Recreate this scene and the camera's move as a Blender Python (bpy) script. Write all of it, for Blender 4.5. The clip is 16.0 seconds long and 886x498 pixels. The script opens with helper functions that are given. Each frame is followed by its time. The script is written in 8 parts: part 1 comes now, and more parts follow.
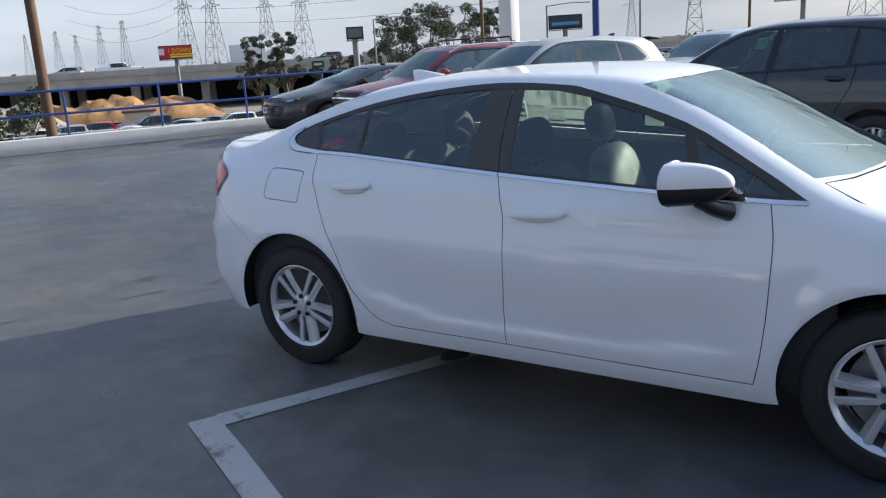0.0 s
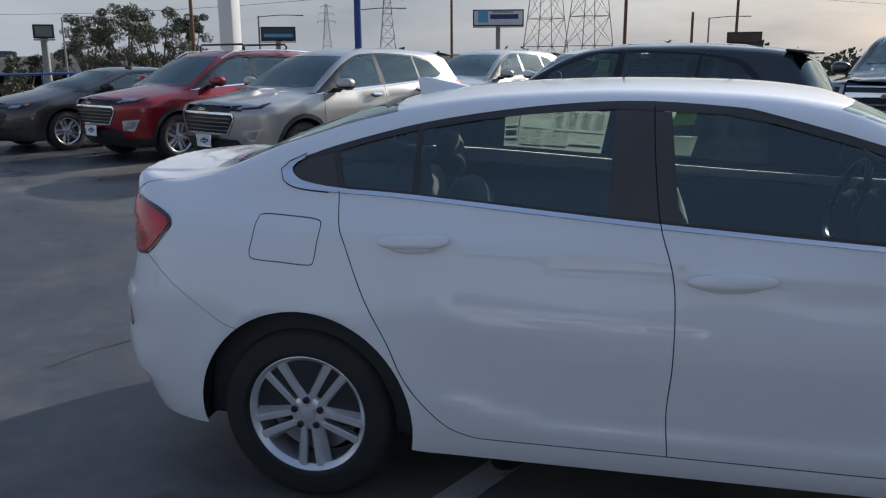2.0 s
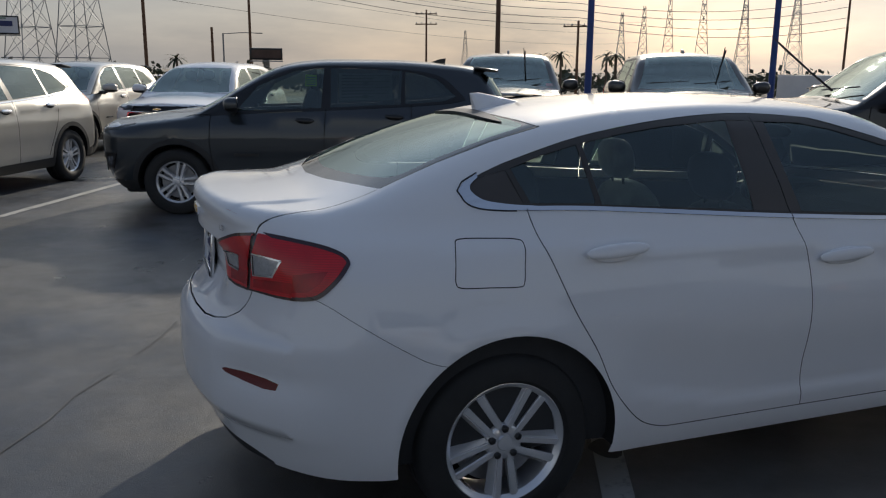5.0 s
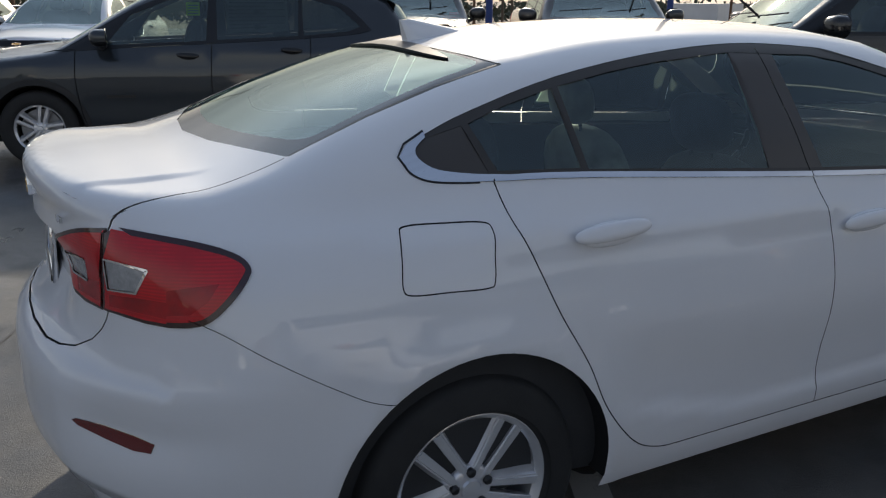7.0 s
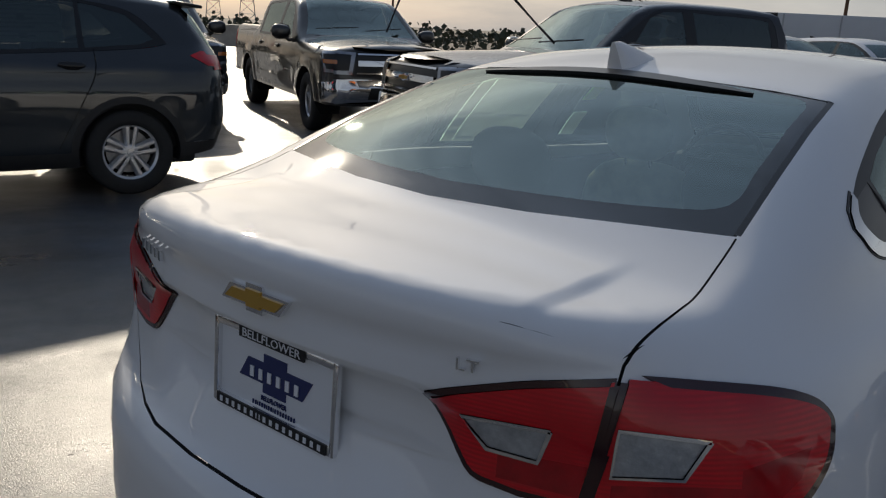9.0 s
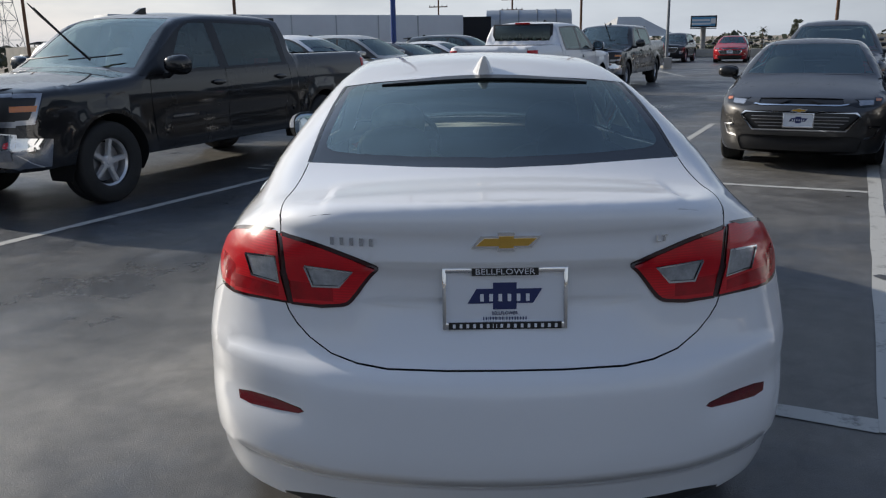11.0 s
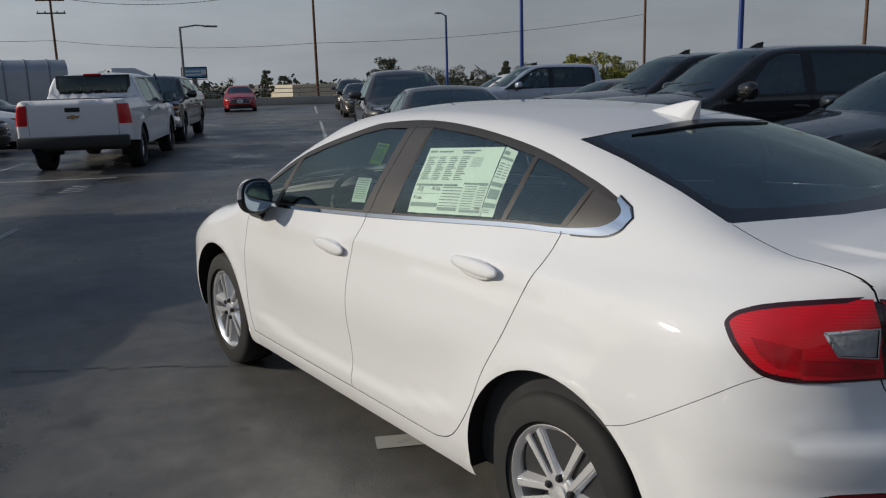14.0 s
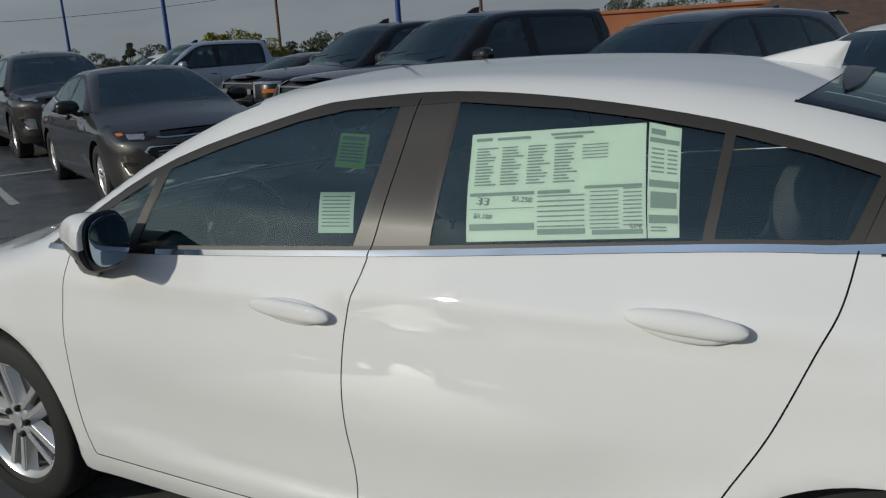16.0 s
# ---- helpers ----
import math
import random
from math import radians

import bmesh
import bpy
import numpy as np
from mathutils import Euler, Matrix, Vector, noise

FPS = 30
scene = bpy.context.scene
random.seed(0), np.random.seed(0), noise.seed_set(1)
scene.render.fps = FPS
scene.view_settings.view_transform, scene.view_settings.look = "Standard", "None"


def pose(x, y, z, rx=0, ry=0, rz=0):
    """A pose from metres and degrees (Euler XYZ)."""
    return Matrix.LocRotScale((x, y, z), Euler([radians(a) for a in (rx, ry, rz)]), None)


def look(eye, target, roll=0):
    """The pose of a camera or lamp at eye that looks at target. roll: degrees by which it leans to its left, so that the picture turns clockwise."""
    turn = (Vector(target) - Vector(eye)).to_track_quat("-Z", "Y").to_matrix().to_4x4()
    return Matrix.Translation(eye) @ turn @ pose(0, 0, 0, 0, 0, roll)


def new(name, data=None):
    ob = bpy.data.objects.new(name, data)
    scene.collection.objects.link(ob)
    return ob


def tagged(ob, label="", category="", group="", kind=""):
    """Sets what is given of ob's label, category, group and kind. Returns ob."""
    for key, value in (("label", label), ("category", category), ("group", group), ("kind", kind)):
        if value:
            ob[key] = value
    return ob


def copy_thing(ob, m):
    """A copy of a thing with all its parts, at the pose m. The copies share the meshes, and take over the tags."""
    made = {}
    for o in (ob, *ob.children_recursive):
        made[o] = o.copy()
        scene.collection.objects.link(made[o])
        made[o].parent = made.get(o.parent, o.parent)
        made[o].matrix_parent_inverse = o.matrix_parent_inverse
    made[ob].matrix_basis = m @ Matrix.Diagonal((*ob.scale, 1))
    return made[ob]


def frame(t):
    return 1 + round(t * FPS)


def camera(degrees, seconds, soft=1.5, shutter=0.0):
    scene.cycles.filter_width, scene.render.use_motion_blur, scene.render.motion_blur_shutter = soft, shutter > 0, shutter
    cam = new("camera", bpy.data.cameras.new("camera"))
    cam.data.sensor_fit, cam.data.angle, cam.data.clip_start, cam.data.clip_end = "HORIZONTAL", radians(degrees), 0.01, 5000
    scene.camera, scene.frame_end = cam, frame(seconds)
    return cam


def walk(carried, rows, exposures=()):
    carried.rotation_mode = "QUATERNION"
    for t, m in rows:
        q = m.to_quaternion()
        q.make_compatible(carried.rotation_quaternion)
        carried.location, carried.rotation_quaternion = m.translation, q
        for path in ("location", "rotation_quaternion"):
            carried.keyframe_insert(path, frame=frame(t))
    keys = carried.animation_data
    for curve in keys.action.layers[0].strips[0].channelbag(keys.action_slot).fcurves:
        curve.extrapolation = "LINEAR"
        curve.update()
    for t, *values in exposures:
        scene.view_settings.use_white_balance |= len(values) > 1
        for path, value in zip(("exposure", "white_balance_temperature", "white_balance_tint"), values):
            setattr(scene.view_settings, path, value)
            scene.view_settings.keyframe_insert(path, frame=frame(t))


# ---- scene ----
cam = camera(56.3, 16.0, 1.2)
PATH = [
    (0, (1.56, -3.824, 1.54), (0.464, -2.217, 1.076), -3.5),
    (0.5, (1.087, -3.785, 1.533), (0.162, -2.072, 1.073), -2.1),
    (1, (0.66, -3.666, 1.524), (-0.084, -1.868, 1.06), -2.0),
    (1.5, (0.188, -3.523, 1.548), (-0.488, -1.698, 1.086), -1.7),
    (2, (-0.264, -3.389, 1.538), (-0.71, -1.494, 1.082), -0.4),
    (2.5, (-0.668, -3.137, 1.495), (-0.968, -1.214, 1.036), -0.6),
    (3, (-1.177, -2.919, 1.52), (-1.5, -0.994, 1.084), -0.0),
    (3.5, (-1.645, -2.785, 1.513), (-1.833, -0.843, 1.072), -0.2),
    (4, (-2.017, -2.734, 1.484), (-1.905, -0.783, 1.059), -0.7),
    (4.5, (-2.326, -3.035, 1.502), (-1.928, -1.116, 1.1), -0.8),
    (5, (-2.447, -3.224, 1.541), (-1.771, -1.39, 1.118), 0.5),
    (7.5, (-2.24, -2.023, 1.493), (-1.334, -0.338, 0.912), 1.0),
    (8, (-2.374, -1.539, 1.476), (-1.372, 0.098, 0.911), 2.1),
    (8.5, (-2.707, -1.278, 1.464), (-1.459, 0.188, 0.92), 3.0),
    (11, (-4.227, 0.124, 1.513), (-2.289, 0.131, 1.021), -0.9),
    (11.5, (-4.434, 0.505, 1.538), (-2.515, 0.234, 1.046), -0.2),
    (12, (-4.345, 0.963, 1.498), (-2.466, 0.445, 1.05), -0.1),
    (12.5, (-4.212, 1.414, 1.491), (-2.356, 0.774, 1.107), -0.1),
    (13, (-3.942, 1.795, 1.495), (-2.141, 1.013, 1.114), -0.4),
    (13.5, (-3.464, 2.126, 1.552), (-1.697, 1.273, 1.165), -1.5),
    (14, (-3.039, 2.405, 1.551), (-1.433, 1.284, 1.147), -1.6),
    (14.5, (-2.533, 2.468, 1.518), (-1.054, 1.187, 1.104), -3.1),
    (15, (-2.077, 2.513, 1.543), (-0.715, 1.112, 1.114), -3.7),
    (15.5, (-1.682, 2.542, 1.554), (-0.55, 0.959, 1.091), -3.6),
    (16, (-1.329, 2.366, 1.513), (-0.344, 0.695, 1.025), -3.6),
]
walk(cam, [(t, look(eye, target, roll)) for t, eye, target, roll in PATH], [(0, .84, 5750, 10), (.5, .66, 5750, 10), (1.5, .4, 5750, 10), (2.5, .25, 5850, 10), (3, .13, 5980, 10), (3.5, -.15, 6050, 10), (4, -.4, 6250, 10), (4.5, -.55, 6250, 10), (5, -.15, 6150, 10), (7.5, .3, 6400, 10), (8, .15, 6350, 10), (8.5, -.45, 6350, 10), (11, .14, 5900, 10), (11.5, .32, 5900, 10), (12, .33, 5900, 10), (12.5, .18, 5950, 10), (13.5, -.42, 6000, 10), (14.5, -.71, 5920, 8), (16, -.87, 5780, 5)])

# ---- light ----
SUN_AZ, SUN_EL = 58.0, 23.0        # degrees from +x towards +y, and above the horizon
world = bpy.data.worlds.new("sky")
scene.world = world
world.use_nodes = True
wn, wl = world.node_tree.nodes, world.node_tree.links
sky = wn.new("ShaderNodeTexSky")
sky.sky_type, sky.sun_disc = "NISHITA", False
sky.sun_elevation, sky.sun_rotation = radians(SUN_EL), radians(90 - SUN_AZ)
sky.air_density, sky.dust_density, sky.ozone_density = 1.0, 2.0, 1.5
# thin high cloud, drawn over the clear sky by direction
coord = wn.new("ShaderNodeTexCoord")
stretch = wn.new("ShaderNodeMapping")
stretch.inputs["Scale"].default_value = (1.2, 1.2, 5.0)
puff = wn.new("ShaderNodeTexNoise")
puff.inputs["Scale"].default_value, puff.inputs["Detail"].default_value, puff.inputs["Roughness"].default_value = 2.2, 7, .58
veil = wn.new("ShaderNodeMapRange")
veil.inputs[1].default_value, veil.inputs[2].default_value, veil.inputs[3].default_value, veil.inputs[4].default_value = .25, .75, .80, .96
shade = wn.new("ShaderNodeMapRange")
shade.inputs[1].default_value, shade.inputs[2].default_value, shade.inputs[3].default_value, shade.inputs[4].default_value = .35, .75, 1.08, .74
cloud = wn.new("ShaderNodeMix")
cloud.data_type = "RGBA"
grey = wn.new("ShaderNodeMix")
grey.data_type, grey.blend_type = "RGBA", "MULTIPLY"
grey.inputs[0].default_value = 1.0
grey.inputs[6].default_value = (2.46, 2.76, 3.22, 1)
bg = wn["Background"]
bg.inputs[1].default_value = 0.107
wl.new(coord.outputs["Generated"], stretch.inputs[0])
wl.new(stretch.outputs[0], puff.inputs["Vector"])
wl.new(puff.outputs["Fac"], veil.inputs[0])
wl.new(puff.outputs["Fac"], shade.inputs[0])
wl.new(shade.outputs[0], grey.inputs[7])
wl.new(veil.outputs[0], cloud.inputs[0])
wl.new(sky.outputs[0], cloud.inputs[6])
# the cloud is brightest towards the sun
facing = wn.new("ShaderNodeVectorMath")
facing.operation = "DOT_PRODUCT"
facing.inputs[1].default_value = (math.cos(radians(SUN_AZ)) * math.cos(radians(SUN_EL)), math.sin(radians(SUN_AZ)) * math.cos(radians(SUN_EL)), math.sin(radians(SUN_EL)))
glow = wn.new("ShaderNodeMapRange")
glow.interpolation_type = "SMOOTHSTEP"
glow.inputs[1].default_value, glow.inputs[2].default_value, glow.inputs[3].default_value, glow.inputs[4].default_value = -.9, 1.0, 1.42, 1.0
lit = wn.new("ShaderNodeMix")
lit.data_type, lit.blend_type = "RGBA", "MULTIPLY"
lit.inputs[0].default_value = 1.0
wl.new(coord.outputs["Generated"], facing.inputs[0])
wl.new(facing.outputs["Value"], glow.inputs[0])
wl.new(grey.outputs[2], lit.inputs[6])
wl.new(glow.outputs[0], lit.inputs[7])
wl.new(lit.outputs[2], cloud.inputs[7])
# haze: pale towards the horizon, deeper overhead
height = wn.new("ShaderNodeSeparateXYZ")
haze = wn.new("ShaderNodeMapRange")
haze.interpolation_type = "SMOOTHSTEP"
haze.inputs[1].default_value, haze.inputs[2].default_value, haze.inputs[3].default_value, haze.inputs[4].default_value = 0.0, .65, 0.0, 1.0
deep = wn.new("ShaderNodeMix")
deep.data_type, deep.blend_type = "RGBA", "MULTIPLY"
deep.inputs[0].default_value = 1.0
wl.new(coord.outputs["Generated"], height.inputs[0])
wl.new(height.outputs[2], haze.inputs[0])
wl.new(cloud.outputs[2], deep.inputs[6])
tone = wn.new("ShaderNodeMix")
tone.data_type = "RGBA"
tone.inputs[6].default_value, tone.inputs[7].default_value = (1.26, 1.16, 1.02, 1), (.47, .55, .70, 1)
wl.new(haze.outputs[0], tone.inputs[0])
wl.new(tone.outputs[2], deep.inputs[7])
# the bright ring round the sun, in thin cloud, weaker in the haze near the horizon
ring_ = wn.new("ShaderNodeMapRange")
ring_.interpolation_type = "SMOOTHSTEP"
ring_.inputs[1].default_value, ring_.inputs[2].default_value, ring_.inputs[3].default_value, ring_.inputs[4].default_value = .40, 1.0, 0.0, 1.0
lift = wn.new("ShaderNodeMapRange")
lift.interpolation_type = "SMOOTHSTEP"
lift.inputs[1].default_value, lift.inputs[2].default_value = .16, .52
both_ = wn.new("ShaderNodeMath")
both_.operation = "MULTIPLY"
warm = wn.new("ShaderNodeMix")
warm.data_type = "RGBA"
warm.inputs[6].default_value, warm.inputs[7].default_value = (1, 1, 1, 1), (4.3, 4.0, 3.4, 1)
final = wn.new("ShaderNodeMix")
final.data_type, final.blend_type = "RGBA", "MULTIPLY"
final.inputs[0].default_value = 1.0
wl.new(facing.outputs["Value"], ring_.inputs[0])
wl.new(height.outputs[2], lift.inputs[0])
wl.new(ring_.outputs[0], both_.inputs[0])
wl.new(lift.outputs[0], both_.inputs[1])
wl.new(both_.outputs[0], warm.inputs[0])
wl.new(deep.outputs[2], final.inputs[6])
wl.new(warm.outputs[2], final.inputs[7])
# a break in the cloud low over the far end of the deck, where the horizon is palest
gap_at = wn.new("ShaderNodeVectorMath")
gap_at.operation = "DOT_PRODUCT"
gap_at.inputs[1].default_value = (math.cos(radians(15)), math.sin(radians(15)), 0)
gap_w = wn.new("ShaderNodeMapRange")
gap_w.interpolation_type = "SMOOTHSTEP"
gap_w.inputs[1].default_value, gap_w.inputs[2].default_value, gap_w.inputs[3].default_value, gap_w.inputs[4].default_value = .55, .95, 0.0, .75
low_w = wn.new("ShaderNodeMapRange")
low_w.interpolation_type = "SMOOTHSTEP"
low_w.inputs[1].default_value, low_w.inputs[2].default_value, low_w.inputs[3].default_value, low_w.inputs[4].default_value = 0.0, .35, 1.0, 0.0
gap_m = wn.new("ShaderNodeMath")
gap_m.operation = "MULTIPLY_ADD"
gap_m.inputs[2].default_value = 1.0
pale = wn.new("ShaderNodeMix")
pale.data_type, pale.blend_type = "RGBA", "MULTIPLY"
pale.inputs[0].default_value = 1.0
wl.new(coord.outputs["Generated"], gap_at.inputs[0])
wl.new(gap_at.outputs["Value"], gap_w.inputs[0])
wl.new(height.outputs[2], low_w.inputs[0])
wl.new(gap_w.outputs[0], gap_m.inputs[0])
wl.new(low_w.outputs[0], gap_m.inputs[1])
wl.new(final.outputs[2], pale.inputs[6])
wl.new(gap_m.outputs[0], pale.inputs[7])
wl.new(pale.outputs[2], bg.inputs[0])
sun = new("sun", bpy.data.lights.new("sun", "SUN"))
sun.data.energy, sun.data.angle, sun.data.color = 4.2, radians(1.0), (1, .87, .68)
to_sun = Vector((math.cos(radians(SUN_AZ)) * math.cos(radians(SUN_EL)), math.sin(radians(SUN_AZ)) * math.cos(radians(SUN_EL)), math.sin(radians(SUN_EL))))
sun.matrix_world = Matrix.Translation((0, 0, 60)) @ to_sun.to_track_quat("Z", "Y").to_matrix().to_4x4()

# ---- materials ----
def material(name, colour, rough=.5, metal=0.0, coat=0.0, vary=.0, scale=6.0, bump=0.0, bump_scale=60.0, rough_vary=0.0, emit=0.0, spec=.5, coat_rough=.03):
    """A surface with its colour, gloss and grain; vary: how far large stains change the colour; bump: depth of the fine relief in metres."""
    m = bpy.data.materials.new(name)
    m.use_nodes = True
    n, l = m.node_tree.nodes, m.node_tree.links
    b = n["Principled BSDF"]
    b.inputs["Base Color"].default_value = (*colour, 1)
    b.inputs["Roughness"].default_value, b.inputs["Metallic"].default_value = rough, metal
    b.inputs["Coat Weight"].default_value, b.inputs["Coat Roughness"].default_value, b.inputs["Coat IOR"].default_value = coat, coat_rough, 1.6
    b.inputs["Specular IOR Level"].default_value = spec
    if emit:
        b.inputs["Emission Color"].default_value, b.inputs["Emission Strength"].default_value = (*colour, 1), emit
    if vary or bump or rough_vary:
        at = n.new("ShaderNodeTexCoord")
    if vary or rough_vary:
        big = n.new("ShaderNodeTexNoise")
        big.inputs["Scale"].default_value, big.inputs["Detail"].default_value, big.inputs["Roughness"].default_value = scale, 8, .65
        l.new(at.outputs["Object"], big.inputs["Vector"])
    if vary:
        ramp = n.new("ShaderNodeMapRange")
        ramp.inputs[1].default_value, ramp.inputs[2].default_value = .25, .75
        ramp.inputs[3].default_value, ramp.inputs[4].default_value = 1 - vary, 1 + vary
        mul = n.new("ShaderNodeMix")
        mul.data_type, mul.blend_type = "RGBA", "MULTIPLY"
        mul.inputs[0].default_value = 1
        mul.inputs[6].default_value = (*colour, 1)
        l.new(big.outputs["Fac"], ramp.inputs[0])
        l.new(ramp.outputs[0], mul.inputs[7])
        l.new(mul.outputs[2], b.inputs["Base Color"])
    if rough_vary:
        rr = n.new("ShaderNodeMapRange")
        rr.inputs[1].default_value, rr.inputs[2].default_value = .3, .7
        rr.inputs[3].default_value, rr.inputs[4].default_value = max(rough - rough_vary, .02), min(rough + rough_vary, 1)
        l.new(big.outputs["Fac"], rr.inputs[0])
        l.new(rr.outputs[0], b.inputs["Roughness"])
    if bump:
        fine = n.new("ShaderNodeTexNoise")
        fine.inputs["Scale"].default_value, fine.inputs["Detail"].default_value = bump_scale, 5
        bp = n.new("ShaderNodeBump")
        bp.inputs["Distance"].default_value, bp.inputs["Strength"].default_value = bump, .8
        l.new(at.outputs["Object"], fine.inputs["Vector"])
        l.new(fine.outputs["Fac"], bp.inputs["Height"])
        l.new(bp.outputs[0], b.inputs["Normal"])
    return m


def glass(name, tint, haze=0.0, ior=1.8):
    """A thin pane: what is behind shows through its tint, with a clear reflection on top."""
    m = bpy.data.materials.new(name)
    m.use_nodes = True
    n, l = m.node_tree.nodes, m.node_tree.links
    n.remove(n["Principled BSDF"])
    see, shine, mix, fres = n.new("ShaderNodeBsdfTransparent"), n.new("ShaderNodeBsdfGlossy"), n.new("ShaderNodeMixShader"), n.new("ShaderNodeFresnel")
    see.inputs[0].default_value = (*tint, 1)
    shine.inputs[0].default_value = (.86, 1, .97, 1)
    shine.inputs["Roughness"].default_value = .01 + haze
    fres.inputs["IOR"].default_value = ior
    l.new(fres.outputs[0], mix.inputs[0])
    l.new(see.outputs[0], mix.inputs[1])
    l.new(shine.outputs[0], mix.inputs[2])
    l.new(mix.outputs[0], n["Material Output"].inputs[0])
    return m


def paint(name, colour, metal=0.0, rough=.35, dust=.06):
    """Body paint: a pigment layer under a clear glossy coat with a little dust on it."""
    return material(name, colour, rough, metal, 1.0, dust, 2.5, rough_vary=.06, spec=.1, coat_rough=.015 if dust < .05 else .04)


WHITE = paint("white_paint", (.80, .80, .81), rough=.6, dust=.015)
SILVER = paint("champagne_silver_paint", (.46, .44, .40), .55, .38)
RED = paint("dark_red_paint", (.26, .012, .02), .35, .35)
NAVY = paint("dark_slate_paint", (.030, .036, .042), .35, .35)
GREY = paint("dark_grey_paint", (.055, .052, .049), .4, .4, .12)
BLACK = paint("black_paint", (.013, .013, .014), .0, .3)
BLUESILVER = paint("pale_blue_silver_paint", (.42, .47, .55), .5, .38)
BRIGHTRED = paint("bright_red_paint", (.42, .015, .02), .1, .3)
RUBBER = material("tyre_rubber", (.018, .018, .018), .75, vary=.25, scale=9, bump=.0006, bump_scale=140)
ALLOY = material("machined_alloy", (.76, .76, .77), .25, .6, vary=.06, scale=14)
ALLOY_DARK = material("painted_alloy", (.30, .30, .31), .4, .7, vary=.1, scale=14)
CHROME = material("chrome", (.85, .85, .86), .06, 1.0, rough_vary=.03)
TRIM = material("black_trim", (.012, .012, .013), .32, vary=.2, scale=12)
PILLAR = material("satin_black_pillar", (.055, .047, .040), .34, spec=.6, vary=.05, scale=9)
SURROUND = material("matt_black_window_trim", (.040, .036, .032), .45, vary=.08, scale=12)
LENS_DEEP = material("reflector_red_lens", (.13, .005, .008), .12, coat=.6, bump=.0008, bump_scale=260)
PLASTIC = material("grained_black_plastic", (.022, .022, .023), .62, vary=.15, scale=15, bump=.0004, bump_scale=300)
GAP = material("dark_gap", (.006, .006, .007), .9)
LENS_RED = material("red_lens", (.60, .004, .012), .30, coat=.6, vary=.32, scale=9, bump=.0006, bump_scale=60, spec=.3, coat_rough=.01)
def ribbed(m, deep):
    """Fine moulded ribs behind a lens, as bands of a deeper tone."""
    n, l = m.node_tree.nodes, m.node_tree.links
    b = n["Principled BSDF"]
    at, wave, mix = n.new("ShaderNodeTexCoord"), n.new("ShaderNodeTexWave"), n.new("ShaderNodeMix")
    wave.bands_direction = "Z"
    wave.inputs["Scale"].default_value, wave.inputs["Distortion"].default_value, wave.inputs["Detail"].default_value = 44.0, .3, 1
    mix.data_type = "RGBA"
    was = b.inputs["Base Color"].links[0].from_socket
    mix.inputs[6].default_value = (*deep, 1)
    l.new(at.outputs["Object"], wave.inputs["Vector"])
    l.new(wave.outputs["Fac"], mix.inputs[0])
    l.new(was, mix.inputs[7])
    l.new(mix.outputs[2], b.inputs["Base Color"])


ribbed(LENS_RED, (.50, .004, .010))
LENS_DARK = material("deep_red_lens", (.030, .003, .004), .2, coat=.6)
# darker copy of the red lens: the lower half's shade put into its colour
LENS_LOW = material("shaded_red_lens", (.38, .003, .008), .25, coat=.6, vary=.45, scale=16, bump=.0012, bump_scale=45, spec=.3, coat_rough=.01)
LENS_CLEAR = material("ribbed_clear_lens", (.42, .43, .44), .15, .3, coat=1.0, vary=.3, scale=40, bump=.002, bump_scale=90)
LAMP = material("headlamp_glass", (.36, .37, .40), .14, .5, coat=1.0, vary=.35, scale=11, coat_rough=.01)
AMBER = material("amber_lens", (.6, .16, .02), .1, coat=1.0)
GLASS = glass("green_tinted_glass", (.86, .95, .90), 0, 2.0)
GLASS_DARK = glass("privacy_glass", (.20, .22, .21), 0, 1.9)
GLASS_MID = glass("lightly_tinted_glass", (.58, .66, .62), 0, 2.0)
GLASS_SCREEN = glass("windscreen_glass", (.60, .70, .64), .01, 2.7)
FRIT = material("black_glass_border", (.010, .011, .012), .05, spec=.9)
CLOTH = material("dark_seat_cloth", (.045, .047, .052), .85, vary=.2, scale=9, bump=.001, bump_scale=250)
LINING = material("dark_cabin_lining", (.03, .031, .033), .8, vary=.15)
HEADLINER = material("pale_headliner", (.38, .38, .36), .9)
WRAP = material("clear_wrap_on_seat", (.36, .39, .33), .5, vary=.35, scale=8)
MIRROR = material("mirror_glass", (.34, .42, .50), .02, 1.0)
GOLD = material("gold_emblem", (.62, .36, .05), .3, .5, coat=.5, bump=.0006, bump_scale=500)
def paper(name, colour):
    """Thin printed paper that lets some light through."""
    m = material(name, colour, .55, vary=.04, scale=12)
    n, l = m.node_tree.nodes, m.node_tree.links
    thin, mix = n.new("ShaderNodeBsdfTranslucent"), n.new("ShaderNodeMixShader")
    thin.inputs[0].default_value = (*colour, 1)
    mix.inputs[0].default_value = .15
    l.new(n["Principled BSDF"].outputs[0], mix.inputs[1])
    l.new(thin.outputs[0], mix.inputs[2])
    l.new(mix.outputs[0], n["Material Output"].inputs[0])
    return m


PAPER = paper("pale_sticker_paper", (.68, .75, .69))
PAPER_LIME = paper("lime_sticker_paper", (.50, .78, .10))
INK = material("grey_ink", (.23, .29, .27), .6)
INK_BLUE = material("navy_ink", (.02, .03, .12), .5)
PLATE_WHITE = material("white_plate", (.78, .79, .82), .35, vary=.02)
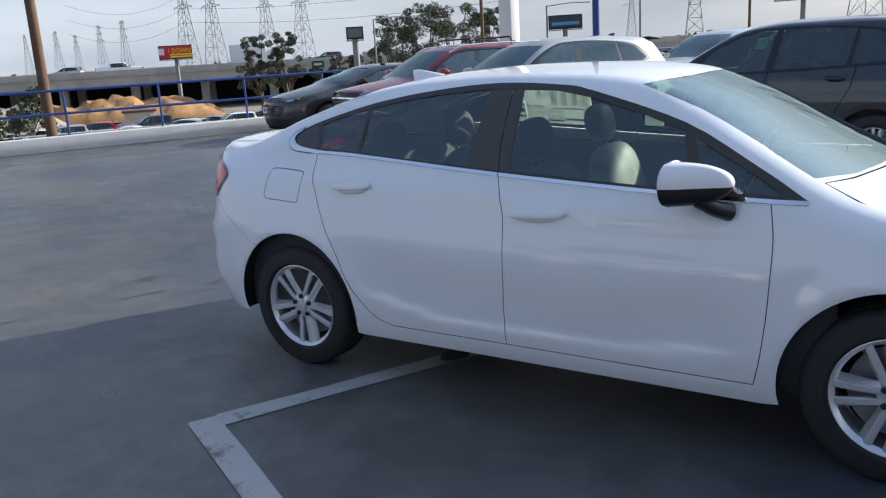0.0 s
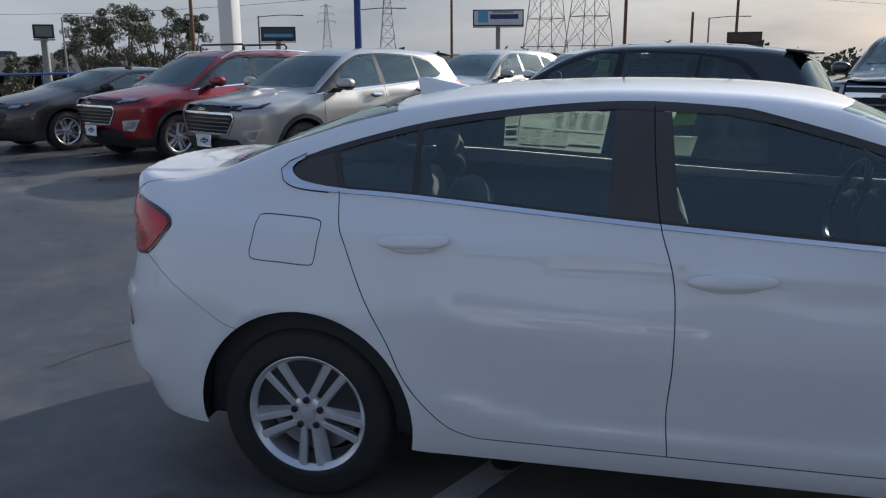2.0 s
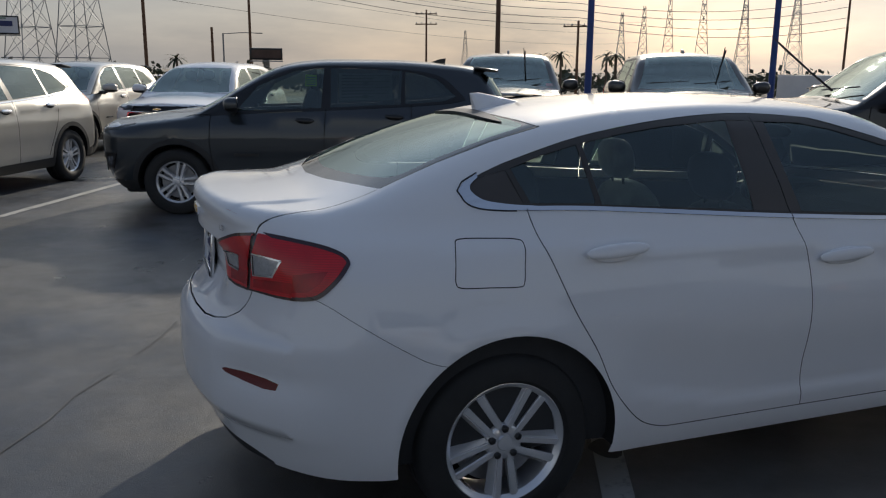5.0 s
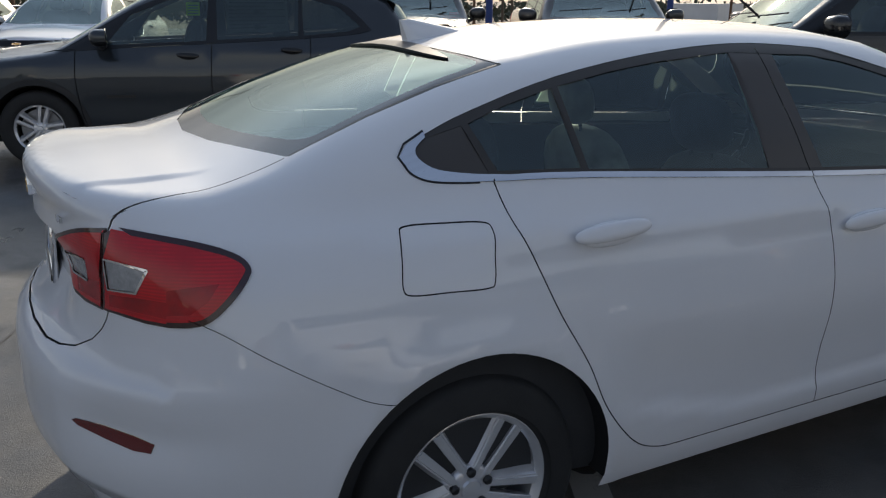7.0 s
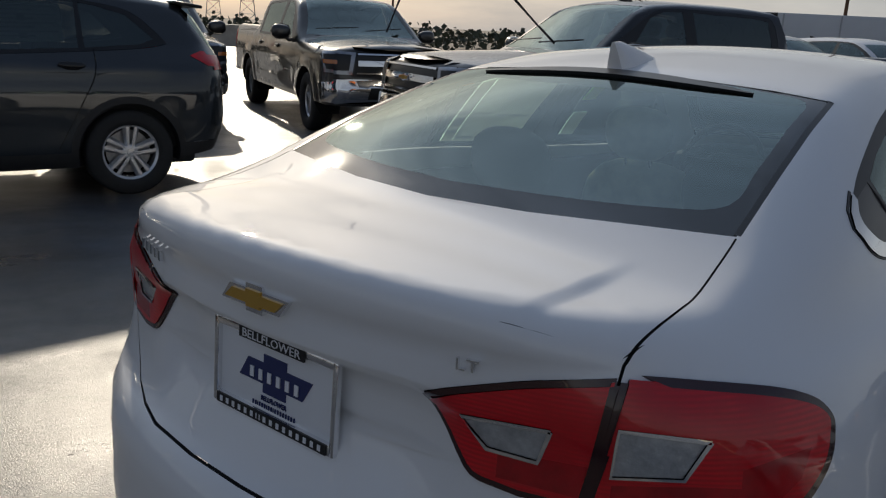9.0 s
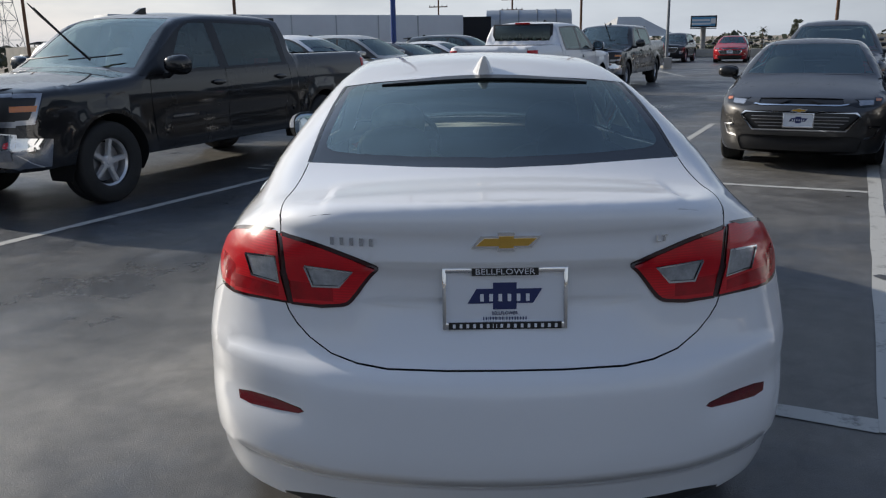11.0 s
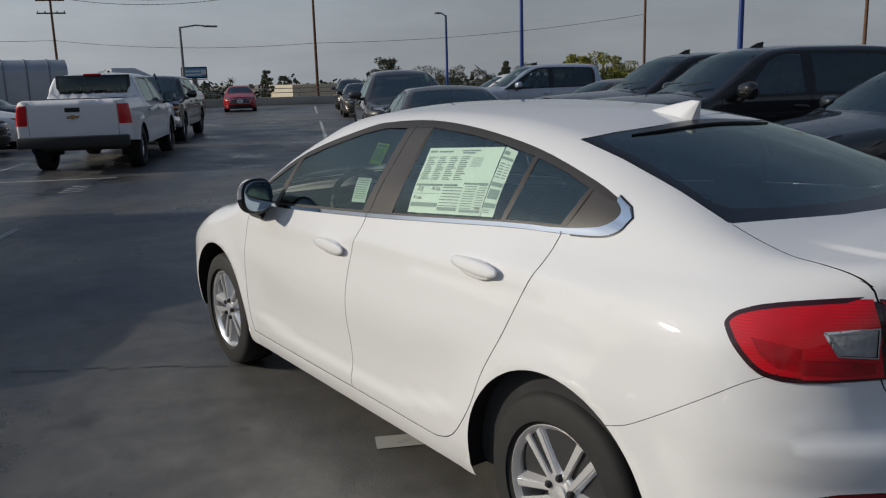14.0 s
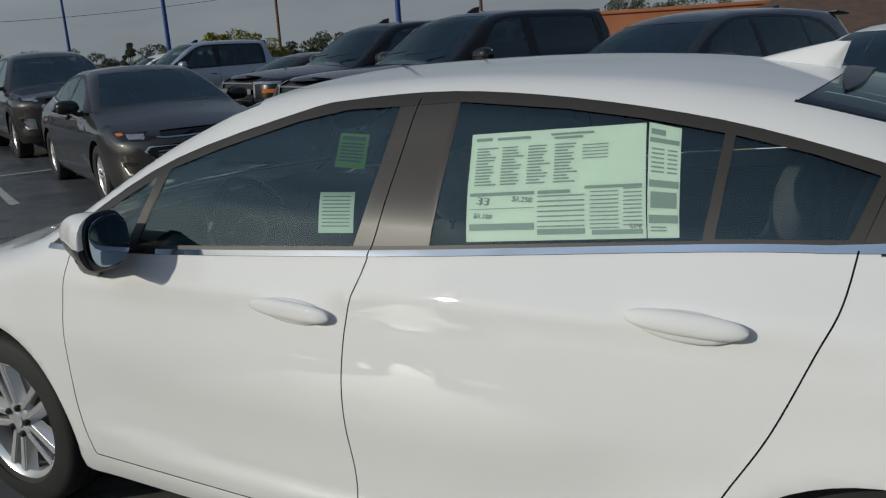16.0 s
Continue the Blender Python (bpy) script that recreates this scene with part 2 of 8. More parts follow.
# ---- vehicle body shapes: each is a smooth meeting of side, top, tail and nose surfaces ----
def curve(*pts):
    """A smooth monotone curve through (x, y) points."""
    pts = sorted(pts)
    xs = np.array([p[0] for p in pts], float)
    ys = np.array([p[1] for p in pts], float)
    h = np.diff(xs)
    d = np.diff(ys) / h
    m = np.zeros(len(xs))
    m[0], m[-1] = d[0], d[-1]
    for i in range(1, len(xs) - 1):
        if d[i - 1] * d[i] > 0:
            w1, w2 = 2 * h[i] + h[i - 1], h[i] + 2 * h[i - 1]
            m[i] = (w1 + w2) / (w1 / d[i - 1] + w2 / d[i])

    def f(x):
        x = np.asarray(x, float)
        i = np.clip(np.searchsorted(xs, x) - 1, 0, len(h) - 1)
        t = (x - xs[i]) / h[i]
        tc = np.clip(t, 0, 1)
        y = ((1 + 2 * tc) * (1 - tc) ** 2 * ys[i] + tc * (1 - tc) ** 2 * h[i] * m[i]
             + tc * tc * (3 - 2 * tc) * ys[i + 1] + tc * tc * (tc - 1) * h[i] * m[i + 1])
        return y + (t - tc) * h[i] * np.where(t < 0, m[0], m[-1])
    return f


def step(a, b, x):
    t = np.clip((np.asarray(x, float) - a) / (b - a), 0, 1)
    return t * t * (3 - 2 * t)


def smax(a, b, k):
    return np.maximum(a, b) + np.maximum(k - np.abs(a - b), 0) ** 2 / (4 * k)


class Shape:
    """width(x): half width; inset(z): how far the side leans in at a height; top(x): centre line from above;
    crown(x): fall of the top per metre squared; tail(z), nose(z): the ends' centre lines; bow: how far the ends curve back."""
    waist = (0.9, 1.1)

    def __init__(self, width, inset, top, crown, tail, nose, bow=(0.4, 0.3), taper=None, soft=(0.28, 0.35, 0.09), relief=None, dent=None, swell=None):
        self.dent, self.swell = dent, swell
        self.width, self.inset, self.top, self.crown, self.tail, self.nose = width, inset, top, crown, tail, nose
        self.bow, self.taper, self.soft, self.relief = bow, taper, soft, relief

    def __call__(self, p):
        x, y, z = p[..., 0], np.abs(p[..., 1]), p[..., 2]
        w = self.width(x) - self.inset(z)
        if self.taper:
            w = w - self.taper(x) * step(*self.waist, z)
        if self.relief:
            w = w + self.relief(x, z)
        s = y - w
        back = self.tail(z) + self.bow[0] * y * y
        if self.dent:
            back = back + self.dent(y, z)
        s = smax(s, back - x, self.soft[0])
        s = smax(s, x - self.nose(z) + self.bow[1] * y * y, self.soft[1])
        k = self.soft[2](x) if callable(self.soft[2]) else self.soft[2]
        t = z - self.top(x) + self.crown(x) * y * y
        if self.swell:
            t = t - self.swell(x, y)
        return smax(s, t * 0.95, k)

    def cast(self, o, d, t0, t1, n=40):
        """The first places where rays from outside meet the body."""
        o, d = np.asarray(o, float), np.asarray(d, float)
        a = np.full(len(o), float(t0))
        b = np.full(len(o), np.nan)
        last = a.copy()
        for t in np.linspace(t0, t1, n):
            v = self(o + d * t)
            hit = np.isnan(b) & (v <= 0)
            a[hit], b[hit] = last[hit], t
            last[:] = t
        ok = ~np.isnan(b)
        b[~ok] = t1
        a[~ok] = t1
        for _ in range(26):
            m = (a + b) / 2
            v = self(o + d * m[:, None]) > 0
            a = np.where(v, m, a)
            b = np.where(v, b, m)
        return o + d * b[:, None], ok

    def normal(self, p, e=2e-3):
        n = np.stack([self(p + e * np.eye(3)[i]) - self(p - e * np.eye(3)[i]) for i in range(3)], -1)
        return n / np.maximum(np.linalg.norm(n, axis=-1, keepdims=True), 1e-9)


def hero_shape():
    top = curve((2.3, .66), (2.1, .765), (1.7, .90), (1.35, .985), (1.15, 1.055), (1.0, 1.128), (.6, 1.33), (.35, 1.417), (.1, 1.442), (-.3, 1.450), (-.7, 1.437),
                (-1.05, 1.400), (-1.22, 1.366), (-1.5, 1.280), (-1.8, 1.160), (-1.93, 1.128), (-2.06, 1.118), (-2.18, 1.120), (-2.3, 1.127))
    crown = curve((-2.3, .055), (-2.05, .075), (-1.8, .12), (-1.3, .16), (-.3, .13), (.4, .16), (1.0, .16), (1.6, .12), (2.3, .15))
    inset = curve((.15, .10), (.22, .045), (.33, .012), (.5, 0), (.68, .004), (.82, .028), (.92, .055), (1.0, .085), (1.06, .115), (1.12, .145), (1.3, .27), (1.45, .37))
    width = curve((-2.5, .78), (-2.1, .824), (-1.75, .878), (-1.35, .897), (0, .896), (1.35, .895), (1.75, .882), (2.1, .85), (2.4, .79))
    taper = curve((-2.4, .10), (-1.8, .062), (-1.45, .04), (-.8, .012), (-.2, 0), (.6, 0), (1.2, .03), (2.2, .08))
    tail = curve((.15, -2.16), (.24, -2.235), (.34, -2.278), (.385, -2.300), (.405, -2.328), (.5, -2.338), (.63, -2.336), (.680, -2.322), (.715, -2.278), (.78, -2.250), (.9, -2.240), (.97, -2.250), (1.03, -2.247), (1.075, -2.262), (1.15, -2.262))
    nose = curve((.15, 2.17), (.3, 2.25), (.5, 2.28), (.65, 2.26), (.8, 2.14), (1.0, 1.98))
    def relief(x, z):
        ridge = .94 - .045 * (x + .6)
        scoop = np.interp(x, [-1, -.5, .3, .9], [.53, .43, .42, .47])
        between = step(-1.0, -.75, x) * (1 - step(.7, .95, x))
        arch = lambda c: .010 * step(.5, .38, np.hypot(x - c, z - .315)) * step(.36, .40, np.hypot(x - c, z - .315))
        return (.010 * np.maximum(0, 1 - np.abs(z - ridge) / .055) * step(1.2, .6, x) - .017 * step(.235, .03, z - scoop) * step(-.085, -.02, z - scoop) * between
                + .010 * step(.30, .27, z) * step(-1.05, -.9, x) * (1 - step(.9, 1.05, x)) + arch(1.35) + arch(-1.35))
    def dent(y, z):
        """The hollow round the plate and the pockets of the reflectors."""
        plate = .036 * step(.970, .938, z) * step(.72, .86, z) * (1 - step(.26, .42, y))
        line = .572 + .02 * y
        cheek = .042 * step(.45, .74, y) * (1 - step(.64, .76, z))
        pocket = .017 * np.exp(-((z - line) / .05) ** 2) * step(.46, .64, y)
        return plate + pocket + cheek
    def swell(x, y):
        """The raised middle of the trunk lid, with a fold along each side."""
        return .008 * step(.478, .442, y) * step(-1.84, -2.0, x) * step(-2.22, -2.08, x)
    return Shape(width, inset, top, crown, tail, nose, (.335, .38), taper, (.20, .34, lambda x: np.interp(x, [-2.2, -1.9, -1.5, 1, 1.6], [.048, .065, .10, .09, .12])), relief, dent, swell)


# ---- mesh helpers ----
from mathutils.geometry import delaunay_2d_cdt


def link_mesh(name, verts, faces, mat, parent=None, label="", normals=None, smooth=True, sharp=40):
    me = bpy.data.meshes.new(name)
    me.from_pydata([tuple(map(float, v)) for v in verts], [], [tuple(map(int, f)) for f in faces])
    me.materials.append(mat)
    if smooth:
        me.shade_smooth()
    if normals is not None:
        me.normals_split_custom_set_from_vertices([tuple(map(float, n)) for n in normals])
    elif smooth and sharp:
        me.set_sharp_from_angle(angle=radians(sharp))
    me.update()
    ob = new(name, me)
    if parent:
        ob.parent = parent
    if label:
        ob["label"] = label
    return ob


def part(name, bm, mat, parent, label="", smooth=True, sharp=40):
    """Links a bmesh as one mesh object under a thing or part."""
    me = bpy.data.meshes.new(name)
    bm.normal_update()
    bm.to_mesh(me)
    bm.free()
    me.materials.append(mat)
    if smooth:
        me.shade_smooth()
        me.set_sharp_from_angle(angle=radians(sharp))
    ob = new(name, me)
    if parent:
        ob.parent = parent
    if label:
        ob["label"] = label
    return ob


def thing(name, label, category, m=None, group="", kind=""):
    ob = new(name)
    ob.empty_display_size = .2
    if m is not None:
        ob.matrix_world = m
    return tagged(ob, label, category, group, kind)


def add_box(bm, m, sx, sy, sz, bevel=0.0, segments=2):
    """A box with its base centre at m, bevelled."""
    r = bmesh.ops.create_cube(bm, size=1, matrix=Matrix.Diagonal((sx, sy, sz, 1)))
    vs = r["verts"]
    if bevel:
        es = list({e for v in vs for e in v.link_edges})
        b = bmesh.ops.bevel(bm, geom=es, offset=bevel, segments=segments, affect="EDGES", profile=.5)
        vs = list({v for f in b["faces"] for v in f.verts} | {v for v in vs if v.is_valid})
    bmesh.ops.transform(bm, matrix=m @ Matrix.Translation((0, 0, sz / 2)), verts=vs)
    return bm


def add_tube(bm, pts, radius, sides=8, closed_ends=True):
    """A round bar along points; radius may be a list."""
    pts = [Vector(p) for p in pts]
    rad = radius if isinstance(radius, (list, tuple)) else [radius] * len(pts)
    rings = []
    for i, p in enumerate(pts):
        d = (pts[min(i + 1, len(pts) - 1)] - pts[max(i - 1, 0)]).normalized()
        a = d.cross(Vector((0, 0, 1)) if abs(d.z) < .9 else Vector((1, 0, 0))).normalized()
        b = d.cross(a)
        rings.append([bm.verts.new(p + rad[i] * (math.cos(2 * math.pi * k / sides) * a + math.sin(2 * math.pi * k / sides) * b)) for k in range(sides)])
    for r, q in zip(rings, rings[1:]):
        for k in range(sides):
            bm.faces.new((r[k], q[k], q[(k + 1) % sides], r[(k + 1) % sides]))
    if closed_ends:
        bm.faces.new(rings[0])
        bm.faces.new(rings[-1][::-1])
    return bm


def add_lathe(bm, profile, n=48, y_axis=True):
    """Turns (radius, y) points round the y axis."""
    rings = []
    for r, y in profile:
        rings.append([bm.verts.new((r * math.cos(2 * math.pi * k / n), y, r * math.sin(2 * math.pi * k / n))) for k in range(n)])
    for a, b in zip(rings, rings[1:]):
        for k in range(n):
            bm.faces.new((a[k], a[(k + 1) % n], b[(k + 1) % n], b[k]))
    return bm


def add_ellipsoid(bm, m, rx, ry, rz, u=20, v=12, power=2.0):
    """A rounded block: power 2 is an ellipsoid, more is boxier."""
    r = bmesh.ops.create_uvsphere(bm, u_segments=u, v_segments=v, radius=1)
    for q in r["verts"]:
        c = q.co
        s = (abs(c.x) ** power + abs(c.y) ** power + abs(c.z) ** power) ** (-1 / power)
        q.co = m @ Vector((c.x * s * rx, c.y * s * ry, c.z * s * rz))
    return bm


def add_prism(bm, outline, m, depth):
    """A flat outline (x, z) pushed back along y by depth."""
    a = [bm.verts.new(m @ Vector((x, 0, z))) for x, z in outline]
    b = [bm.verts.new(m @ Vector((x, depth, z))) for x, z in outline]
    n = len(outline)
    bm.faces.new(a)
    bm.faces.new(b[::-1])
    for k in range(n):
        bm.faces.new((a[k], b[k], b[(k + 1) % n], a[(k + 1) % n]))
    bmesh.ops.recalc_face_normals(bm, faces=bm.faces)
    return bm


def text_mesh(name, words, size, mat, parent, m, depth=.001, width=None):
    """Raised lettering in the built-in font, reading along +x of m with z up, facing -y; squeezed to a width."""
    cu = bpy.data.curves.new(name, "FONT")
    cu.body, cu.size, cu.extrude, cu.align_x, cu.align_y = words, size, depth, "CENTER", "CENTER"
    cu.resolution_u = 2
    tmp = bpy.data.objects.new(name, cu)
    me = bpy.data.meshes.new_from_object(tmp)
    bpy.data.objects.remove(tmp)
    if width and len(me.vertices):
        xs = [v.co.x for v in me.vertices]
        k = width / max(max(xs) - min(xs), 1e-6)
        for v in me.vertices:
            v.co.x *= k
    me.materials.clear()
    me.materials.append(mat)
    me.transform(m @ Matrix.Rotation(radians(90), 4, "X"))
    ob = new(name, me)
    ob.parent = parent
    return ob


def inside(poly, p):
    """Which points p (n, 2) lie in the closed outline poly."""
    poly = np.asarray(poly, float)
    x, y = p[:, 0], p[:, 1]
    c = np.zeros(len(p), bool)
    a, b = poly, np.roll(poly, -1, 0)
    for (x0, y0), (x1, y1) in zip(a, b):
        if y0 == y1:
            continue
        c ^= ((y0 > y) != (y1 > y)) & (x < (x1 - x0) * (y - y0) / (y1 - y0) + x0)
    return c


def smooth_line(pts, n=6, closed=False):
    """Rounds a polyline through its points (Catmull-Rom)."""
    p = [np.array(q, float) for q in pts]
    out = []
    m = len(p)
    for i in range(m if closed else m - 1):
        a, b, c, d = (p[(i - 1) % m] if closed or i else p[0]), p[i], p[(i + 1) % m], (p[(i + 2) % m] if closed or i < m - 2 else p[-1])
        for k in range(n):
            t = k / n
            out.append(.5 * (2 * b + (c - a) * t + (2 * a - 5 * b + 4 * c - d) * t * t + (3 * b - a - 3 * c + d) * t ** 3))
    if not closed:
        out.append(p[-1])
    return [tuple(q) for q in out]


def band(pts, w):
    """A thin closed outline of width w along a polyline."""
    p = np.array(pts, float)
    d = np.gradient(p, axis=0)
    d /= np.maximum(np.linalg.norm(d, axis=1, keepdims=True), 1e-9)
    n = np.stack([-d[:, 1], d[:, 0]], 1) * w / 2
    return [tuple(q) for q in (p + n)] + [tuple(q) for q in (p - n)[::-1]]


def ring(cx, cz, r, n=40):
    return [(cx + r * math.cos(2 * math.pi * k / n), cz + r * math.sin(2 * math.pi * k / n)) for k in range(n)]


class Body:
    """Skins a Shape in four charts (side, top, tail, nose) cut along outlines into named panels."""

    def __init__(self, shape, low, edge, tail_at, nose_at, h=.05, corner_at=None):
        self.s, self.h = shape, h
        lower = corner_at or tail_at
        self.panels = {}
        zt = lambda x: float(shape.top(np.array(x)))
        (xr, yr), (xf, yf) = tail_at, nose_at
        r3, k = 3 ** -.5, 2 ** -.5
        self.pr, self.pf = self._rays([((xr, -yr, zt(xr) - .14), (-r3, -r3, r3)), ((xf, -yf, zt(xf) - .14), (r3, -r3, r3))])
        n = max(int((self.pf[0] - self.pr[0]) / h), 8)
        xs = np.linspace(self.pr[0], self.pf[0], n)[1:-1]
        self.T = [self.pr] + self._rays([((x, -edge(x) + .16, zt(x) - .16 - .5 * edge(x) ** 2 * float(shape.crown(np.array(x)))), (0, -k, k)) for x in xs]) + [self.pf]
        nz = lambda p, zl: np.linspace(zl, p[2], max(int((p[2] - zl) / h), 4))
        self.low = low
        mixed = lambda z, i: float(tail_at[i] + (lower[i] - tail_at[i]) * step(self.pr[2], self.pr[2] - (.08 if corner_at else .2), z))
        self.R = self._rays([((mixed(z, 0), -mixed(z, 1), z), (-k, -k, 0)) for z in np.linspace(low(xr - .2), self.pr[2], 3 * len(nz(self.pr, low(xr - .2))))[:-1]]) + [self.pr]
        self.F = self._rays([((xf, -yf, z), (k, -k, 0)) for z in np.linspace(low(xf + .2), self.pf[2], 4 * len(nz(self.pf, low(xf + .2))))[:-1]]) + [self.pf]
        ys = lambda p: np.linspace(p[1], -p[1], max(int(-2 * p[1] / h), 6))
        bow = lambda y, b, p: b * (y * y - p[1] ** 2)
        self.RT = [self.pr] + self._rays([((xr + bow(y, shape.bow[0], self.pr), y, zt(xr) - .14), (-k, 0, k)) for y in ys(self.pr)[1:-1]]) + [self.pr * (1, -1, 1)]
        self.FT = [self.pf] + self._rays([((xf - bow(y, shape.bow[1], self.pf), y, zt(xf) - .14), (k, 0, k)) for y in ys(self.pf)[1:-1]]) + [self.pf * (1, -1, 1)]

    def _rays(self, rays):
        p, d = np.array([r[0] for r in rays], float), np.array([r[1] for r in rays], float)
        v, ok = self.s.cast(p + d * 1.6, -d, 0, 1.7, 60)
        return list(v)

    def chart(self, kind, features, skip=("hole",)):
        """Cuts a chart along the outlines in features: (panel, outline, push); the first outline that holds a place names it."""
        mir = np.array((1, -1, 1))
        if kind == "side":
            ax, drop = (0, 2), 1
            a, b = self.R[0][0], self.F[0][0]
            lowline = [np.array((x, 0, self.low(x))) for x in np.linspace(a, b, max(int((b - a) / self.h), 8))[1:-1]]
            loop, known = self.R[::-1] + lowline + self.F + self.T[::-1][1:-1], self.R + self.F + self.T
        elif kind == "top":
            ax = (0, 1)
            loop = self.T + self.FT[1:-1] + [p * mir for p in self.T[::-1]] + self.RT[::-1][1:-1]
            known = loop
        else:
            ax = (1, 2)
            C, CT = (self.R, self.RT) if kind == "tail" else (self.F, self.FT)
            y0, y1 = C[0][1], -C[0][1]
            lowline = [np.array((0, y, C[0][2])) for y in np.linspace(y0, y1, max(int((y1 - y0) / self.h), 6))[1:-1]]
            loop = C[::-1] + lowline + [p * mir for p in C] + CT[::-1][1:-1]
            known = C + [p * mir for p in C] + CT
        dom = np.array([(p[ax[0]], p[ax[1]]) for p in loop])
        pts, edges = [], []

        def add(poly):
            i = len(pts)
            pts.extend(poly)
            edges.extend((i + k, i + (k + 1) % len(poly)) for k in range(len(poly)))
        add([tuple(p) for p in dom])
        for f in features:
            add([tuple(p) for p in f[1]])
        h = self.h
        lo, hi = dom.min(0), dom.max(0)
        gx, gy = np.meshgrid(np.arange(lo[0] + h / 3, hi[0], h), np.arange(lo[1] + h / 3, hi[1], h))
        g = np.stack([gx.ravel() + np.tile((np.arange(gx.shape[0]) % 2)[:, None] * h / 2, (1, gx.shape[1])).ravel(), gy.ravel()], 1)
        g = g[inside(dom, g)]
        pts.extend(tuple(p) for p in g)
        vo, _, fo, *_ = delaunay_2d_cdt([Vector(p) for p in pts], edges, [], 0, 1e-5)
        v2 = np.array([tuple(v) for v in vo])
        tri = np.array([t for f in fo for t in ([f] if len(f) == 3 else [(f[0], f[i], f[i + 1]) for i in range(1, len(f) - 1)])])
        cen = v2[tri].mean(1)
        keep = inside(dom, cen)
        tri, cen = tri[keep], cen[keep]
        name = np.full(len(tri), -1)
        for i, f in reversed(list(enumerate(features))):
            name[inside(np.array(f[1], float), cen)] = i
        o, d = np.zeros((len(v2), 3)), np.zeros((len(v2), 3))
        o[:, ax[0]], o[:, ax[1]] = v2[:, 0], v2[:, 1]
        if kind == "side":
            o[:, 1], d[:, 1], far = -1.8, 1, 1.8
        elif kind == "top":
            o[:, 2], d[:, 2], far = 3.0, -1, 2.9
        elif kind == "tail":
            o[:, 0], d[:, 0], far = -4.2, 1, 4.0
        else:
            o[:, 0], d[:, 0], far = 4.2, -1, 4.0
        p3, ok = self.s.cast(o, d, 0, far, 90)
        kn = {(round(p[ax[0]], 4), round(p[ax[1]], 4)): p for p in known}
        for i, v in enumerate(v2):
            w = kn.get((round(v[0], 4), round(v[1], 4)))
            if w is not None:
                p3[i], ok[i] = w, True
        if kind in ("tail", "nose"):
            # near the chart's upper edge a ray may slip over it and meet the roof far behind
            kk = np.array(CT)
            d2 = ((v2[:, None] - kk[None][:, :, list(ax)]) ** 2).sum(-1)
            j = np.argmin(d2, 1)
            away = np.abs(p3[:, 0] - kk[j, 0])
            ok[(d2[np.arange(len(v2)), j] < .0025) & (away > .05) & (np.abs(v2[:, 0]) < abs(kk[0, 1]) - .07)] = False
        bad = np.nonzero(~ok)[0]
        if len(bad):
            kk = np.array(known)
            k2 = kk[:, list(ax)]
            third = 3 - ax[0] - ax[1]
            near = np.argmin(((v2[bad][:, None] - k2[None]) ** 2).sum(-1), 1)
            p3[bad] = o[bad]
            p3[bad, third] = kk[near, third]
            for _ in range(30):
                q = p3[bad]
                p3[bad] = q - self.s(q)[:, None] * self.s.normal(q)
            ok[bad] = np.abs(self.s(p3[bad])) < .03
        good = ok[tri].all(1)
        tri, name = tri[good], name[good]
        n3 = self.s.normal(p3)
        fn = np.cross(p3[tri[:, 1]] - p3[tri[:, 0]], p3[tri[:, 2]] - p3[tri[:, 0]])
        flip = (fn * n3[tri].mean(1)).sum(1) < 0
        tri[flip] = tri[flip][:, ::-1]
        for i in set(name.tolist()):
            label, push = ("body", 0.0) if i < 0 else (features[i][0], features[i][2])
            if label in skip:
                continue
            t = tri[name == i]
            used, inv = np.unique(t, return_inverse=True)
            self.panels.setdefault(label, []).append((p3[used] + n3[used] * push, n3[used], inv.reshape(-1, 3), kind))
        return self

    def take(self, label, mirror=False, both=False, push=0.0, kinds=None):
        """The joined panels of a label: the right side as made, mirrored to the left, or both."""
        V, N, F, k = [], [], [], 0
        for v, n, f, kind in self.panels.get(label, []):
            if kinds and kind not in kinds:
                continue
            v = v + n * push
            for left in ((False, True) if both and kind == "side" else (mirror and kind == "side",)):
                s = np.array((1, -1, 1)) if left else np.ones(3)
                V.append(v * s)
                N.append(n * s)
                F.append((f[:, ::-1] if left else f) + k)
                k += len(v)
        return (np.concatenate(V), np.concatenate(N), np.concatenate(F)) if V else None

    def pieces(self, label, name, mat, parent, mirror=False, kinds=None):
        """Each separate piece of a label as a part of its own."""
        r = self.take(label, mirror, False, 0.0, kinds)
        if not r:
            return
        v, n, f = r
        key = np.unique(np.round(v, 4), axis=0, return_inverse=True)[1].ravel()
        root = np.arange(key.max() + 1)
        def find(i):
            while root[i] != i:
                root[i] = root[root[i]]
                i = root[i]
            return i
        for t in key[f]:
            a = find(t[0])
            root[find(t[1])] = a
            root[find(t[2])] = a
        owner = np.array([find(k) for k in key[f[:, 0]]])
        for o in np.unique(owner):
            t = f[owner == o]
            used, inv = np.unique(t, return_inverse=True)
            link_mesh(name, v[used], inv.reshape(-1, 3), mat, parent, "", n[used])

    def link(self, label, name, mat, parent, mirror=False, both=False, tag="", push=0.0, kinds=None):
        r = self.take(label, mirror, both, push, kinds)
        return link_mesh(name, r[0], r[2], mat, parent, tag, r[1]) if r else None


def split_sides(v, n, f):
    """Divides a panel set on a tail or nose chart into its right (y < 0) and left halves."""
    c = v[f].mean(1)[:, 1]
    out = []
    for keep in (c < 0, c >= 0):
        t = f[keep]
        used, inv = np.unique(t, return_inverse=True)
        out.append((v[used], n[used], inv.reshape(-1, 3)))
    return out


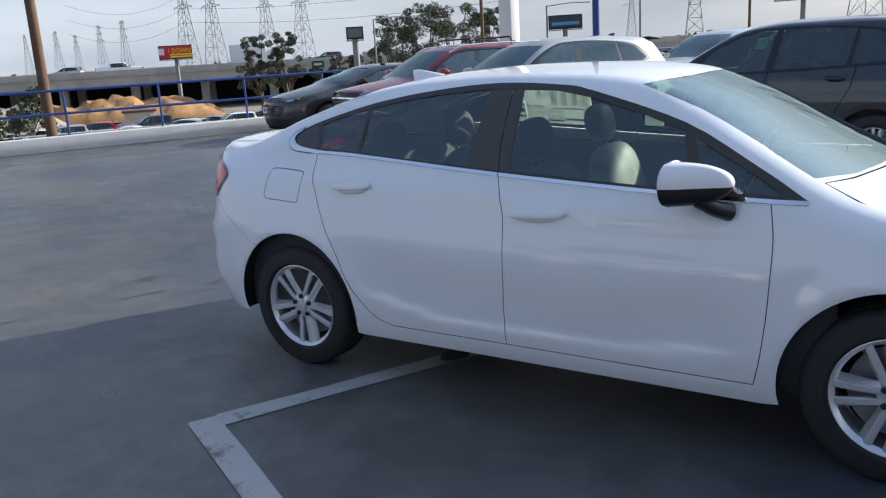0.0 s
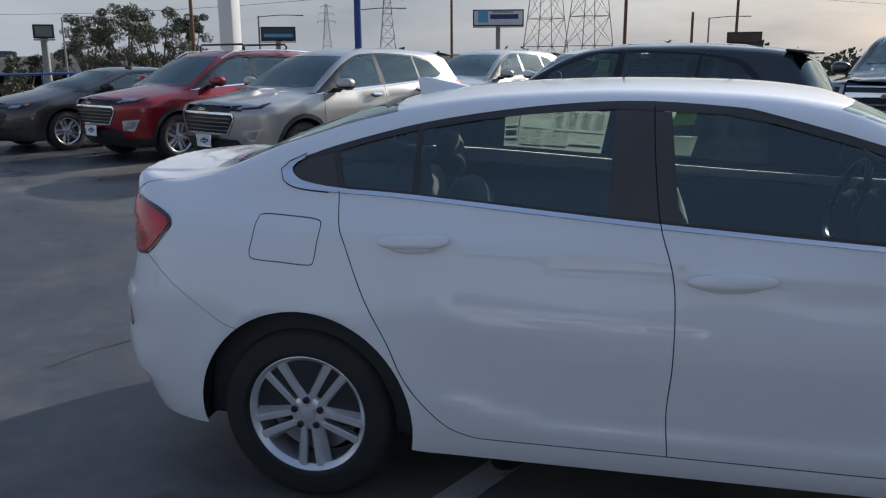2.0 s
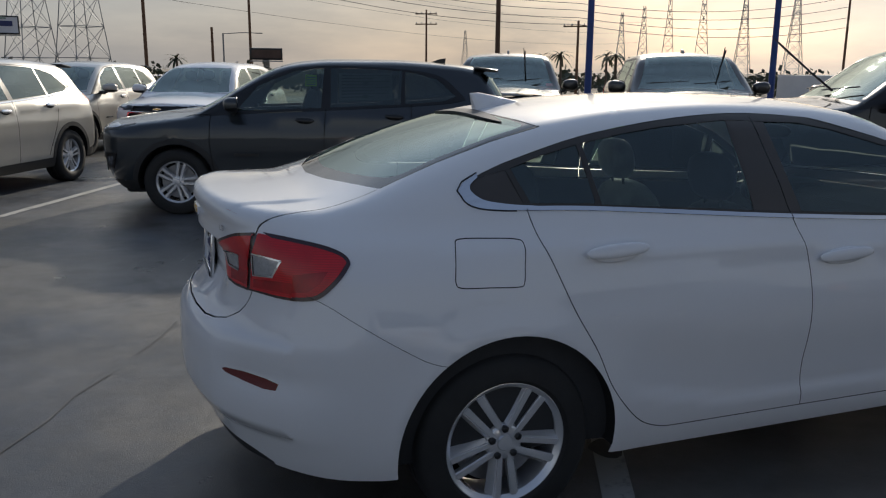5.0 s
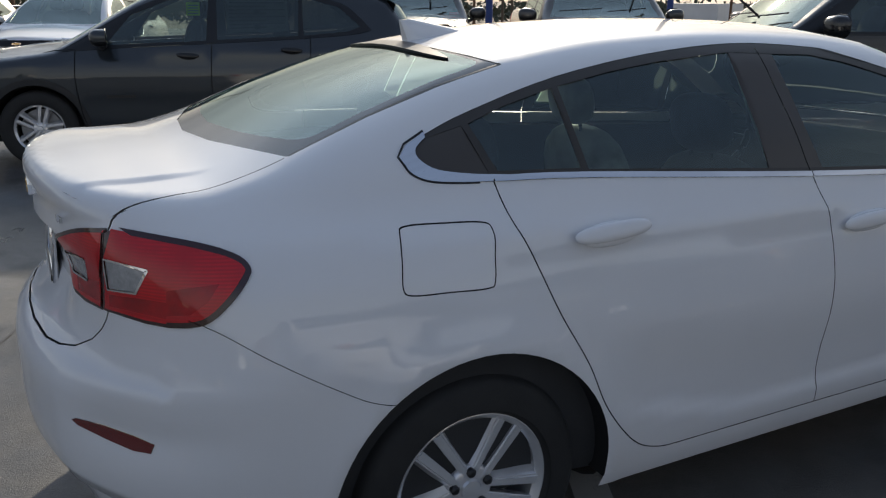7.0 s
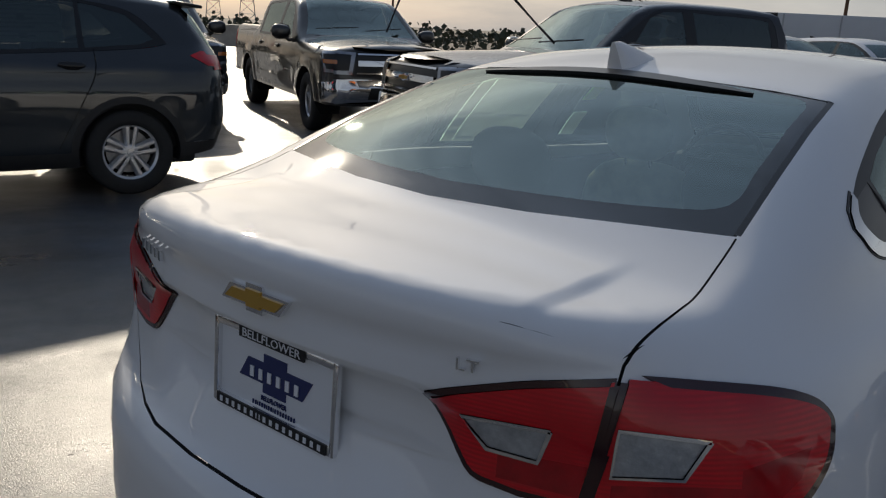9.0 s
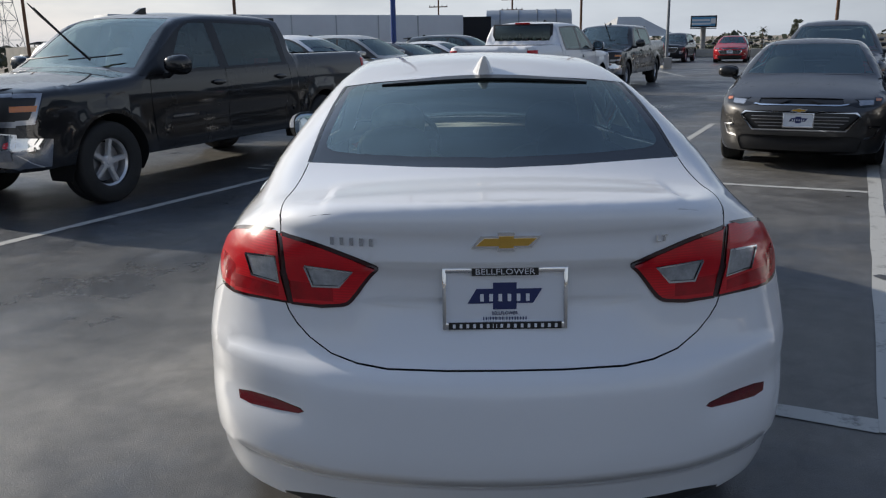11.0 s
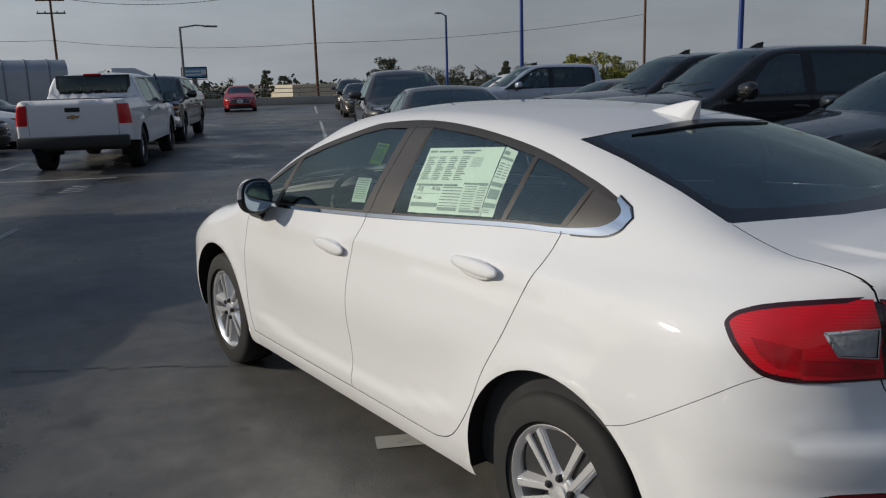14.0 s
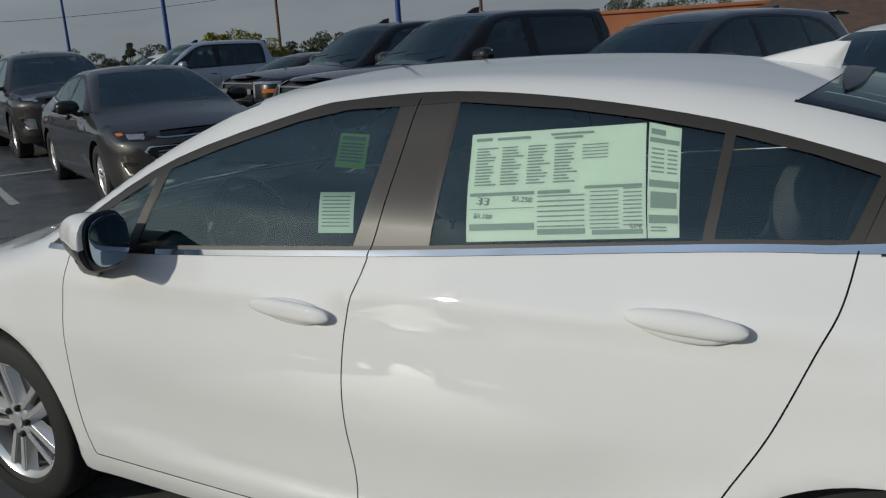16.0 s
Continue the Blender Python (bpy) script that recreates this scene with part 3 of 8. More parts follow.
# ---- wheels, shared by all vehicles ----
def wheel(parent, m, r=.316, rim=.213, wide=.2, style="twin", face=ALLOY, n=56, apart=False):
    """A road wheel: outward along +y of m."""
    bm = bmesh.new()
    add_lathe(bm, [(rim - .012, -.155), (rim - .018, -.05), (rim - .022, -.012), (rim - .012, .0), (rim - .004, .006), (rim + .004, .004), (rim + .006, -.006)], n)
    rim_bm, arms = bm, []
    for k in range(5 if style != "six" else 6):
        cnt = 5 if style != "six" else 6
        a = 2 * math.pi * k / cnt + math.pi / 2
        for s in ((-1, 1) if style == "twin" else (0,)):
            w0, w1 = (.013, .017) if style == "twin" else (.026, .022)
            o0, o1 = (.019, .037) if style == "twin" else (0, 0)
            out = [(.03, s * o0 - w0), (rim - .016, s * o1 * rim / .213 - w1), (rim - .016, s * o1 * rim / .213 + w1), (.03, s * o0 + w0)]
            rot = Matrix.Rotation(-a, 4, "Y")
            if apart:
                bm = bmesh.new()
                arms.append(bm)
            f, b = [], []
            for (x, z) in out:
                lift = -.006 if x < .1 else -.002
                f.append(bm.verts.new(rot @ Vector((x, lift, z * .82))))
                b.append(bm.verts.new(rot @ Vector((x, lift - .035, z * 1.25))))
            bm.faces.new(f)
            for i in range(4):
                bm.faces.new((f[i], b[i], b[(i + 1) % 4], f[(i + 1) % 4]))
    bm = rim_bm
    add_lathe(bm, [(.07, -.04), (.066, -.014), (.058, -.007), (.03, -.006), (.0001, -.006)], 24)
    bmesh.ops.recalc_face_normals(bm, faces=bm.faces)
    w = part("wheel", bm, face, parent)
    w.matrix_local = m
    for bm in arms:
        bmesh.ops.recalc_face_normals(bm, faces=bm.faces)
        bmesh.ops.bevel(bm, geom=[e for e in bm.edges if not e.is_boundary and e.calc_face_angle(0) > .5], offset=.004, segments=2, affect="EDGES")
        part("spoke", bm, face, w)
    bm = bmesh.new()
    h = wide / 2
    add_lathe(bm, [(rim - .006, -h * .95 - .088), (rim + .02, -h - .093), (r - .035, -h - .091), (r - .008, -h * .9 - .088), (r, -h * .62 - .088), (r, -h * .36 - .088), (r - .007, -h * .34 - .088), (r - .007, -h * .26 - .088),
                   (r, -h * .24 - .088), (r, h * .2 - .088), (r - .007, h * .22 - .088), (r - .007, h * .3 - .088), (r, h * .32 - .088), (r, h * .62 - .088), (r - .004, h * .8 - .088), (r - .012, h * .95 - .088), (r - .03, h * 1.03 - .086),
                   (r - .088, h * 1.05 - .085), (rim + .03, h * 1.04 - .085), (rim + .012, h - .085), (rim - .002, h * .9 - .085), (rim - .004, h * .7 - .085)], n)
    bmesh.ops.recalc_face_normals(bm, faces=bm.faces)
    part("tyre", bm, RUBBER, w)
    bm = bmesh.new()
    add_lathe(bm, [(.0001, -.075), (rim - .05, -.075), (rim - .05, -.09), (.0001, -.09)], 32)
    bmesh.ops.recalc_face_normals(bm, faces=bm.faces)
    part("brake_disc", bm, ALLOY_DARK, w)
    # added black disc: stands for the shade seen between the spokes
    bm = bmesh.new()
    add_lathe(bm, [(rim - .014, -.155), (.0001, -.15)], 32)
    part("wheel_back", bm, GAP, w)
    bm = bmesh.new()
    add_lathe(bm, [(.03, -.006), (.026, .0), (.0001, .002)], 20)
    bmesh.ops.recalc_face_normals(bm, faces=bm.faces)
    part("hub_cap", bm, face, w)
    for k in range(5 if n > 40 else 0):
        a = 2 * math.pi * (k + .5) / 5 + math.pi / 2
        bm = bmesh.new()
        add_lathe(bm, [(.0125, -.012), (.0125, .002), (.008, .007), (.0001, .008)], 10)
        bmesh.ops.translate(bm, verts=bm.verts, vec=(.050 * math.cos(a), 0, .050 * math.sin(a)))
        bmesh.ops.recalc_face_normals(bm, faces=bm.faces)
        part("lug_nut", bm, TRIM, w)
    return w


def wheel_well(parent, x, y, r, z, side, shape):
    """The dark liner over a wheel: an arch from the body's edge inwards, and its back."""
    bm = bmesh.new()
    n = 36
    def arc(rad):
        a0 = math.asin(max(min((.262 - z) / rad, .99), -.99))
        return [(x + rad * math.cos(a0 + (math.pi - 2 * a0) * k / n), z + rad * math.sin(a0 + (math.pi - 2 * a0) * k / n)) for k in range(n + 1)]
    rim = arc(r + .003)
    skin = on_side(shape, rim, side > 0, -.003)
    rings = [[bm.verts.new((px, float(q[1]), pz)) for (px, pz), q in zip(rim, skin)]]
    for rad, dy in ((r + .004, -.12), (r - .008, -.30)):
        rings.append([bm.verts.new((px, y + side * dy, pz)) for px, pz in arc(rad)])
    for a, b in zip(rings, rings[1:]):
        for k in range(n):
            bm.faces.new((a[k], a[k + 1], b[k + 1], b[k]))
    bm.faces.new(rings[-1])
    part("wheel_well", bm, GAP, parent)


def emblem(parent, m, w, frame_mat=CHROME):
    """A bow-tie shaped badge, facing -y."""
    def tie(k, g=0.0):
        a, b, c, s = w / 2, w * .135, w * .155, w * .095
        return [(-a + s - g * .3, c * .62 - g), (-b - g * 0, c * .62 - g), (-b, c - g), (b, c - g), (b, c * .62 - g), (a + s * .6 - g, c * .62 - g), (a - s + g * .3, -c * .62 + g), (b, -c * .62 + g), (b, -c + g), (-b, -c + g), (-b, -c * .62 + g), (-a - s * .6 + g, -c * .62 + g)]
    bm = bmesh.new()
    add_prism(bm, tie(1), m, .012)
    e = part("emblem", bm, frame_mat, parent, "chrome-edged gold badge", smooth=False)
    bm = bmesh.new()
    add_prism(bm, [(x * .86, z * .62) for x, z in tie(1)], m @ Matrix.Translation((0, -.003, 0)), .006)
    part("badge_face", bm, GOLD, e, smooth=False)
    return e


def letter_bars(parent, m, words, width, high, mat, depth=.001, name="lettering_bar"):
    """Plain bars in place of words, facing -y."""
    step_x = width / len(words)
    bm = bmesh.new()
    k = 0
    for word in words.split(" "):
        add_box(bm, m @ pose((k + len(word) / 2) * step_x - width / 2, 0, -high / 2), step_x * (len(word) - .2), depth * 2, high)
        k += len(word) + 1
    return part(name, bm, mat, parent, smooth=False)


def dealer_plate(parent, m, full=True):
    """A dealer's paper plate in its holder, facing -y."""
    w, h = .318, .162
    bm = bmesh.new()
    add_box(bm, m @ pose(0, .006, -h / 2), w - .012, .004, h - .012)
    pl = part("licence_plate", bm, PLATE_WHITE, parent, "white dealer plate in a chrome holder", smooth=False)
    for (x, z, sx, sz) in ((0, h / 2 - .014, w, .014), (0, -h / 2, w, .02), (-w / 2 + .005, -h / 2, .011, h), (w / 2 - .005, -h / 2, .011, h)):
        bm = bmesh.new()
        add_box(bm, m @ pose(x, 0, z), sx, .012 if sx > .02 else .0128, sz, .003)
        part("plate_holder", bm, CHROME, pl)
    bm = bmesh.new()
    add_prism(bm, [(-.095, -.018), (-.03, -.018), (-.03, -.034), (.03, -.034), (.03, -.018), (.072, -.018), (.095, .02), (.03, .02), (.03, .036), (-.03, .036), (-.03, .02), (-.072, .02)], m @ pose(0, .002, .004), .002)
    part("badge_print", bm, INK_BLUE, pl, smooth=False)
    if full:
        bm = bmesh.new()
        add_box(bm, m @ pose(0, -.0075, -h / 2 + .002), w - .03, .004, .018)
        part("holder_band", bm, TRIM, pl, smooth=False)
        bm = bmesh.new()
        add_box(bm, m @ pose(0, -.0075, h / 2 - .020), w * .53, .004, .019)
        part("holder_band", bm, TRIM, pl, smooth=False)
        text_mesh("lettering", "BELLFLOWER", .021, PLATE_WHITE, pl, m @ pose(0, -.0095, h / 2 - .0105), width=.15)
        letter_bars(pl, m @ pose(0, -.0095, -h / 2 + .011), "# # # # # #   # # # # # # # # #", .268, .010, PLATE_WHITE)
        text_mesh("lettering", "BELLFLOWER", .0125, INK_BLUE, pl, m @ pose(0, .002, -.040), width=.066)
        letter_bars(pl, m @ pose(0, .002, -.0535), "# #  # # #  # #  # # # # # # # #", .112, .0075, INK_BLUE)
    letter_bars(pl, m @ pose(0, .0005, .0015), "# # # # # #", .128, .019, PLATE_WHITE)
    return pl


def on_side(shape, pts, left, push):
    """Places (x, z) on a body's side, pushed off along the surface's normal."""
    o = np.array([(x, -1.8, z) for x, z in pts])
    p, ok = shape.cast(o, np.tile((0., 1., 0.), (len(o), 1)), 0, 1.8, 90)
    p = p + shape.normal(p) * push
    return p * (1, -1, 1) if left else p


def sticker(parent, shape, corners, left, mat, name="window_sticker", rows=(), ink=INK, label="", push=-.006):
    """A paper on the inside of a side pane, bent with it; rows: (u0, v0, u1, v1) printed bars; corners: front-top, rear-top, rear-bottom, front-bottom."""
    c = np.array(corners, float)

    def cells(u0, v0, u1, v1, n, k0):
        pts, faces = [], []
        for j in range(n + 1):
            for i in range(n + 1):
                u, v = u0 + (u1 - u0) * i / n, v0 + (v1 - v0) * j / n
                pts.append(tuple(c[0] * (1 - u) * (1 - v) + c[1] * u * (1 - v) + c[2] * u * v + c[3] * (1 - u) * v))
        for j in range(n):
            for i in range(n):
                q = k0 + j * (n + 1) + i
                faces.append((q + n + 1, q + n + 2, q + 1, q) if left else (q, q + 1, q + n + 2, q + n + 1))
        return pts, faces
    pts, faces = cells(0, 0, 1, 1, 5, 0)
    ob = link_mesh(name, on_side(shape, pts, left, push), faces, mat, parent, label, smooth=True, sharp=0)
    pts, faces = [], []
    for r in rows:
        a, b = cells(*r, 1, len(pts))
        pts += a
        faces += b
    if pts:
        link_mesh("printed_lines", on_side(shape, pts, left, push + .0012), faces, ink, ob, smooth=False)
    return ob


def door_handle(parent, shape, x0, x1, z, left, mat=WHITE):
    xm = (x0 + x1) / 2
    p = on_side(shape, [(xm, z)], False, .020)[0]
    q = on_side(shape, [(xm, z + .04), (xm, z - .04), (x0, z), (x1, z)], False, 0)
    lean = math.atan2(q[0][1] - q[1][1], .08)
    turn = math.atan2(q[3][1] - q[2][1], x1 - x0)
    m = Matrix.Translation(p) @ Matrix.Rotation(turn, 4, "Z") @ Matrix.Rotation(-lean, 4, "X") @ Matrix.Rotation(radians(-3), 4, "Y")
    bm = bmesh.new()
    L = abs(x1 - x0) / 2
    add_ellipsoid(bm, m, L, .013, .024, 24, 12, 2.6)
    bmesh.ops.translate(bm, verts=bm.verts, vec=(0, 0, 0))
    for v in bm.verts:
        if left:
            v.co.y *= -1
    bmesh.ops.recalc_face_normals(bm, faces=bm.faces)
    h = part("door_handle", bm, mat, parent)
    # on all but white handles the hollow's shade is painted in near-black
    bm = bmesh.new()
    add_ellipsoid(bm, m @ Matrix.Translation((0, .016, -.004)), L * .80, .012, .032, 20, 10, 2.2)
    for v in bm.verts:
        if left:
            v.co.y *= -1
    bmesh.ops.recalc_face_normals(bm, faces=bm.faces)
    part("handle_recess", bm, GAP if mat is not WHITE else WHITE, h)


def side_mirror(parent, c, size, left, cap, lower=TRIM, turn=-8, arm=None, split=.42, cut=.38, sweep=0.0):
    """A door mirror at c (right-hand side), glass to the rear."""
    sx, sy, sz = size
    sgn = -1 if left else 1

    def fix(bm):
        for v in bm.verts:
            if left:
                v.co.y *= -1
        bmesh.ops.recalc_face_normals(bm, faces=bm.faces)
        return bm
    def shell(lo, hi, grow):
        bm = bmesh.new()
        add_ellipsoid(bm, Matrix.Translation(c) @ Matrix.Rotation(radians(turn), 4, "Z"), sx * grow, sy * grow, sz * grow, 28, 18, 2.25 if sweep else 2.7)
        for v in bm.verts:
            r = v.co - Vector(c)
            if sweep and r.x > 0 and r.y < 0:
                v.co.y = c[1] + r.y * (1 - sweep * min(r.x / sx, 1))
            if r.x < -sx * cut:
                v.co.x = c[0] - sx * cut + (r.y / sy) * .02
            v.co.z = c[2] + max(min(r.z * (1 - .22 * (r.y / sy + 1) / 2), hi), lo)
        return fix(bm)
    m = part("side_mirror", shell(-sz * split, sz * 2, 1.0), cap, parent)
    part("lower_cover", shell(-sz * 2, -sz * split + .002, .985), lower, m)
    bm = bmesh.new()
    add_ellipsoid(bm, Matrix.Translation((c[0] - sx * (cut + .10), c[1] + .004, c[2] + .002)) @ Matrix.Rotation(radians(-9), 4, "Z"), .004, sy * .84, sz * .80, 24, 14, 2.8)
    part("mirror_glass", fix(bm), MIRROR, m)
    bm = bmesh.new()
    add_ellipsoid(bm, Matrix.Translation((c[0] - sx * (cut + .005), c[1] + .002, c[2])) @ Matrix.Rotation(radians(-9), 4, "Z"), .013 if sweep else .011, sy * (.94 if sweep else 1), sz * (.94 if sweep else .99), 24, 14, 2.8)
    part("mirror_rim", fix(bm), TRIM, m)
    bm = bmesh.new()
    add_tube(bm, arm or [(c[0] + .01, c[1] + sy * .4, c[2] - sz * .6), (c[0] + .02, c[1] + sy * .8, c[2] - sz * 1.05), (c[0] + .035, c[1] + sy * 1.6, c[2] - sz * .95)], [.03, .028, .034], 12)
    part("mirror_arm", fix(bm), lower, m)


def seat(parent, m, wide=.5, back=.62, head=True, cover=CLOTH):
    """A car seat facing +x with its squab's base centre at m."""
    bm = bmesh.new()
    add_ellipsoid(bm, m @ pose(.05, 0, .12), .27, wide / 2, .10, 20, 12, 3.2)
    s = part("seat", bm, cover, parent)
    bm = bmesh.new()
    add_ellipsoid(bm, m @ pose(-.22, 0, .12 + back / 2, 0, -14, 0), .09, wide / 2, back / 2, 20, 14, 3.0)
    part("backrest", bm, cover, s)
    if head:
        bm = bmesh.new()
        add_ellipsoid(bm, m @ pose(-.34, 0, .22 + back, 0, -12, 0), .055, .13, .10, 16, 10, 2.8)
        part("headrest", bm, cover, s)
        for y in (-.05, .05):
            bm = bmesh.new()
            add_tube(bm, [m @ Vector((-.31, y, .06 + back)), m @ Vector((-.335, y, .18 + back))], .007, 6)
            part("headrest_post", bm, CHROME, s)


def build_hero():
    car = thing("sedan", "glossy white four-door sedan parked askew on the deck", "car", pose(0, -.024, 0))
    S = hero_shape()
    low = lambda x: float(np.interp(x, [-2.3, -2.0, -1.75, -1.0, -.9, .9, 1.0, 1.75, 2.3], [.25, .25, .25, .235, .225, .225, .235, .24, .25]))
    edge = lambda x: float(np.interp(x, [-2.2, -2.06, -1.9, -1.7, -1.5, -1.2, -.4, .3, .6, .9, 1.15, 1.4, 2.0], [.61, .625, .70, .66, .60, .565, .545, .575, .62, .70, .77, .78, .72]))
    B = Body(S, low, edge, (-2.03, .50), (1.75, .36), .034, (-1.76, .46))
    # side outlines, x and z
    belt = [(1.04, .966), (.55, .984), (-.2, 1.029), (-.97, 1.086), (-1.24, 1.097), (-1.35, 1.103), (-1.415, 1.112), (-1.452, 1.130), (-1.464, 1.150)]
    over = [(-1.464, 1.150), (-1.440, 1.174), (-1.39, 1.198), (-1.25, 1.245), (-.967, 1.316), (-.63, 1.366), (-.3, 1.388), (0, 1.374), (.16, 1.347), (.575, 1.224), (.87, 1.068), (1.04, .966)]
    belt, over = smooth_line(belt, 4), smooth_line(over, 4)
    dlo = belt + over[1:-1]
    front_pane = [(.635, .99), (-.13, 1.036), (-.16, 1.356), (0, 1.350), (.15, 1.323), (.40, 1.255), (.575, 1.197)]
    vent_pane = [(.675, .988), (.955, .984), (.86, 1.045), (.62, 1.174)]
    rear_pane = [(-.345, 1.05), (-.962, 1.094), (-.975, 1.292), (-.8, 1.322), (-.62, 1.344), (-.335, 1.364)]
    fixed_pane = [(-.985, 1.098), (-1.225, 1.108), (-1.268, 1.217), (-1.15, 1.253), (-.997, 1.288)]
    nook = smooth_line([(-1.22, 1.099), (-1.30, 1.106), (-1.385, 1.121), (-1.424, 1.146), (-1.424, 1.168), (-1.392, 1.190)], 5)
    tip = [(-1.25, 1.106)] + nook[4:] + [(-1.288, 1.213)]
    strip = [p for p in belt if p[0] > -1.235]
    chrome_tip = [(strip[-1][0], strip[-1][1] - .013)] + [(x, z - .012) for x, z in belt if x < -1.24] + [(-1.470, 1.152), (-1.445, 1.176), (-1.39, 1.202)] + nook[::-1] + [(strip[-1][0], strip[-1][1] + .001)]
    f_front = smooth_line([(.920, .956), (.938, .85), (.938, .72), (.928, .55), (.910, .40), (.890, .300)], 5)
    b_seam = smooth_line([(-.215, 1.375), (-.205, 1.2), (-.184, 1.03), (-.145, .90), (-.131, .79), (-.130, .60), (-.140, .45), (-.130, .300)], 5)
    r_rear = smooth_line([(-1.243, 1.09), (-1.225, 1.0), (-1.19, .92), (-1.12, .76), (-1.04, .62), (-.985, .50), (-.915, .405), (-.84, .335), (-.76, .305), (-.70, .300)], 5)
    door_low = [(.890, .300), (.4, .298), (-.130, .300), (-.45, .300), (-.70, .300)]
    front_door = f_front[::-1] + [(.9, 1.0), (.5, 1.26), (0, 1.38), (-.222, 1.39)] + b_seam
    rear_door = b_seam[::-1] + [(-.6, 1.37), (-.967, 1.32), (-1.25, 1.245), (-1.30, 1.20)] + r_rear
    fuel = smooth_line([(-1.285, .985), (-1.305, 1.003), (-1.40, 1.010), (-1.500, 1.012), (-1.520, .995), (-1.530, .93), (-1.535, .885), (-1.515, .868), (-1.42, .863), (-1.32, .858), (-1.300, .872), (-1.292, .93)], 4, True)
    bumper_seam = smooth_line([(-1.99, .86), (-1.93, .83), (-1.84, .77), (-1.69, .675), (-1.62, .64), (-1.52, .615)], 4)
    bumper_side = [(-2.4, .855)] + bumper_seam + [(-1.6, .315), (-1.70, .2), (-2.4, .2)]
    lamp_side = smooth_line([(-2.15, 1.035), (-2.06, 1.025), (-1.95, 1.006), (-1.888, .986), (-1.866, .965), (-1.872, .947), (-1.908, .905), (-1.947, .868), (-1.978, .853), (-2.04, .846), (-2.2, .840)], 4)
    # lower patch of the lens, coloured darker to stand for shade
    lamp_low = [(-2.2, .905), (-2.03, .918), (-1.925, .935), (-1.95, .90), (-1.985, .872), (-2.05, .862), (-2.2, .855)]
    front_seam = smooth_line([(1.66, .60), (1.78, .655), (1.88, .69)], 4)
    bumper_front = [(1.63, .3), (1.64, .58)] + front_seam + [(2.0, .70), (2.4, .70), (2.4, .1), (1.66, .1)]
    head_side = smooth_line([(1.555, .862), (1.63, .805), (1.78, .745), (2.0, .70), (2.3, .66), (2.3, .78), (2.05, .80), (1.85, .832), (1.70, .856)], 3)
    turn_side = [(1.68, .795), (1.80, .752), (1.98, .715), (1.98, .760), (1.76, .812)]
    hood_seam = smooth_line([(1.05, .968), (1.3, .925), (1.6, .865), (1.9, .795)], 4)
    gap = .0036
    side = [("hole", ring(-1.345, .315, .390, 64), 0), ("hole", ring(1.35, .315, .382, 64), 0),
            ("turn_lamp", turn_side, .005), ("head_lamp", head_side, .003)]
    for line in (f_front, b_seam, r_rear, door_low, bumper_seam, front_seam):
        side.append(("gap", band(line, .0018 if line is bumper_seam or line is front_seam else gap), -.002 if line is bumper_seam else -.004))
    fl = fuel + fuel[:1]
    side += [("fuel_gap", band(fl, .0034), .0), ("fuel_door", fuel, .0),
             ("tip_seal", band([(x, z - .0140) for x, z in belt if x < -1.25] + [(-1.4735, 1.152), (-1.449, 1.179), (-1.39, 1.205)], .0038), .002), ("chrome", chrome_tip, .004), ("chrome", band([(x, z - .006) for x, z in strip], .014), .004),
             ("front_pane", front_pane, -.004), ("vent_pane", vent_pane, -.004), ("rear_pane", rear_pane, -.004), ("fixed_pane", fixed_pane, -.004), ("quarter_panel", tip, -.002),
             ("b_pillar", [(-.13, 1.036), (-.345, 1.05), (-.335, 1.364), (-.16, 1.356)], -.002),
             ("trim", dlo, -.001),
             ("lamp_line", band(lamp_side, .012), .004), ("lamp_low", lamp_low, .006), ("lamp_outer", lamp_side, .006),
             ("front_door", front_door, 0), ("rear_door", rear_door, 0),
             ("rear_bumper", bumper_side, 0), ("front_bumper", bumper_front, 0)]
    # the lid's gap over the rear corner, from the deck down to the lamp
    rim_xy = smooth_line([(-1.93, -.586), (-2.00, -.588), (-2.06, -.586), (-2.10, -.582)], 4)
    rim, _ = S.cast(np.array([(x, y, 3.) for x, y in rim_xy]), np.tile((0., 0., -1.), (len(rim_xy), 1)), 0, 2.9, 120)
    drop_yz = [(-.580, float(z)) for z in np.linspace(float(rim[-1][2]), 1.022, 6)]
    drop, _ = S.cast(np.array([(-4., y, z) for y, z in drop_yz]), np.tile((1., 0., 0.), (6, 1)), 0, 4, 160)
    drop[0] = (rim[-1] + drop[1]) / 2
    corner = np.concatenate([rim, drop])
    side.insert(0, ("gap", band([(x, z) for x, y, z in corner], gap), -.005))
    B.chart("side", side)
    # from above, x and y
    both = lambda pts: pts + [(x, -y) for x, y in pts[::-1]]
    rg = [(-1.158, 0), (-1.15, -.2), (-1.125, -.40), (-1.098, -.512), (-1.3, -.53), (-1.5, -.548), (-1.706, -.562), (-1.756, -.42), (-1.816, -.22), (-1.842, 0)]
    rg_in = smooth_line([(-1.165, 0), (-1.158, -.20), (-1.142, -.38), (-1.150, -.475), (-1.30, -.495), (-1.50, -.512), (-1.630, -.515), (-1.690, -.42), (-1.745, -.22), (-1.770, 0)], 4)
    ws = [(.47, 0), (.455, -.25), (.40, -.45), (.352, -.535), (.60, -.59), (.85, -.65), (1.03, -.715), (1.14, -.5), (1.20, -.25), (1.22, 0)]
    lid_line = smooth_line([(-1.711, -.564), (-1.80, -.572), (-1.88, -.581), (-1.93, -.586)], 4)[:-1] + [(float(x), float(y)) for x, y, z in corner]
    lid = both([(-1.846, 0), (-1.820, -.22), (-1.760, -.42)] + lid_line + [(-2.5, -.62)])
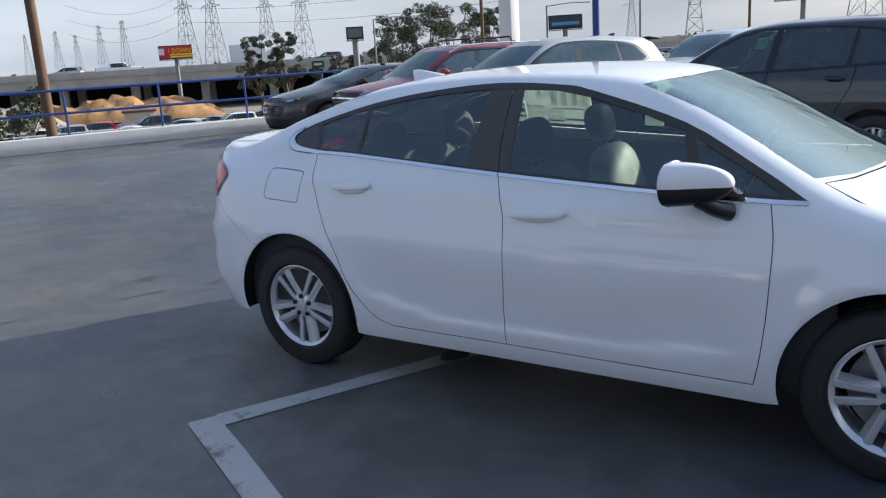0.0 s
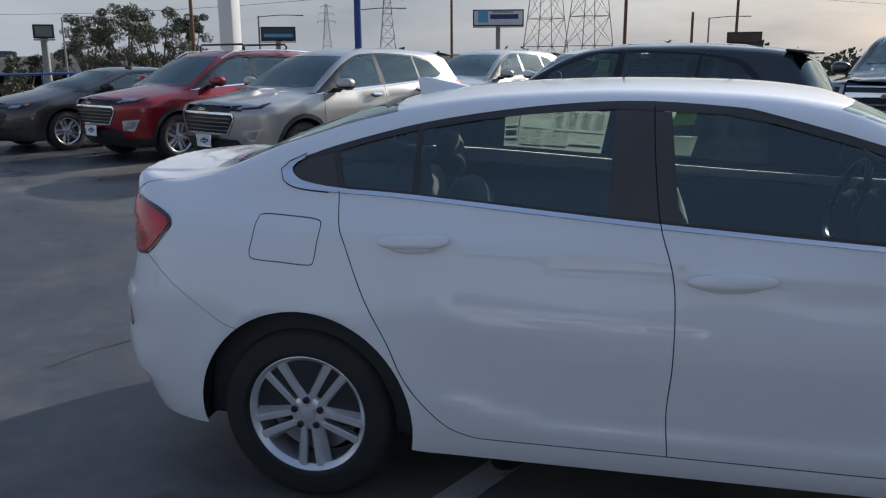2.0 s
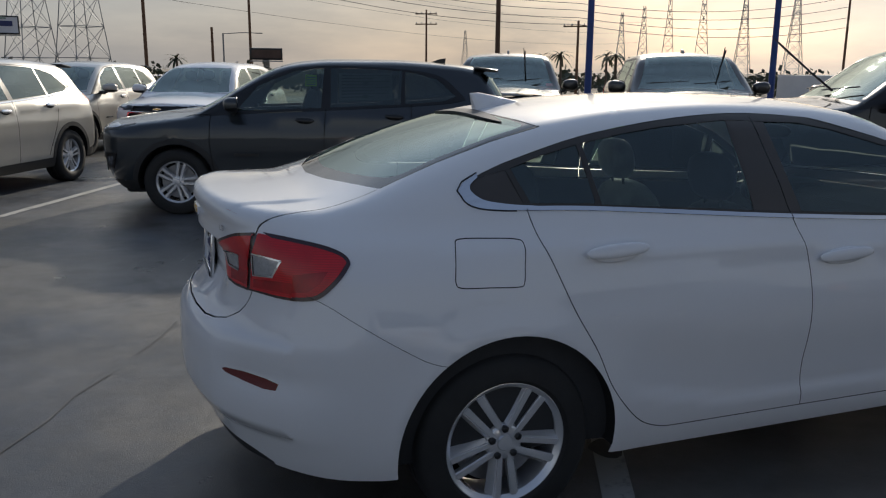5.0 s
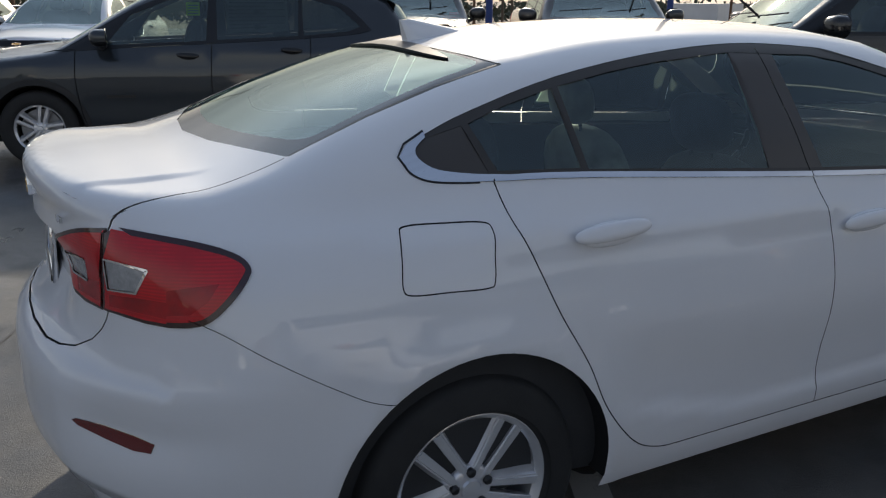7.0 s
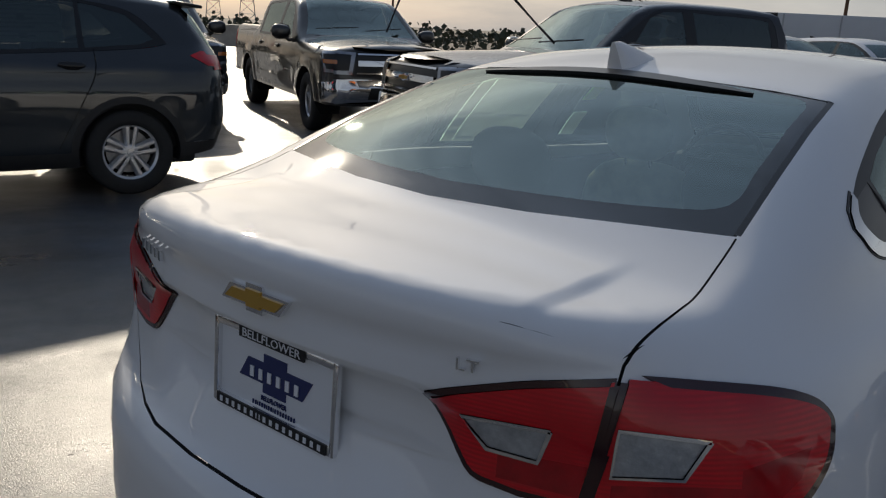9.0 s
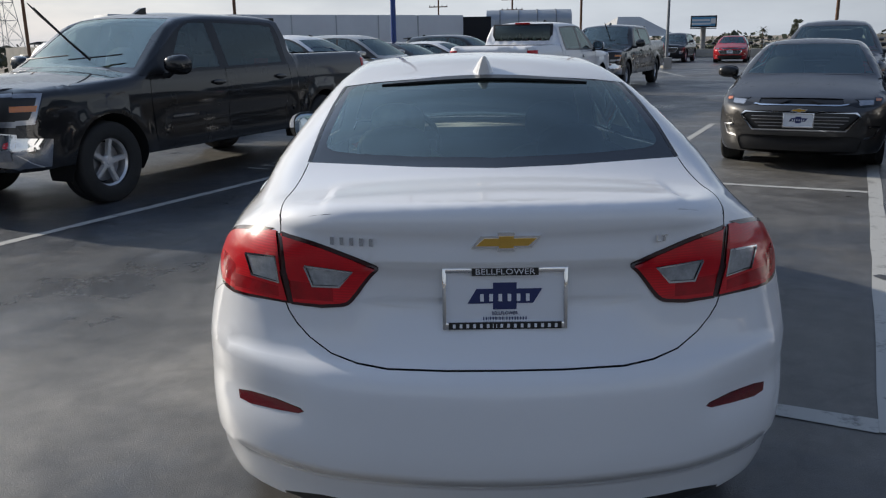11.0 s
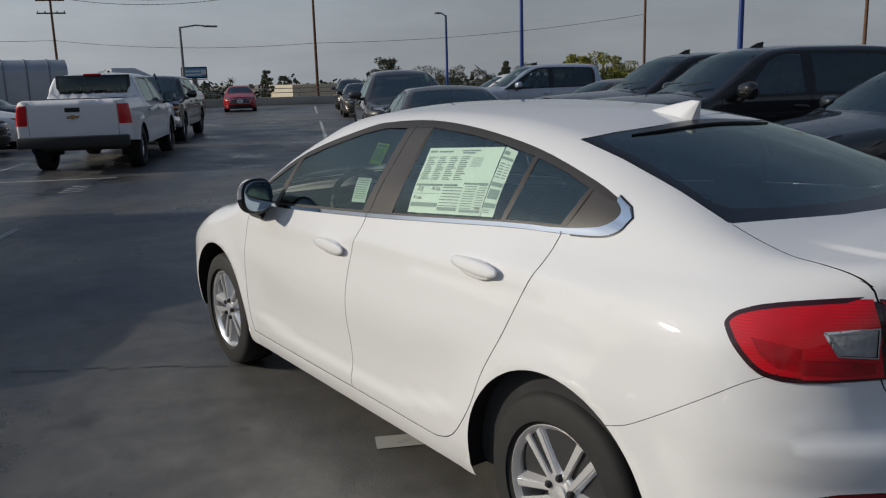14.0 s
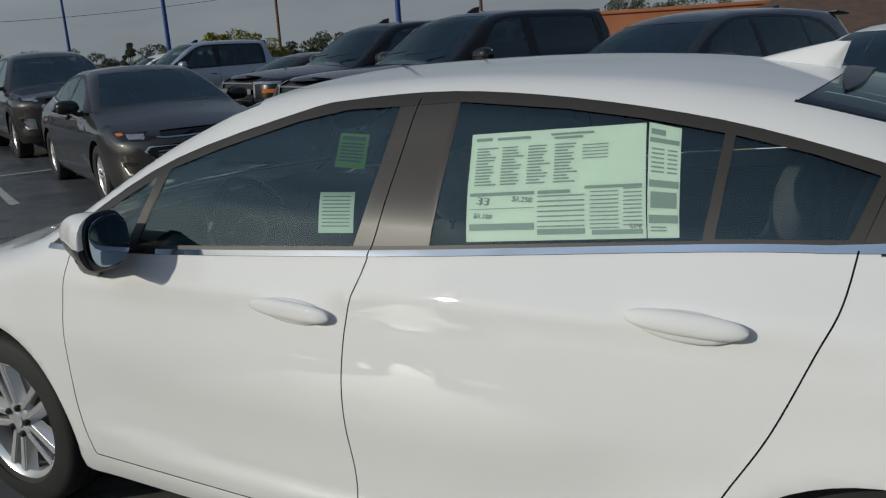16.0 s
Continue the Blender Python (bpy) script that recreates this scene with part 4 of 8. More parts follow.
    hood = both([(1.24, 0), (1.21, -.3), (1.14, -.55), (1.07, -.70), (1.3, -.765), (1.6, -.75), (1.9, -.70), (2.3, -.6)])
    hl = [(1.24, 0), (1.21, -.3), (1.14, -.55), (1.07, -.70), (1.3, -.765), (1.6, -.75), (1.9, -.70)]
    top = []
    for s in (1, -1):
        top += [("gap", band([(x, y * s) for x, y in lid_line], gap), -.006), ("gap", band([(x, y * s) for x, y in hl], .008), -.008)]
        top.append(("rubber_left" if s < 0 else "rubber", band([(x + .004, y * s) for x, y in rg[3:7]], .012), -.001))
        top += [("trunk_lid", band([(x, s * y) for x in np.linspace(-2.2, -1.86, 18)], .007), 0) for y in (.440, .452, .468, .480)]
    top += [("rear_glass", both(rg_in), -.002), ("rear_glass_rim", both(rg), -.002), ("windscreen", both(ws), -.002), ("trunk_lid", lid, 0), ("hood", hood, 0)]
    B.chart("top", top)
    # the tail, y and z
    outer = lambda s: [(s * .985 * .598, 1.030), (s * .985 * .66, 1.024), (s * .985 * .80, 1.01), (s * .985 * 1.0, .97), (s * .985 * 1.0, .842), (s * .985 * .80, .844), (s * .985 * .70, .846), (s * .985 * .575, .845), (s * .985 * .590, .93)]
    inner = lambda s: smooth_line([(s * .985 * .586, 1.026), (s * .985 * .50, 1.012), (s * .985 * .41, .985), (s * .985 * .350, .964), (s * .985 * .330, .950), (s * .985 * .352, .925), (s * .985 * .40, .862), (s * .985 * .425, .849)], 3) + [(s * .985 * .48, .842), (s * .985 * .562, .843), (s * .985 * .578, .93)]
    clear_o = lambda s: [(s * .985 * .697, .957), (s * .985 * .602, .967), (s * .985 * .597, .896), (s * .985 * .678, .905)]
    clear_i = lambda s: [(s * .985 * .520, .950), (s * .985 * .392, .941), (s * .985 * .430, .898), (s * .985 * .502, .895)]
    seam = [(-.575, .845), (-.566, .82), (-.545, .79), (-.51, .757), (-.45, .724), (-.38, .708), (-.3, .702), (-.15, .703)]
    seam = seam + [(0, .704)] + [(-y, z) for y, z in seam[::-1]]
    refl = lambda s: [(s * .985 * .742, .574), (s * .985 * .70, .583), (s * .985 * .62, .586), (s * .985 * .545, .581), (s * .985 * .532, .574), (s * .985 * .55, .565), (s * .985 * .63, .555), (s * .985 * .70, .549), (s * .985 * .738, .552)]
    tail = []
    for s in (-1, 1):
        ci, co = clear_i(s), clear_o(s)
        tail += [("lamp_silver", band(ci + ci[:1], .006), .008), ("lamp_silver_outer", band(co + co[:1], .005), .008), ("lamp_clear", ci, .004), ("lamp_clear_outer", co, .004),
                 ("lamp_line", band([(s * .583, 1.026), (s * .575, .93), (s * .559, .842)], .014), .003),
                 ("lamp_line", band(inner(s) + inner(s)[:1], .010), .004), ("lamp_low", [(s * .44, .90), (s * .56, .905), (s * .55, .856), (s * .44, .858)], .006), ("lamp_inner", inner(s), .006),
                 ("lamp_line", band(outer(s)[5:9], .008), .004), ("lamp_low", [(s * .59, .885), (s * .80, .90), (s * .80, .86), (s * .59, .858)], .006), ("lamp_outer", outer(s), .006),
                 ("reflector", refl(s), .002)]
    for s in (-1, 1):
        tail.insert(0, ("gap", band([(-s * float(y), float(z)) for x, y, z in corner], gap), -.005))
    tail += [("gap", band(seam, gap), -.006), ("trunk_lid", [(-.62, 1.2), (.62, 1.2), (.60, 1.03), (.578, .845)] + seam[::-1] + [(-.578, .845), (-.60, 1.03)], 0),
             ("valance", [(-.62, .262), (-.5, .295), (.5, .295), (.62, .262), (.62, .1), (-.62, .1)], -.004),
             ("rear_bumper", [(-1, .86), (1, .86), (1, .1), (-1, .1)], 0)]
    B.chart("tail", tail)
    B.chart("nose", [("grille", [(-.55, .62), (.55, .62), (.5, .44), (-.5, .44)], -.03), ("head_lamp", [(-1, .87), (-.66, .795), (-.46, .755), (-.48, .70), (-1, .68)], .003), ("head_lamp", [(1, .87), (.66, .795), (.46, .755), (.48, .70), (1, .68)], .003),
                     ("front_bumper", [(-1, .70), (1, .70), (1, .1), (-1, .1)], 0)])

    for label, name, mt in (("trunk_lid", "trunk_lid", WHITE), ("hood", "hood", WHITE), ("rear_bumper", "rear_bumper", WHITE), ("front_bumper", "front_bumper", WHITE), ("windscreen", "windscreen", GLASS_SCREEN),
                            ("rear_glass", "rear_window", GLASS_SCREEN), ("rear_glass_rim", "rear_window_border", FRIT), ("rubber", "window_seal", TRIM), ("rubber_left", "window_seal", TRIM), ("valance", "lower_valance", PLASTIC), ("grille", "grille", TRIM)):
        B.link(label, name, mt, car, both=True)
    for left in (False, True):
        for label, name, mt in (("front_door", "front_door", WHITE), ("rear_door", "rear_door", WHITE)):
            d = B.link(label, name, mt, car, mirror=left)
            if label == "front_door":
                fd = d
            else:
                rd = d
        if left:
            B.panels["body"] += [q for n_ in ("fuel_door", "fuel_gap") for q in [(v * (1, -1, 1), n * (1, -1, 1), f[:, ::-1], "left") for v, n, f, k_ in B.panels[n_]]]
        else:
            B.link("fuel_door", "fuel_door", WHITE, car), B.link("fuel_gap", "fuel_door_gap", GAP, car)
        for label, name, mt, up in (("front_pane", "window_pane", GLASS, fd), ("vent_pane", "window_pane", GLASS, fd), ("rear_pane", "window_pane", GLASS, rd), ("fixed_pane", "window_pane", GLASS, rd), ("quarter_panel", "quarter_panel", PILLAR, car),
                                    ("b_pillar", "pillar_cover", PILLAR, car), ("trim", "window_surround", SURROUND, car), ("chrome", "belt_moulding", CHROME, car), ("tip_seal", "window_seal", TRIM, car)):
            pane = B.link(label, name, mt, up, mirror=left)
            if label == "rear_pane" and pane:
                pane.visible_shadow = False
        door_handle(fd, S, -.10, .155, .876, left)
        door_handle(rd, S, -1.075, -.835, .948, left)
        side_mirror(fd, (.620, -.938, 1.035), (.200, .090, .088), left, WHITE, turn=14, split=.08, cut=.05, sweep=.75, arm=[(.70, -.94, .985), (.745, -.90, .945), (.785, -.845, .925)])
        sg = 1 if left else -1
        lamp = None
        for label, name, mt in (("lamp_outer", "tail_lamp", LENS_RED), ("lamp_line", "lamp_edge", LENS_DARK), ("lamp_low", "lamp_reflector", LENS_LOW), ("lamp_inner", "lamp_inner_lens", LENS_RED), ("lamp_clear", "reversing_lens", LENS_CLEAR), ("lamp_clear_outer", "reversing_lens", LENS_CLEAR), ("lamp_silver", "lens_surround", CHROME), ("lamp_silver_outer", "lens_surround", CHROME),
                                ("reflector", "reflector", LENS_DEEP), ("head_lamp", "head_lamp", LAMP), ("turn_lamp", "turn_lamp", AMBER)):
            V, N, F, k = [], [], [], 0
            for r, kinds in ((B.take(label, mirror=left, kinds=("side",)), 1), (B.take(label, kinds=("tail", "nose")), 2)):
                if r is None:
                    continue
                v, n, f = r if kinds == 1 else split_sides(*r)[1 if left else 0]
                V.append(v), N.append(n), F.append(f + k)
                k += len(v)
            up = car if label in ("lamp_outer", "reflector", "head_lamp", "turn_lamp") else lamp
            ob = link_mesh(name, np.concatenate(V), np.concatenate(F), mt, up, "", np.concatenate(N))
            if label == "lamp_outer":
                lamp = ob
        for x, r in ((-1.35, .390), (1.35, .382)):
            wheel_well(car, x + (.005 if x < 0 else 0), sg * .87, r, .315, sg, S)
            wheel(car, pose(x, sg * .85, .315, 0, 38 if x < 0 else 20, 0 if left else 180), rim=.217, apart=True)
    for kinds in (("top",), ("tail",), ("nose",)):
        B.pieces("gap", "panel_gap", GAP, car, kinds=kinds)
    for left in (False, True):
        B.pieces("gap", "panel_gap", GAP, car, left, ("side",))
    B.link("body", "body", WHITE, car, both=True)
    # inner skin, so that the cabin is dark below the windows and pale overhead
    I = Body(S, low, edge, (-1.82, .46), (1.75, .36), .14)
    I.chart("side", [("hole2", [(-1.75, .22), (1.15, .22), (1.15, .94), (-1.24, 1.06), (-1.75, 1.06)], -.06)], skip=("body",))
    I.chart("top", [("head", [(-1.1, -.44), (.32, -.44), (.32, .44), (-1.1, .44)], -.03), ("shelf", [(-1.9, -.6), (-1.35, -.6), (-1.35, .6), (-1.9, .6)], -.16)], skip=("body",))
    I.link("hole2", "cabin_lining", LINING, car, both=True)
    I.link("head", "headliner", HEADLINER, car)
    bm = bmesh.new()
    add_box(bm, pose(-1.42, 0, .62), .5, 1.2, .40, .05)
    part("parcel_shelf", bm, LINING, car)
    bm = bmesh.new()
    add_box(bm, pose(0, 0, .21), 3.9, 1.36, .12, .03)
    part("underbody", bm, PLASTIC, car)
    bm = bmesh.new()
    add_box(bm, pose(.98, 0, .62), .52, 1.36, .34, .08)
    add_box(bm, pose(.86, .36, .90), .22, .36, .09, .04)
    part("dashboard", bm, LINING, car)
    bm = bmesh.new()
    pts = [Vector((.60 + .06 * math.sin(a), .36 + .18 * math.cos(a), .93 + .165 * math.sin(a))) for a in np.linspace(0, 2 * math.pi, 33)]
    add_tube(bm, pts, .016, 8, False)
    sw = part("steering_wheel", bm, TRIM, car)
    bm = bmesh.new()
    add_ellipsoid(bm, pose(.62, .36, .925), .03, .085, .055)
    add_tube(bm, [(.62, .2, .93), (.62, .52, .93)], .014, 6)
    part("wheel_hub", bm, TRIM, sw)
    for y in (-.37, .37):
        seat(car, pose(.12, y, .30), .52, .60, cover=WRAP if y > 0 else CLOTH)
    seat(car, pose(-.75, -.33, .32), .60, .56)
    seat(car, pose(-.75, .33, .32), .60, .56)
    bm = bmesh.new()
    add_ellipsoid(bm, pose(.40, 0, 1.27), .03, .12, .035, 16, 10, 2.6)
    part("rear_view_mirror", bm, TRIM, car)
    # aerial fin and roof lip
    bm = bmesh.new()
    n = 14
    rows = []
    for lift in (0, .2, .45, .7, .88, 1.0):
        xa, xb = -.905 - .215 * lift ** 1.1, -1.135 - .022 * lift
        half = .036 * (1 - lift) ** .8 + .006
        loop = []
        for k in range(n):
            u = k / (n - 1)
            x = xa + (xb - xa) * u
            zb = np.interp(x, [-1.14, -.925], [1.383, 1.412])
            loop.append((x, half * math.sqrt(max(1 - (1 - min(u * 1.25, 1)) ** 2, 0)) * (1 if u < .85 else 1 - (u - .85) * 3), zb - .008 + lift * .074))
        rows.append([bm.verts.new(c) for c in loop] + [bm.verts.new((x, -w, z)) for x, w, z in loop[::-1]])
    for a, b in zip(rows, rows[1:]):
        for k in range(len(a)):
            bm.faces.new((a[k], a[(k + 1) % len(a)], b[(k + 1) % len(a)], b[k]))
    bm.faces.new(rows[-1])
    bmesh.ops.remove_doubles(bm, verts=bm.verts, dist=.0004)
    bmesh.ops.recalc_face_normals(bm, faces=bm.faces)
    part("aerial_fin", bm, WHITE, car)
    bm = bmesh.new()
    lip = []
    for k in range(17):
        y = -.37 + .74 * k / 16
        x0 = -1.150 - .20 * y * y
        wdt = .056 * (1 - abs(y / .372) ** 3) + .004
        z0 = float(S.top(np.array(x0))) - float(S.crown(np.array(x0))) * y * y
        z1 = float(S.top(np.array(x0 - wdt))) - float(S.crown(np.array(x0))) * y * y
        up = .004 * (1 - abs(y / .372) ** 4)
        lip.append([bm.verts.new((x0, y, z0 + .003)), bm.verts.new((x0 - wdt, y, z1 + .003 + up)), bm.verts.new((x0 - wdt + .006, y, z1 - .006)), bm.verts.new((x0, y, z0 - .01))])
    for a, b in zip(lip, lip[1:]):
        for k in range(4):
            bm.faces.new((a[k], a[(k + 1) % 4], b[(k + 1) % 4], b[k]))
    bmesh.ops.recalc_face_normals(bm, faces=bm.faces)
    part("roof_lip", bm, TRIM, car)
    # badges and plate on the lid
    tilt = lambda y, z: S.cast(np.array([(-4.2, y, z)]), np.array([(1., 0, 0)]), 0, 4, 90)[0][0]
    face = lambda y, z, out=.006: Matrix.Translation(Vector(tilt(y, z)) + Vector((-out, 0, 0))) @ Matrix.Rotation(radians(-90), 4, "Z") @ Matrix.Rotation(-math.atan2(.36 * 2 * y, 1), 4, "Z")
    emblem(car, face(0, 1.028, .010), .155)
    letter_bars(car, face(.385, 1.022, .006), "# # # # #", .118, .020, CHROME, .003, "model_badge")
    text_mesh("trim_lettering", "LT", .026, CHROME, car, face(-.395, 1.018, .006), .003, .034)
    dealer_plate(car, face(0, .872, .014) @ Matrix.Rotation(radians(-3), 4, "X"))
    # papers on the driver's side panes
    rows = [(.03, .045, .13, .075), (.16, .05, .36, .075), (.48, .04, .72, .06), (.5, .075, .66, .095)]
    for c in range(4):
        for k in range(13):
            rows.append((.04 + c * .155, .14 + k * .028, .04 + c * .155 + (.11 if k % 3 else .13) - .012 * ((k * 7 + c * 3) % 4), .152 + k * .028))
    for k in range(5):
        rows.append((.66, .16 + k * .03, .80, .168 + k * .03))
    rows += [(.02, .555, .40, .585), (.42, .555, .60, .585), (.68, .53, .98, .555)] + [(.42, .60 + k * .045, .68, .612 + k * .045) for k in range(7)] + [(.71, .58 + k * .035, .86, .59 + k * .035) for k in range(10)] + [(.885, .56 + k * .035, .98, .57 + k * .035) for k in range(10)]
    rows += [(.02, .70, .40, .705), (.02, .84, .40, .90), (.42, .90, .68, .95), (.72, .92, .98, .96)]
    st = sticker(rd, S, [(-.392, 1.292), (-.806, 1.316), (-.850, 1.094), (-.438, 1.064)], True, PAPER, rows=rows, label="pale green printed price sheet inside the pane")
    rows2 = [(.08, .05, .5, .10), (.05, .13, .95, .17)] + [(.1, .22 + k * .04, .5, .235 + k * .04) for k in range(6)] + [(.6, .22 + k * .04, .9, .235 + k * .04) for k in range(6)] + [(.05, .50, .95, .56), (.1, .60, .9, .74), (.05, .80, .95, .87)] + [(.1, .9 + k * .03, .6, .912 + k * .03) for k in range(2)]
    sticker(rd, S, [(-.812, 1.317), (-.884, 1.304), (-.916, 1.098), (-.852, 1.094)], True, PAPER, rows=rows2, label="pale green printed label strip inside the pane")
    sticker(fd, S, [(.001, 1.296), (-.092, 1.292), (-.108, 1.212), (-.011, 1.216)], True, PAPER_LIME, rows=[(.1, .08, .9, .2)] + [(.1, .28 + k * .1, .88, .32 + k * .1) for k in range(6)], label="lime green printed notice inside the pane")
    sticker(fd, S, [(.009, 1.156), (-.100, 1.160), (-.120, 1.066), (-.012, 1.060)], True, PAPER, rows=[(.1, .1 + k * .09, .9, .13 + k * .09) for k in range(9)], label="pale printed sheet inside the pane")
    for words, u, v, hgt, wd in (("33", .10, .635, .026, .030), ("$1,250", .33, .63, .018, .048), ("$1,100", .10, .77, .016, .046), ("LM", .945, .895, .014, .022)):
        c = np.array([(-.392, 1.292), (-.806, 1.316), (-.850, 1.094), (-.438, 1.064)])
        a = c[0] * (1 - u) * (1 - v) + c[1] * u * (1 - v) + c[2] * u * v + c[3] * (1 - u) * v
        p = on_side(S, [tuple(a), (a[0], a[1] + .03)], True, -.0035)
        lean = math.atan2(p[0][1] - p[1][1], .03)
        text_mesh("print_figure", words, hgt, INK, st, Matrix.Translation(Vector(p[0])) @ Matrix.Rotation(radians(180 + 3), 4, "Z") @ Matrix.Rotation(-lean, 4, "X") @ Matrix.Rotation(radians(3), 4, "Y"), .0003, wd)
    return car


hero = build_hero()


# ---- the other vehicles ----
def flip(poly, s):
    return [(y * s, z) for y, z in poly]


def vehicle(name, label, category, spec, colour, group=""):
    """Builds a vehicle from its spec: shape, side outlines (x, z), nose and tail outlines (y, z; the half at y > 0, mirrored)."""
    car = thing(name, label, category, None, group)
    S, h = spec["shape"], spec.get("h", .09)
    low, edge = spec["low"], spec["edge"]
    B = Body(S, low, edge, spec["tail_at"], spec["nose_at"], h)
    belt, over = smooth_line(spec["belt"], 3), smooth_line(spec["over"], 3)
    wr, wz = spec["arch"], spec["wheel_r"] * .985
    feats = [("hole", ring(x, wz, wr, 40), 0) for x in spec["axles"]]
    for line in spec["seams"]:
        feats.append(("gap", band(smooth_line(line, 3), .008), -.006))
    for lab, poly, push in spec["side"]:
        feats.append((lab, poly, push))
    feats.append(("chrome", band([(x, z - .006) for x, z in belt], .018), .004))
    for i, pane in enumerate(spec["panes"]):
        feats.append(("pane_%d" % i, pane, -.004))
    feats.append(("trim", belt + over[1:-1], -.002))
    if spec.get("cladding"):
        feats += [("cladding", ring(x, wz, wr + .055, 40), .006) for x in spec["axles"]]
        feats.append(("cladding", spec["cladding"], .006))
    B.chart("side", feats)
    both = lambda pts: pts + [(x, -y) for x, y in pts[::-1]]
    B.chart("top", [(lab, both(poly), push) for lab, poly, push in spec["top"]])
    for kind in ("nose", "tail"):
        f = []
        for lab, poly, push in spec[kind]:
            if min(y for y, z in poly) <= 0:
                half = [p for p in poly if p[0] > 0]
                f.append((lab, half + [(-y, z) for y, z in half[::-1]], push))
            else:
                f += [(lab, poly, push), (lab, flip(poly, -1), push)]
        B.chart(kind, f)
    B.link("body", "body", colour, car, both=True)
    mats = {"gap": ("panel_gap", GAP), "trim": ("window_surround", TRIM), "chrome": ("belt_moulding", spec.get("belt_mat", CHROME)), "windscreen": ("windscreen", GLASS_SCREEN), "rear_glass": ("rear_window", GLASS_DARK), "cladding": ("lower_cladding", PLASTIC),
            "grille": ("grille", TRIM), "bright": ("grille_surround", CHROME), "bars": ("grille_bar", spec.get("bar_mat", ALLOY_DARK)), "bumper": ("bumper_cover", spec.get("bumper_mat", colour)), "lower": ("lower_grille", PLASTIC),
            "bed": ("load_bed", PLASTIC), "black_panel": ("black_panel", TRIM)}
    for lab, (nm, mt) in mats.items():
        B.link(lab, nm, mt, car, kinds=("top", "nose", "tail"))
        for left in (False, True):
            B.link(lab, nm, mt, car, mirror=left, kinds=("side",))
    dark = spec.get("dark_from", 99)
    for left in (False, True):
        for i in range(len(spec["panes"])):
            B.link("pane_%d" % i, "window_pane", GLASS_DARK if i >= dark else GLASS_MID, car, mirror=left)
        for lab, nm, mt in (("head_lamp", "head_lamp", LAMP), ("fog_lamp", "fog_lamp", LAMP), ("fog_trim", "fog_lamp_surround", CHROME), ("amber", "turn_lamp", AMBER), ("tail_lamp", "tail_lamp", LENS_RED), ("tail_clear", "reversing_lamp", LENS_CLEAR), ("lamp_dark", "lamp_bezel", TRIM)):
            V, N, F, k = [], [], [], 0
            for r, kinds in ((B.take(lab, mirror=left, kinds=("side",)), 1), (B.take(lab, kinds=("tail", "nose")), 2)):
                if r is None:
                    continue
                v, n, f = r if kinds == 1 else split_sides(*r)[1 if left else 0]
                if len(f):
                    V.append(v), N.append(n), F.append(f + k)
                    k += len(v)
            if V:
                link_mesh(nm, np.concatenate(V), np.concatenate(F), mt, car, "", np.concatenate(N))
        sg = 1 if left else -1
        wy = spec["track"]
        for x in spec["axles"]:
            wheel_well(car, x, sg * (wy + .01), wr, wz, sg, S)
            wheel(car, pose(x, sg * wy, wz, 0, random.uniform(-30, 30), 0 if left else 180), spec["wheel_r"], spec["rim"], spec.get("tyre_w", .23), spec.get("style", "five"), spec.get("face", ALLOY), 40, True)
        for x0, x1, z in spec["handles"]:
            door_handle(car, S, x0, x1, z, left, spec.get("handle_mat", colour))
        side_mirror(car, spec["mirror"], spec["mirror_size"], left, spec.get("mirror_cap", colour))
    hw = spec["cabin"]
    bm = bmesh.new()
    add_box(bm, pose((hw[0] + hw[1]) / 2, 0, hw[2]), hw[1] - hw[0], hw[4] * 2, hw[3] - hw[2], .08)
    part("cabin_lining", bm, LINING, car)
    bm = bmesh.new()
    add_box(bm, pose((spec["axles"][0] + spec["axles"][1]) / 2, 0, low(0) - .03), spec["axles"][1] - spec["axles"][0] + 1.2, wy * 2 - .36, .25, .04)
    part("underbody", bm, PLASTIC, car)
    for x in spec.get("seats", ()):
        for y in (-.38, .38):
            bm = bmesh.new()
            add_ellipsoid(bm, pose(x, y, hw[3] + .02, 0, -12, 0), .08, .24, .26, 14, 10, 3)
            add_ellipsoid(bm, pose(x - .08, y, hw[3] + .36, 0, -12, 0), .05, .12, .09, 12, 8, 2.8)
            part("seat_back", bm, CLOTH, car)
    for nm, mt, bmf in spec.get("extras", ()):
        bm = bmesh.new()
        bmf(bm)
        part(nm, bm, mt, car)
    if spec.get("side_badge"):
        x, z, w, cnt = spec["side_badge"]
        for left in (False, True):
            p = on_side(S, [(x, z)], left, .004)[0]
            letter_bars(car, pose(*map(float, p), 0, 0, 180 if left else 0), "#" * cnt, w, .026, CHROME, .003, "model_badge")
    nose_x = lambda y, z: float(S.cast(np.array([(4.2, y, z)]), np.array([(-1., 0, 0)]), 0, 4, 90)[0][0][0])
    tail_x = lambda y, z: float(S.cast(np.array([(-4.2, y, z)]), np.array([(1., 0, 0)]), 0, 4, 90)[0][0][0])
    if spec.get("badge"):
        z, w = spec["badge"]
        emblem(car, pose(nose_x(0, z) + .02, 0, z, 0, 0, 90), w)
    if spec.get("rear_badge"):
        z, w = spec["rear_badge"]
        emblem(car, pose(tail_x(0, z) - .015, 0, z, 0, 0, -90), w)
    if spec.get("plate"):
        z = spec["plate"]
        dealer_plate(car, pose(nose_x(0, z) + .03, 0, z, 0, 0, 90), False)
    if spec.get("rear_plate"):
        z = spec["rear_plate"]
        dealer_plate(car, pose(tail_x(0, z) - .02, 0, z, 0, 0, -90), False)
    return car


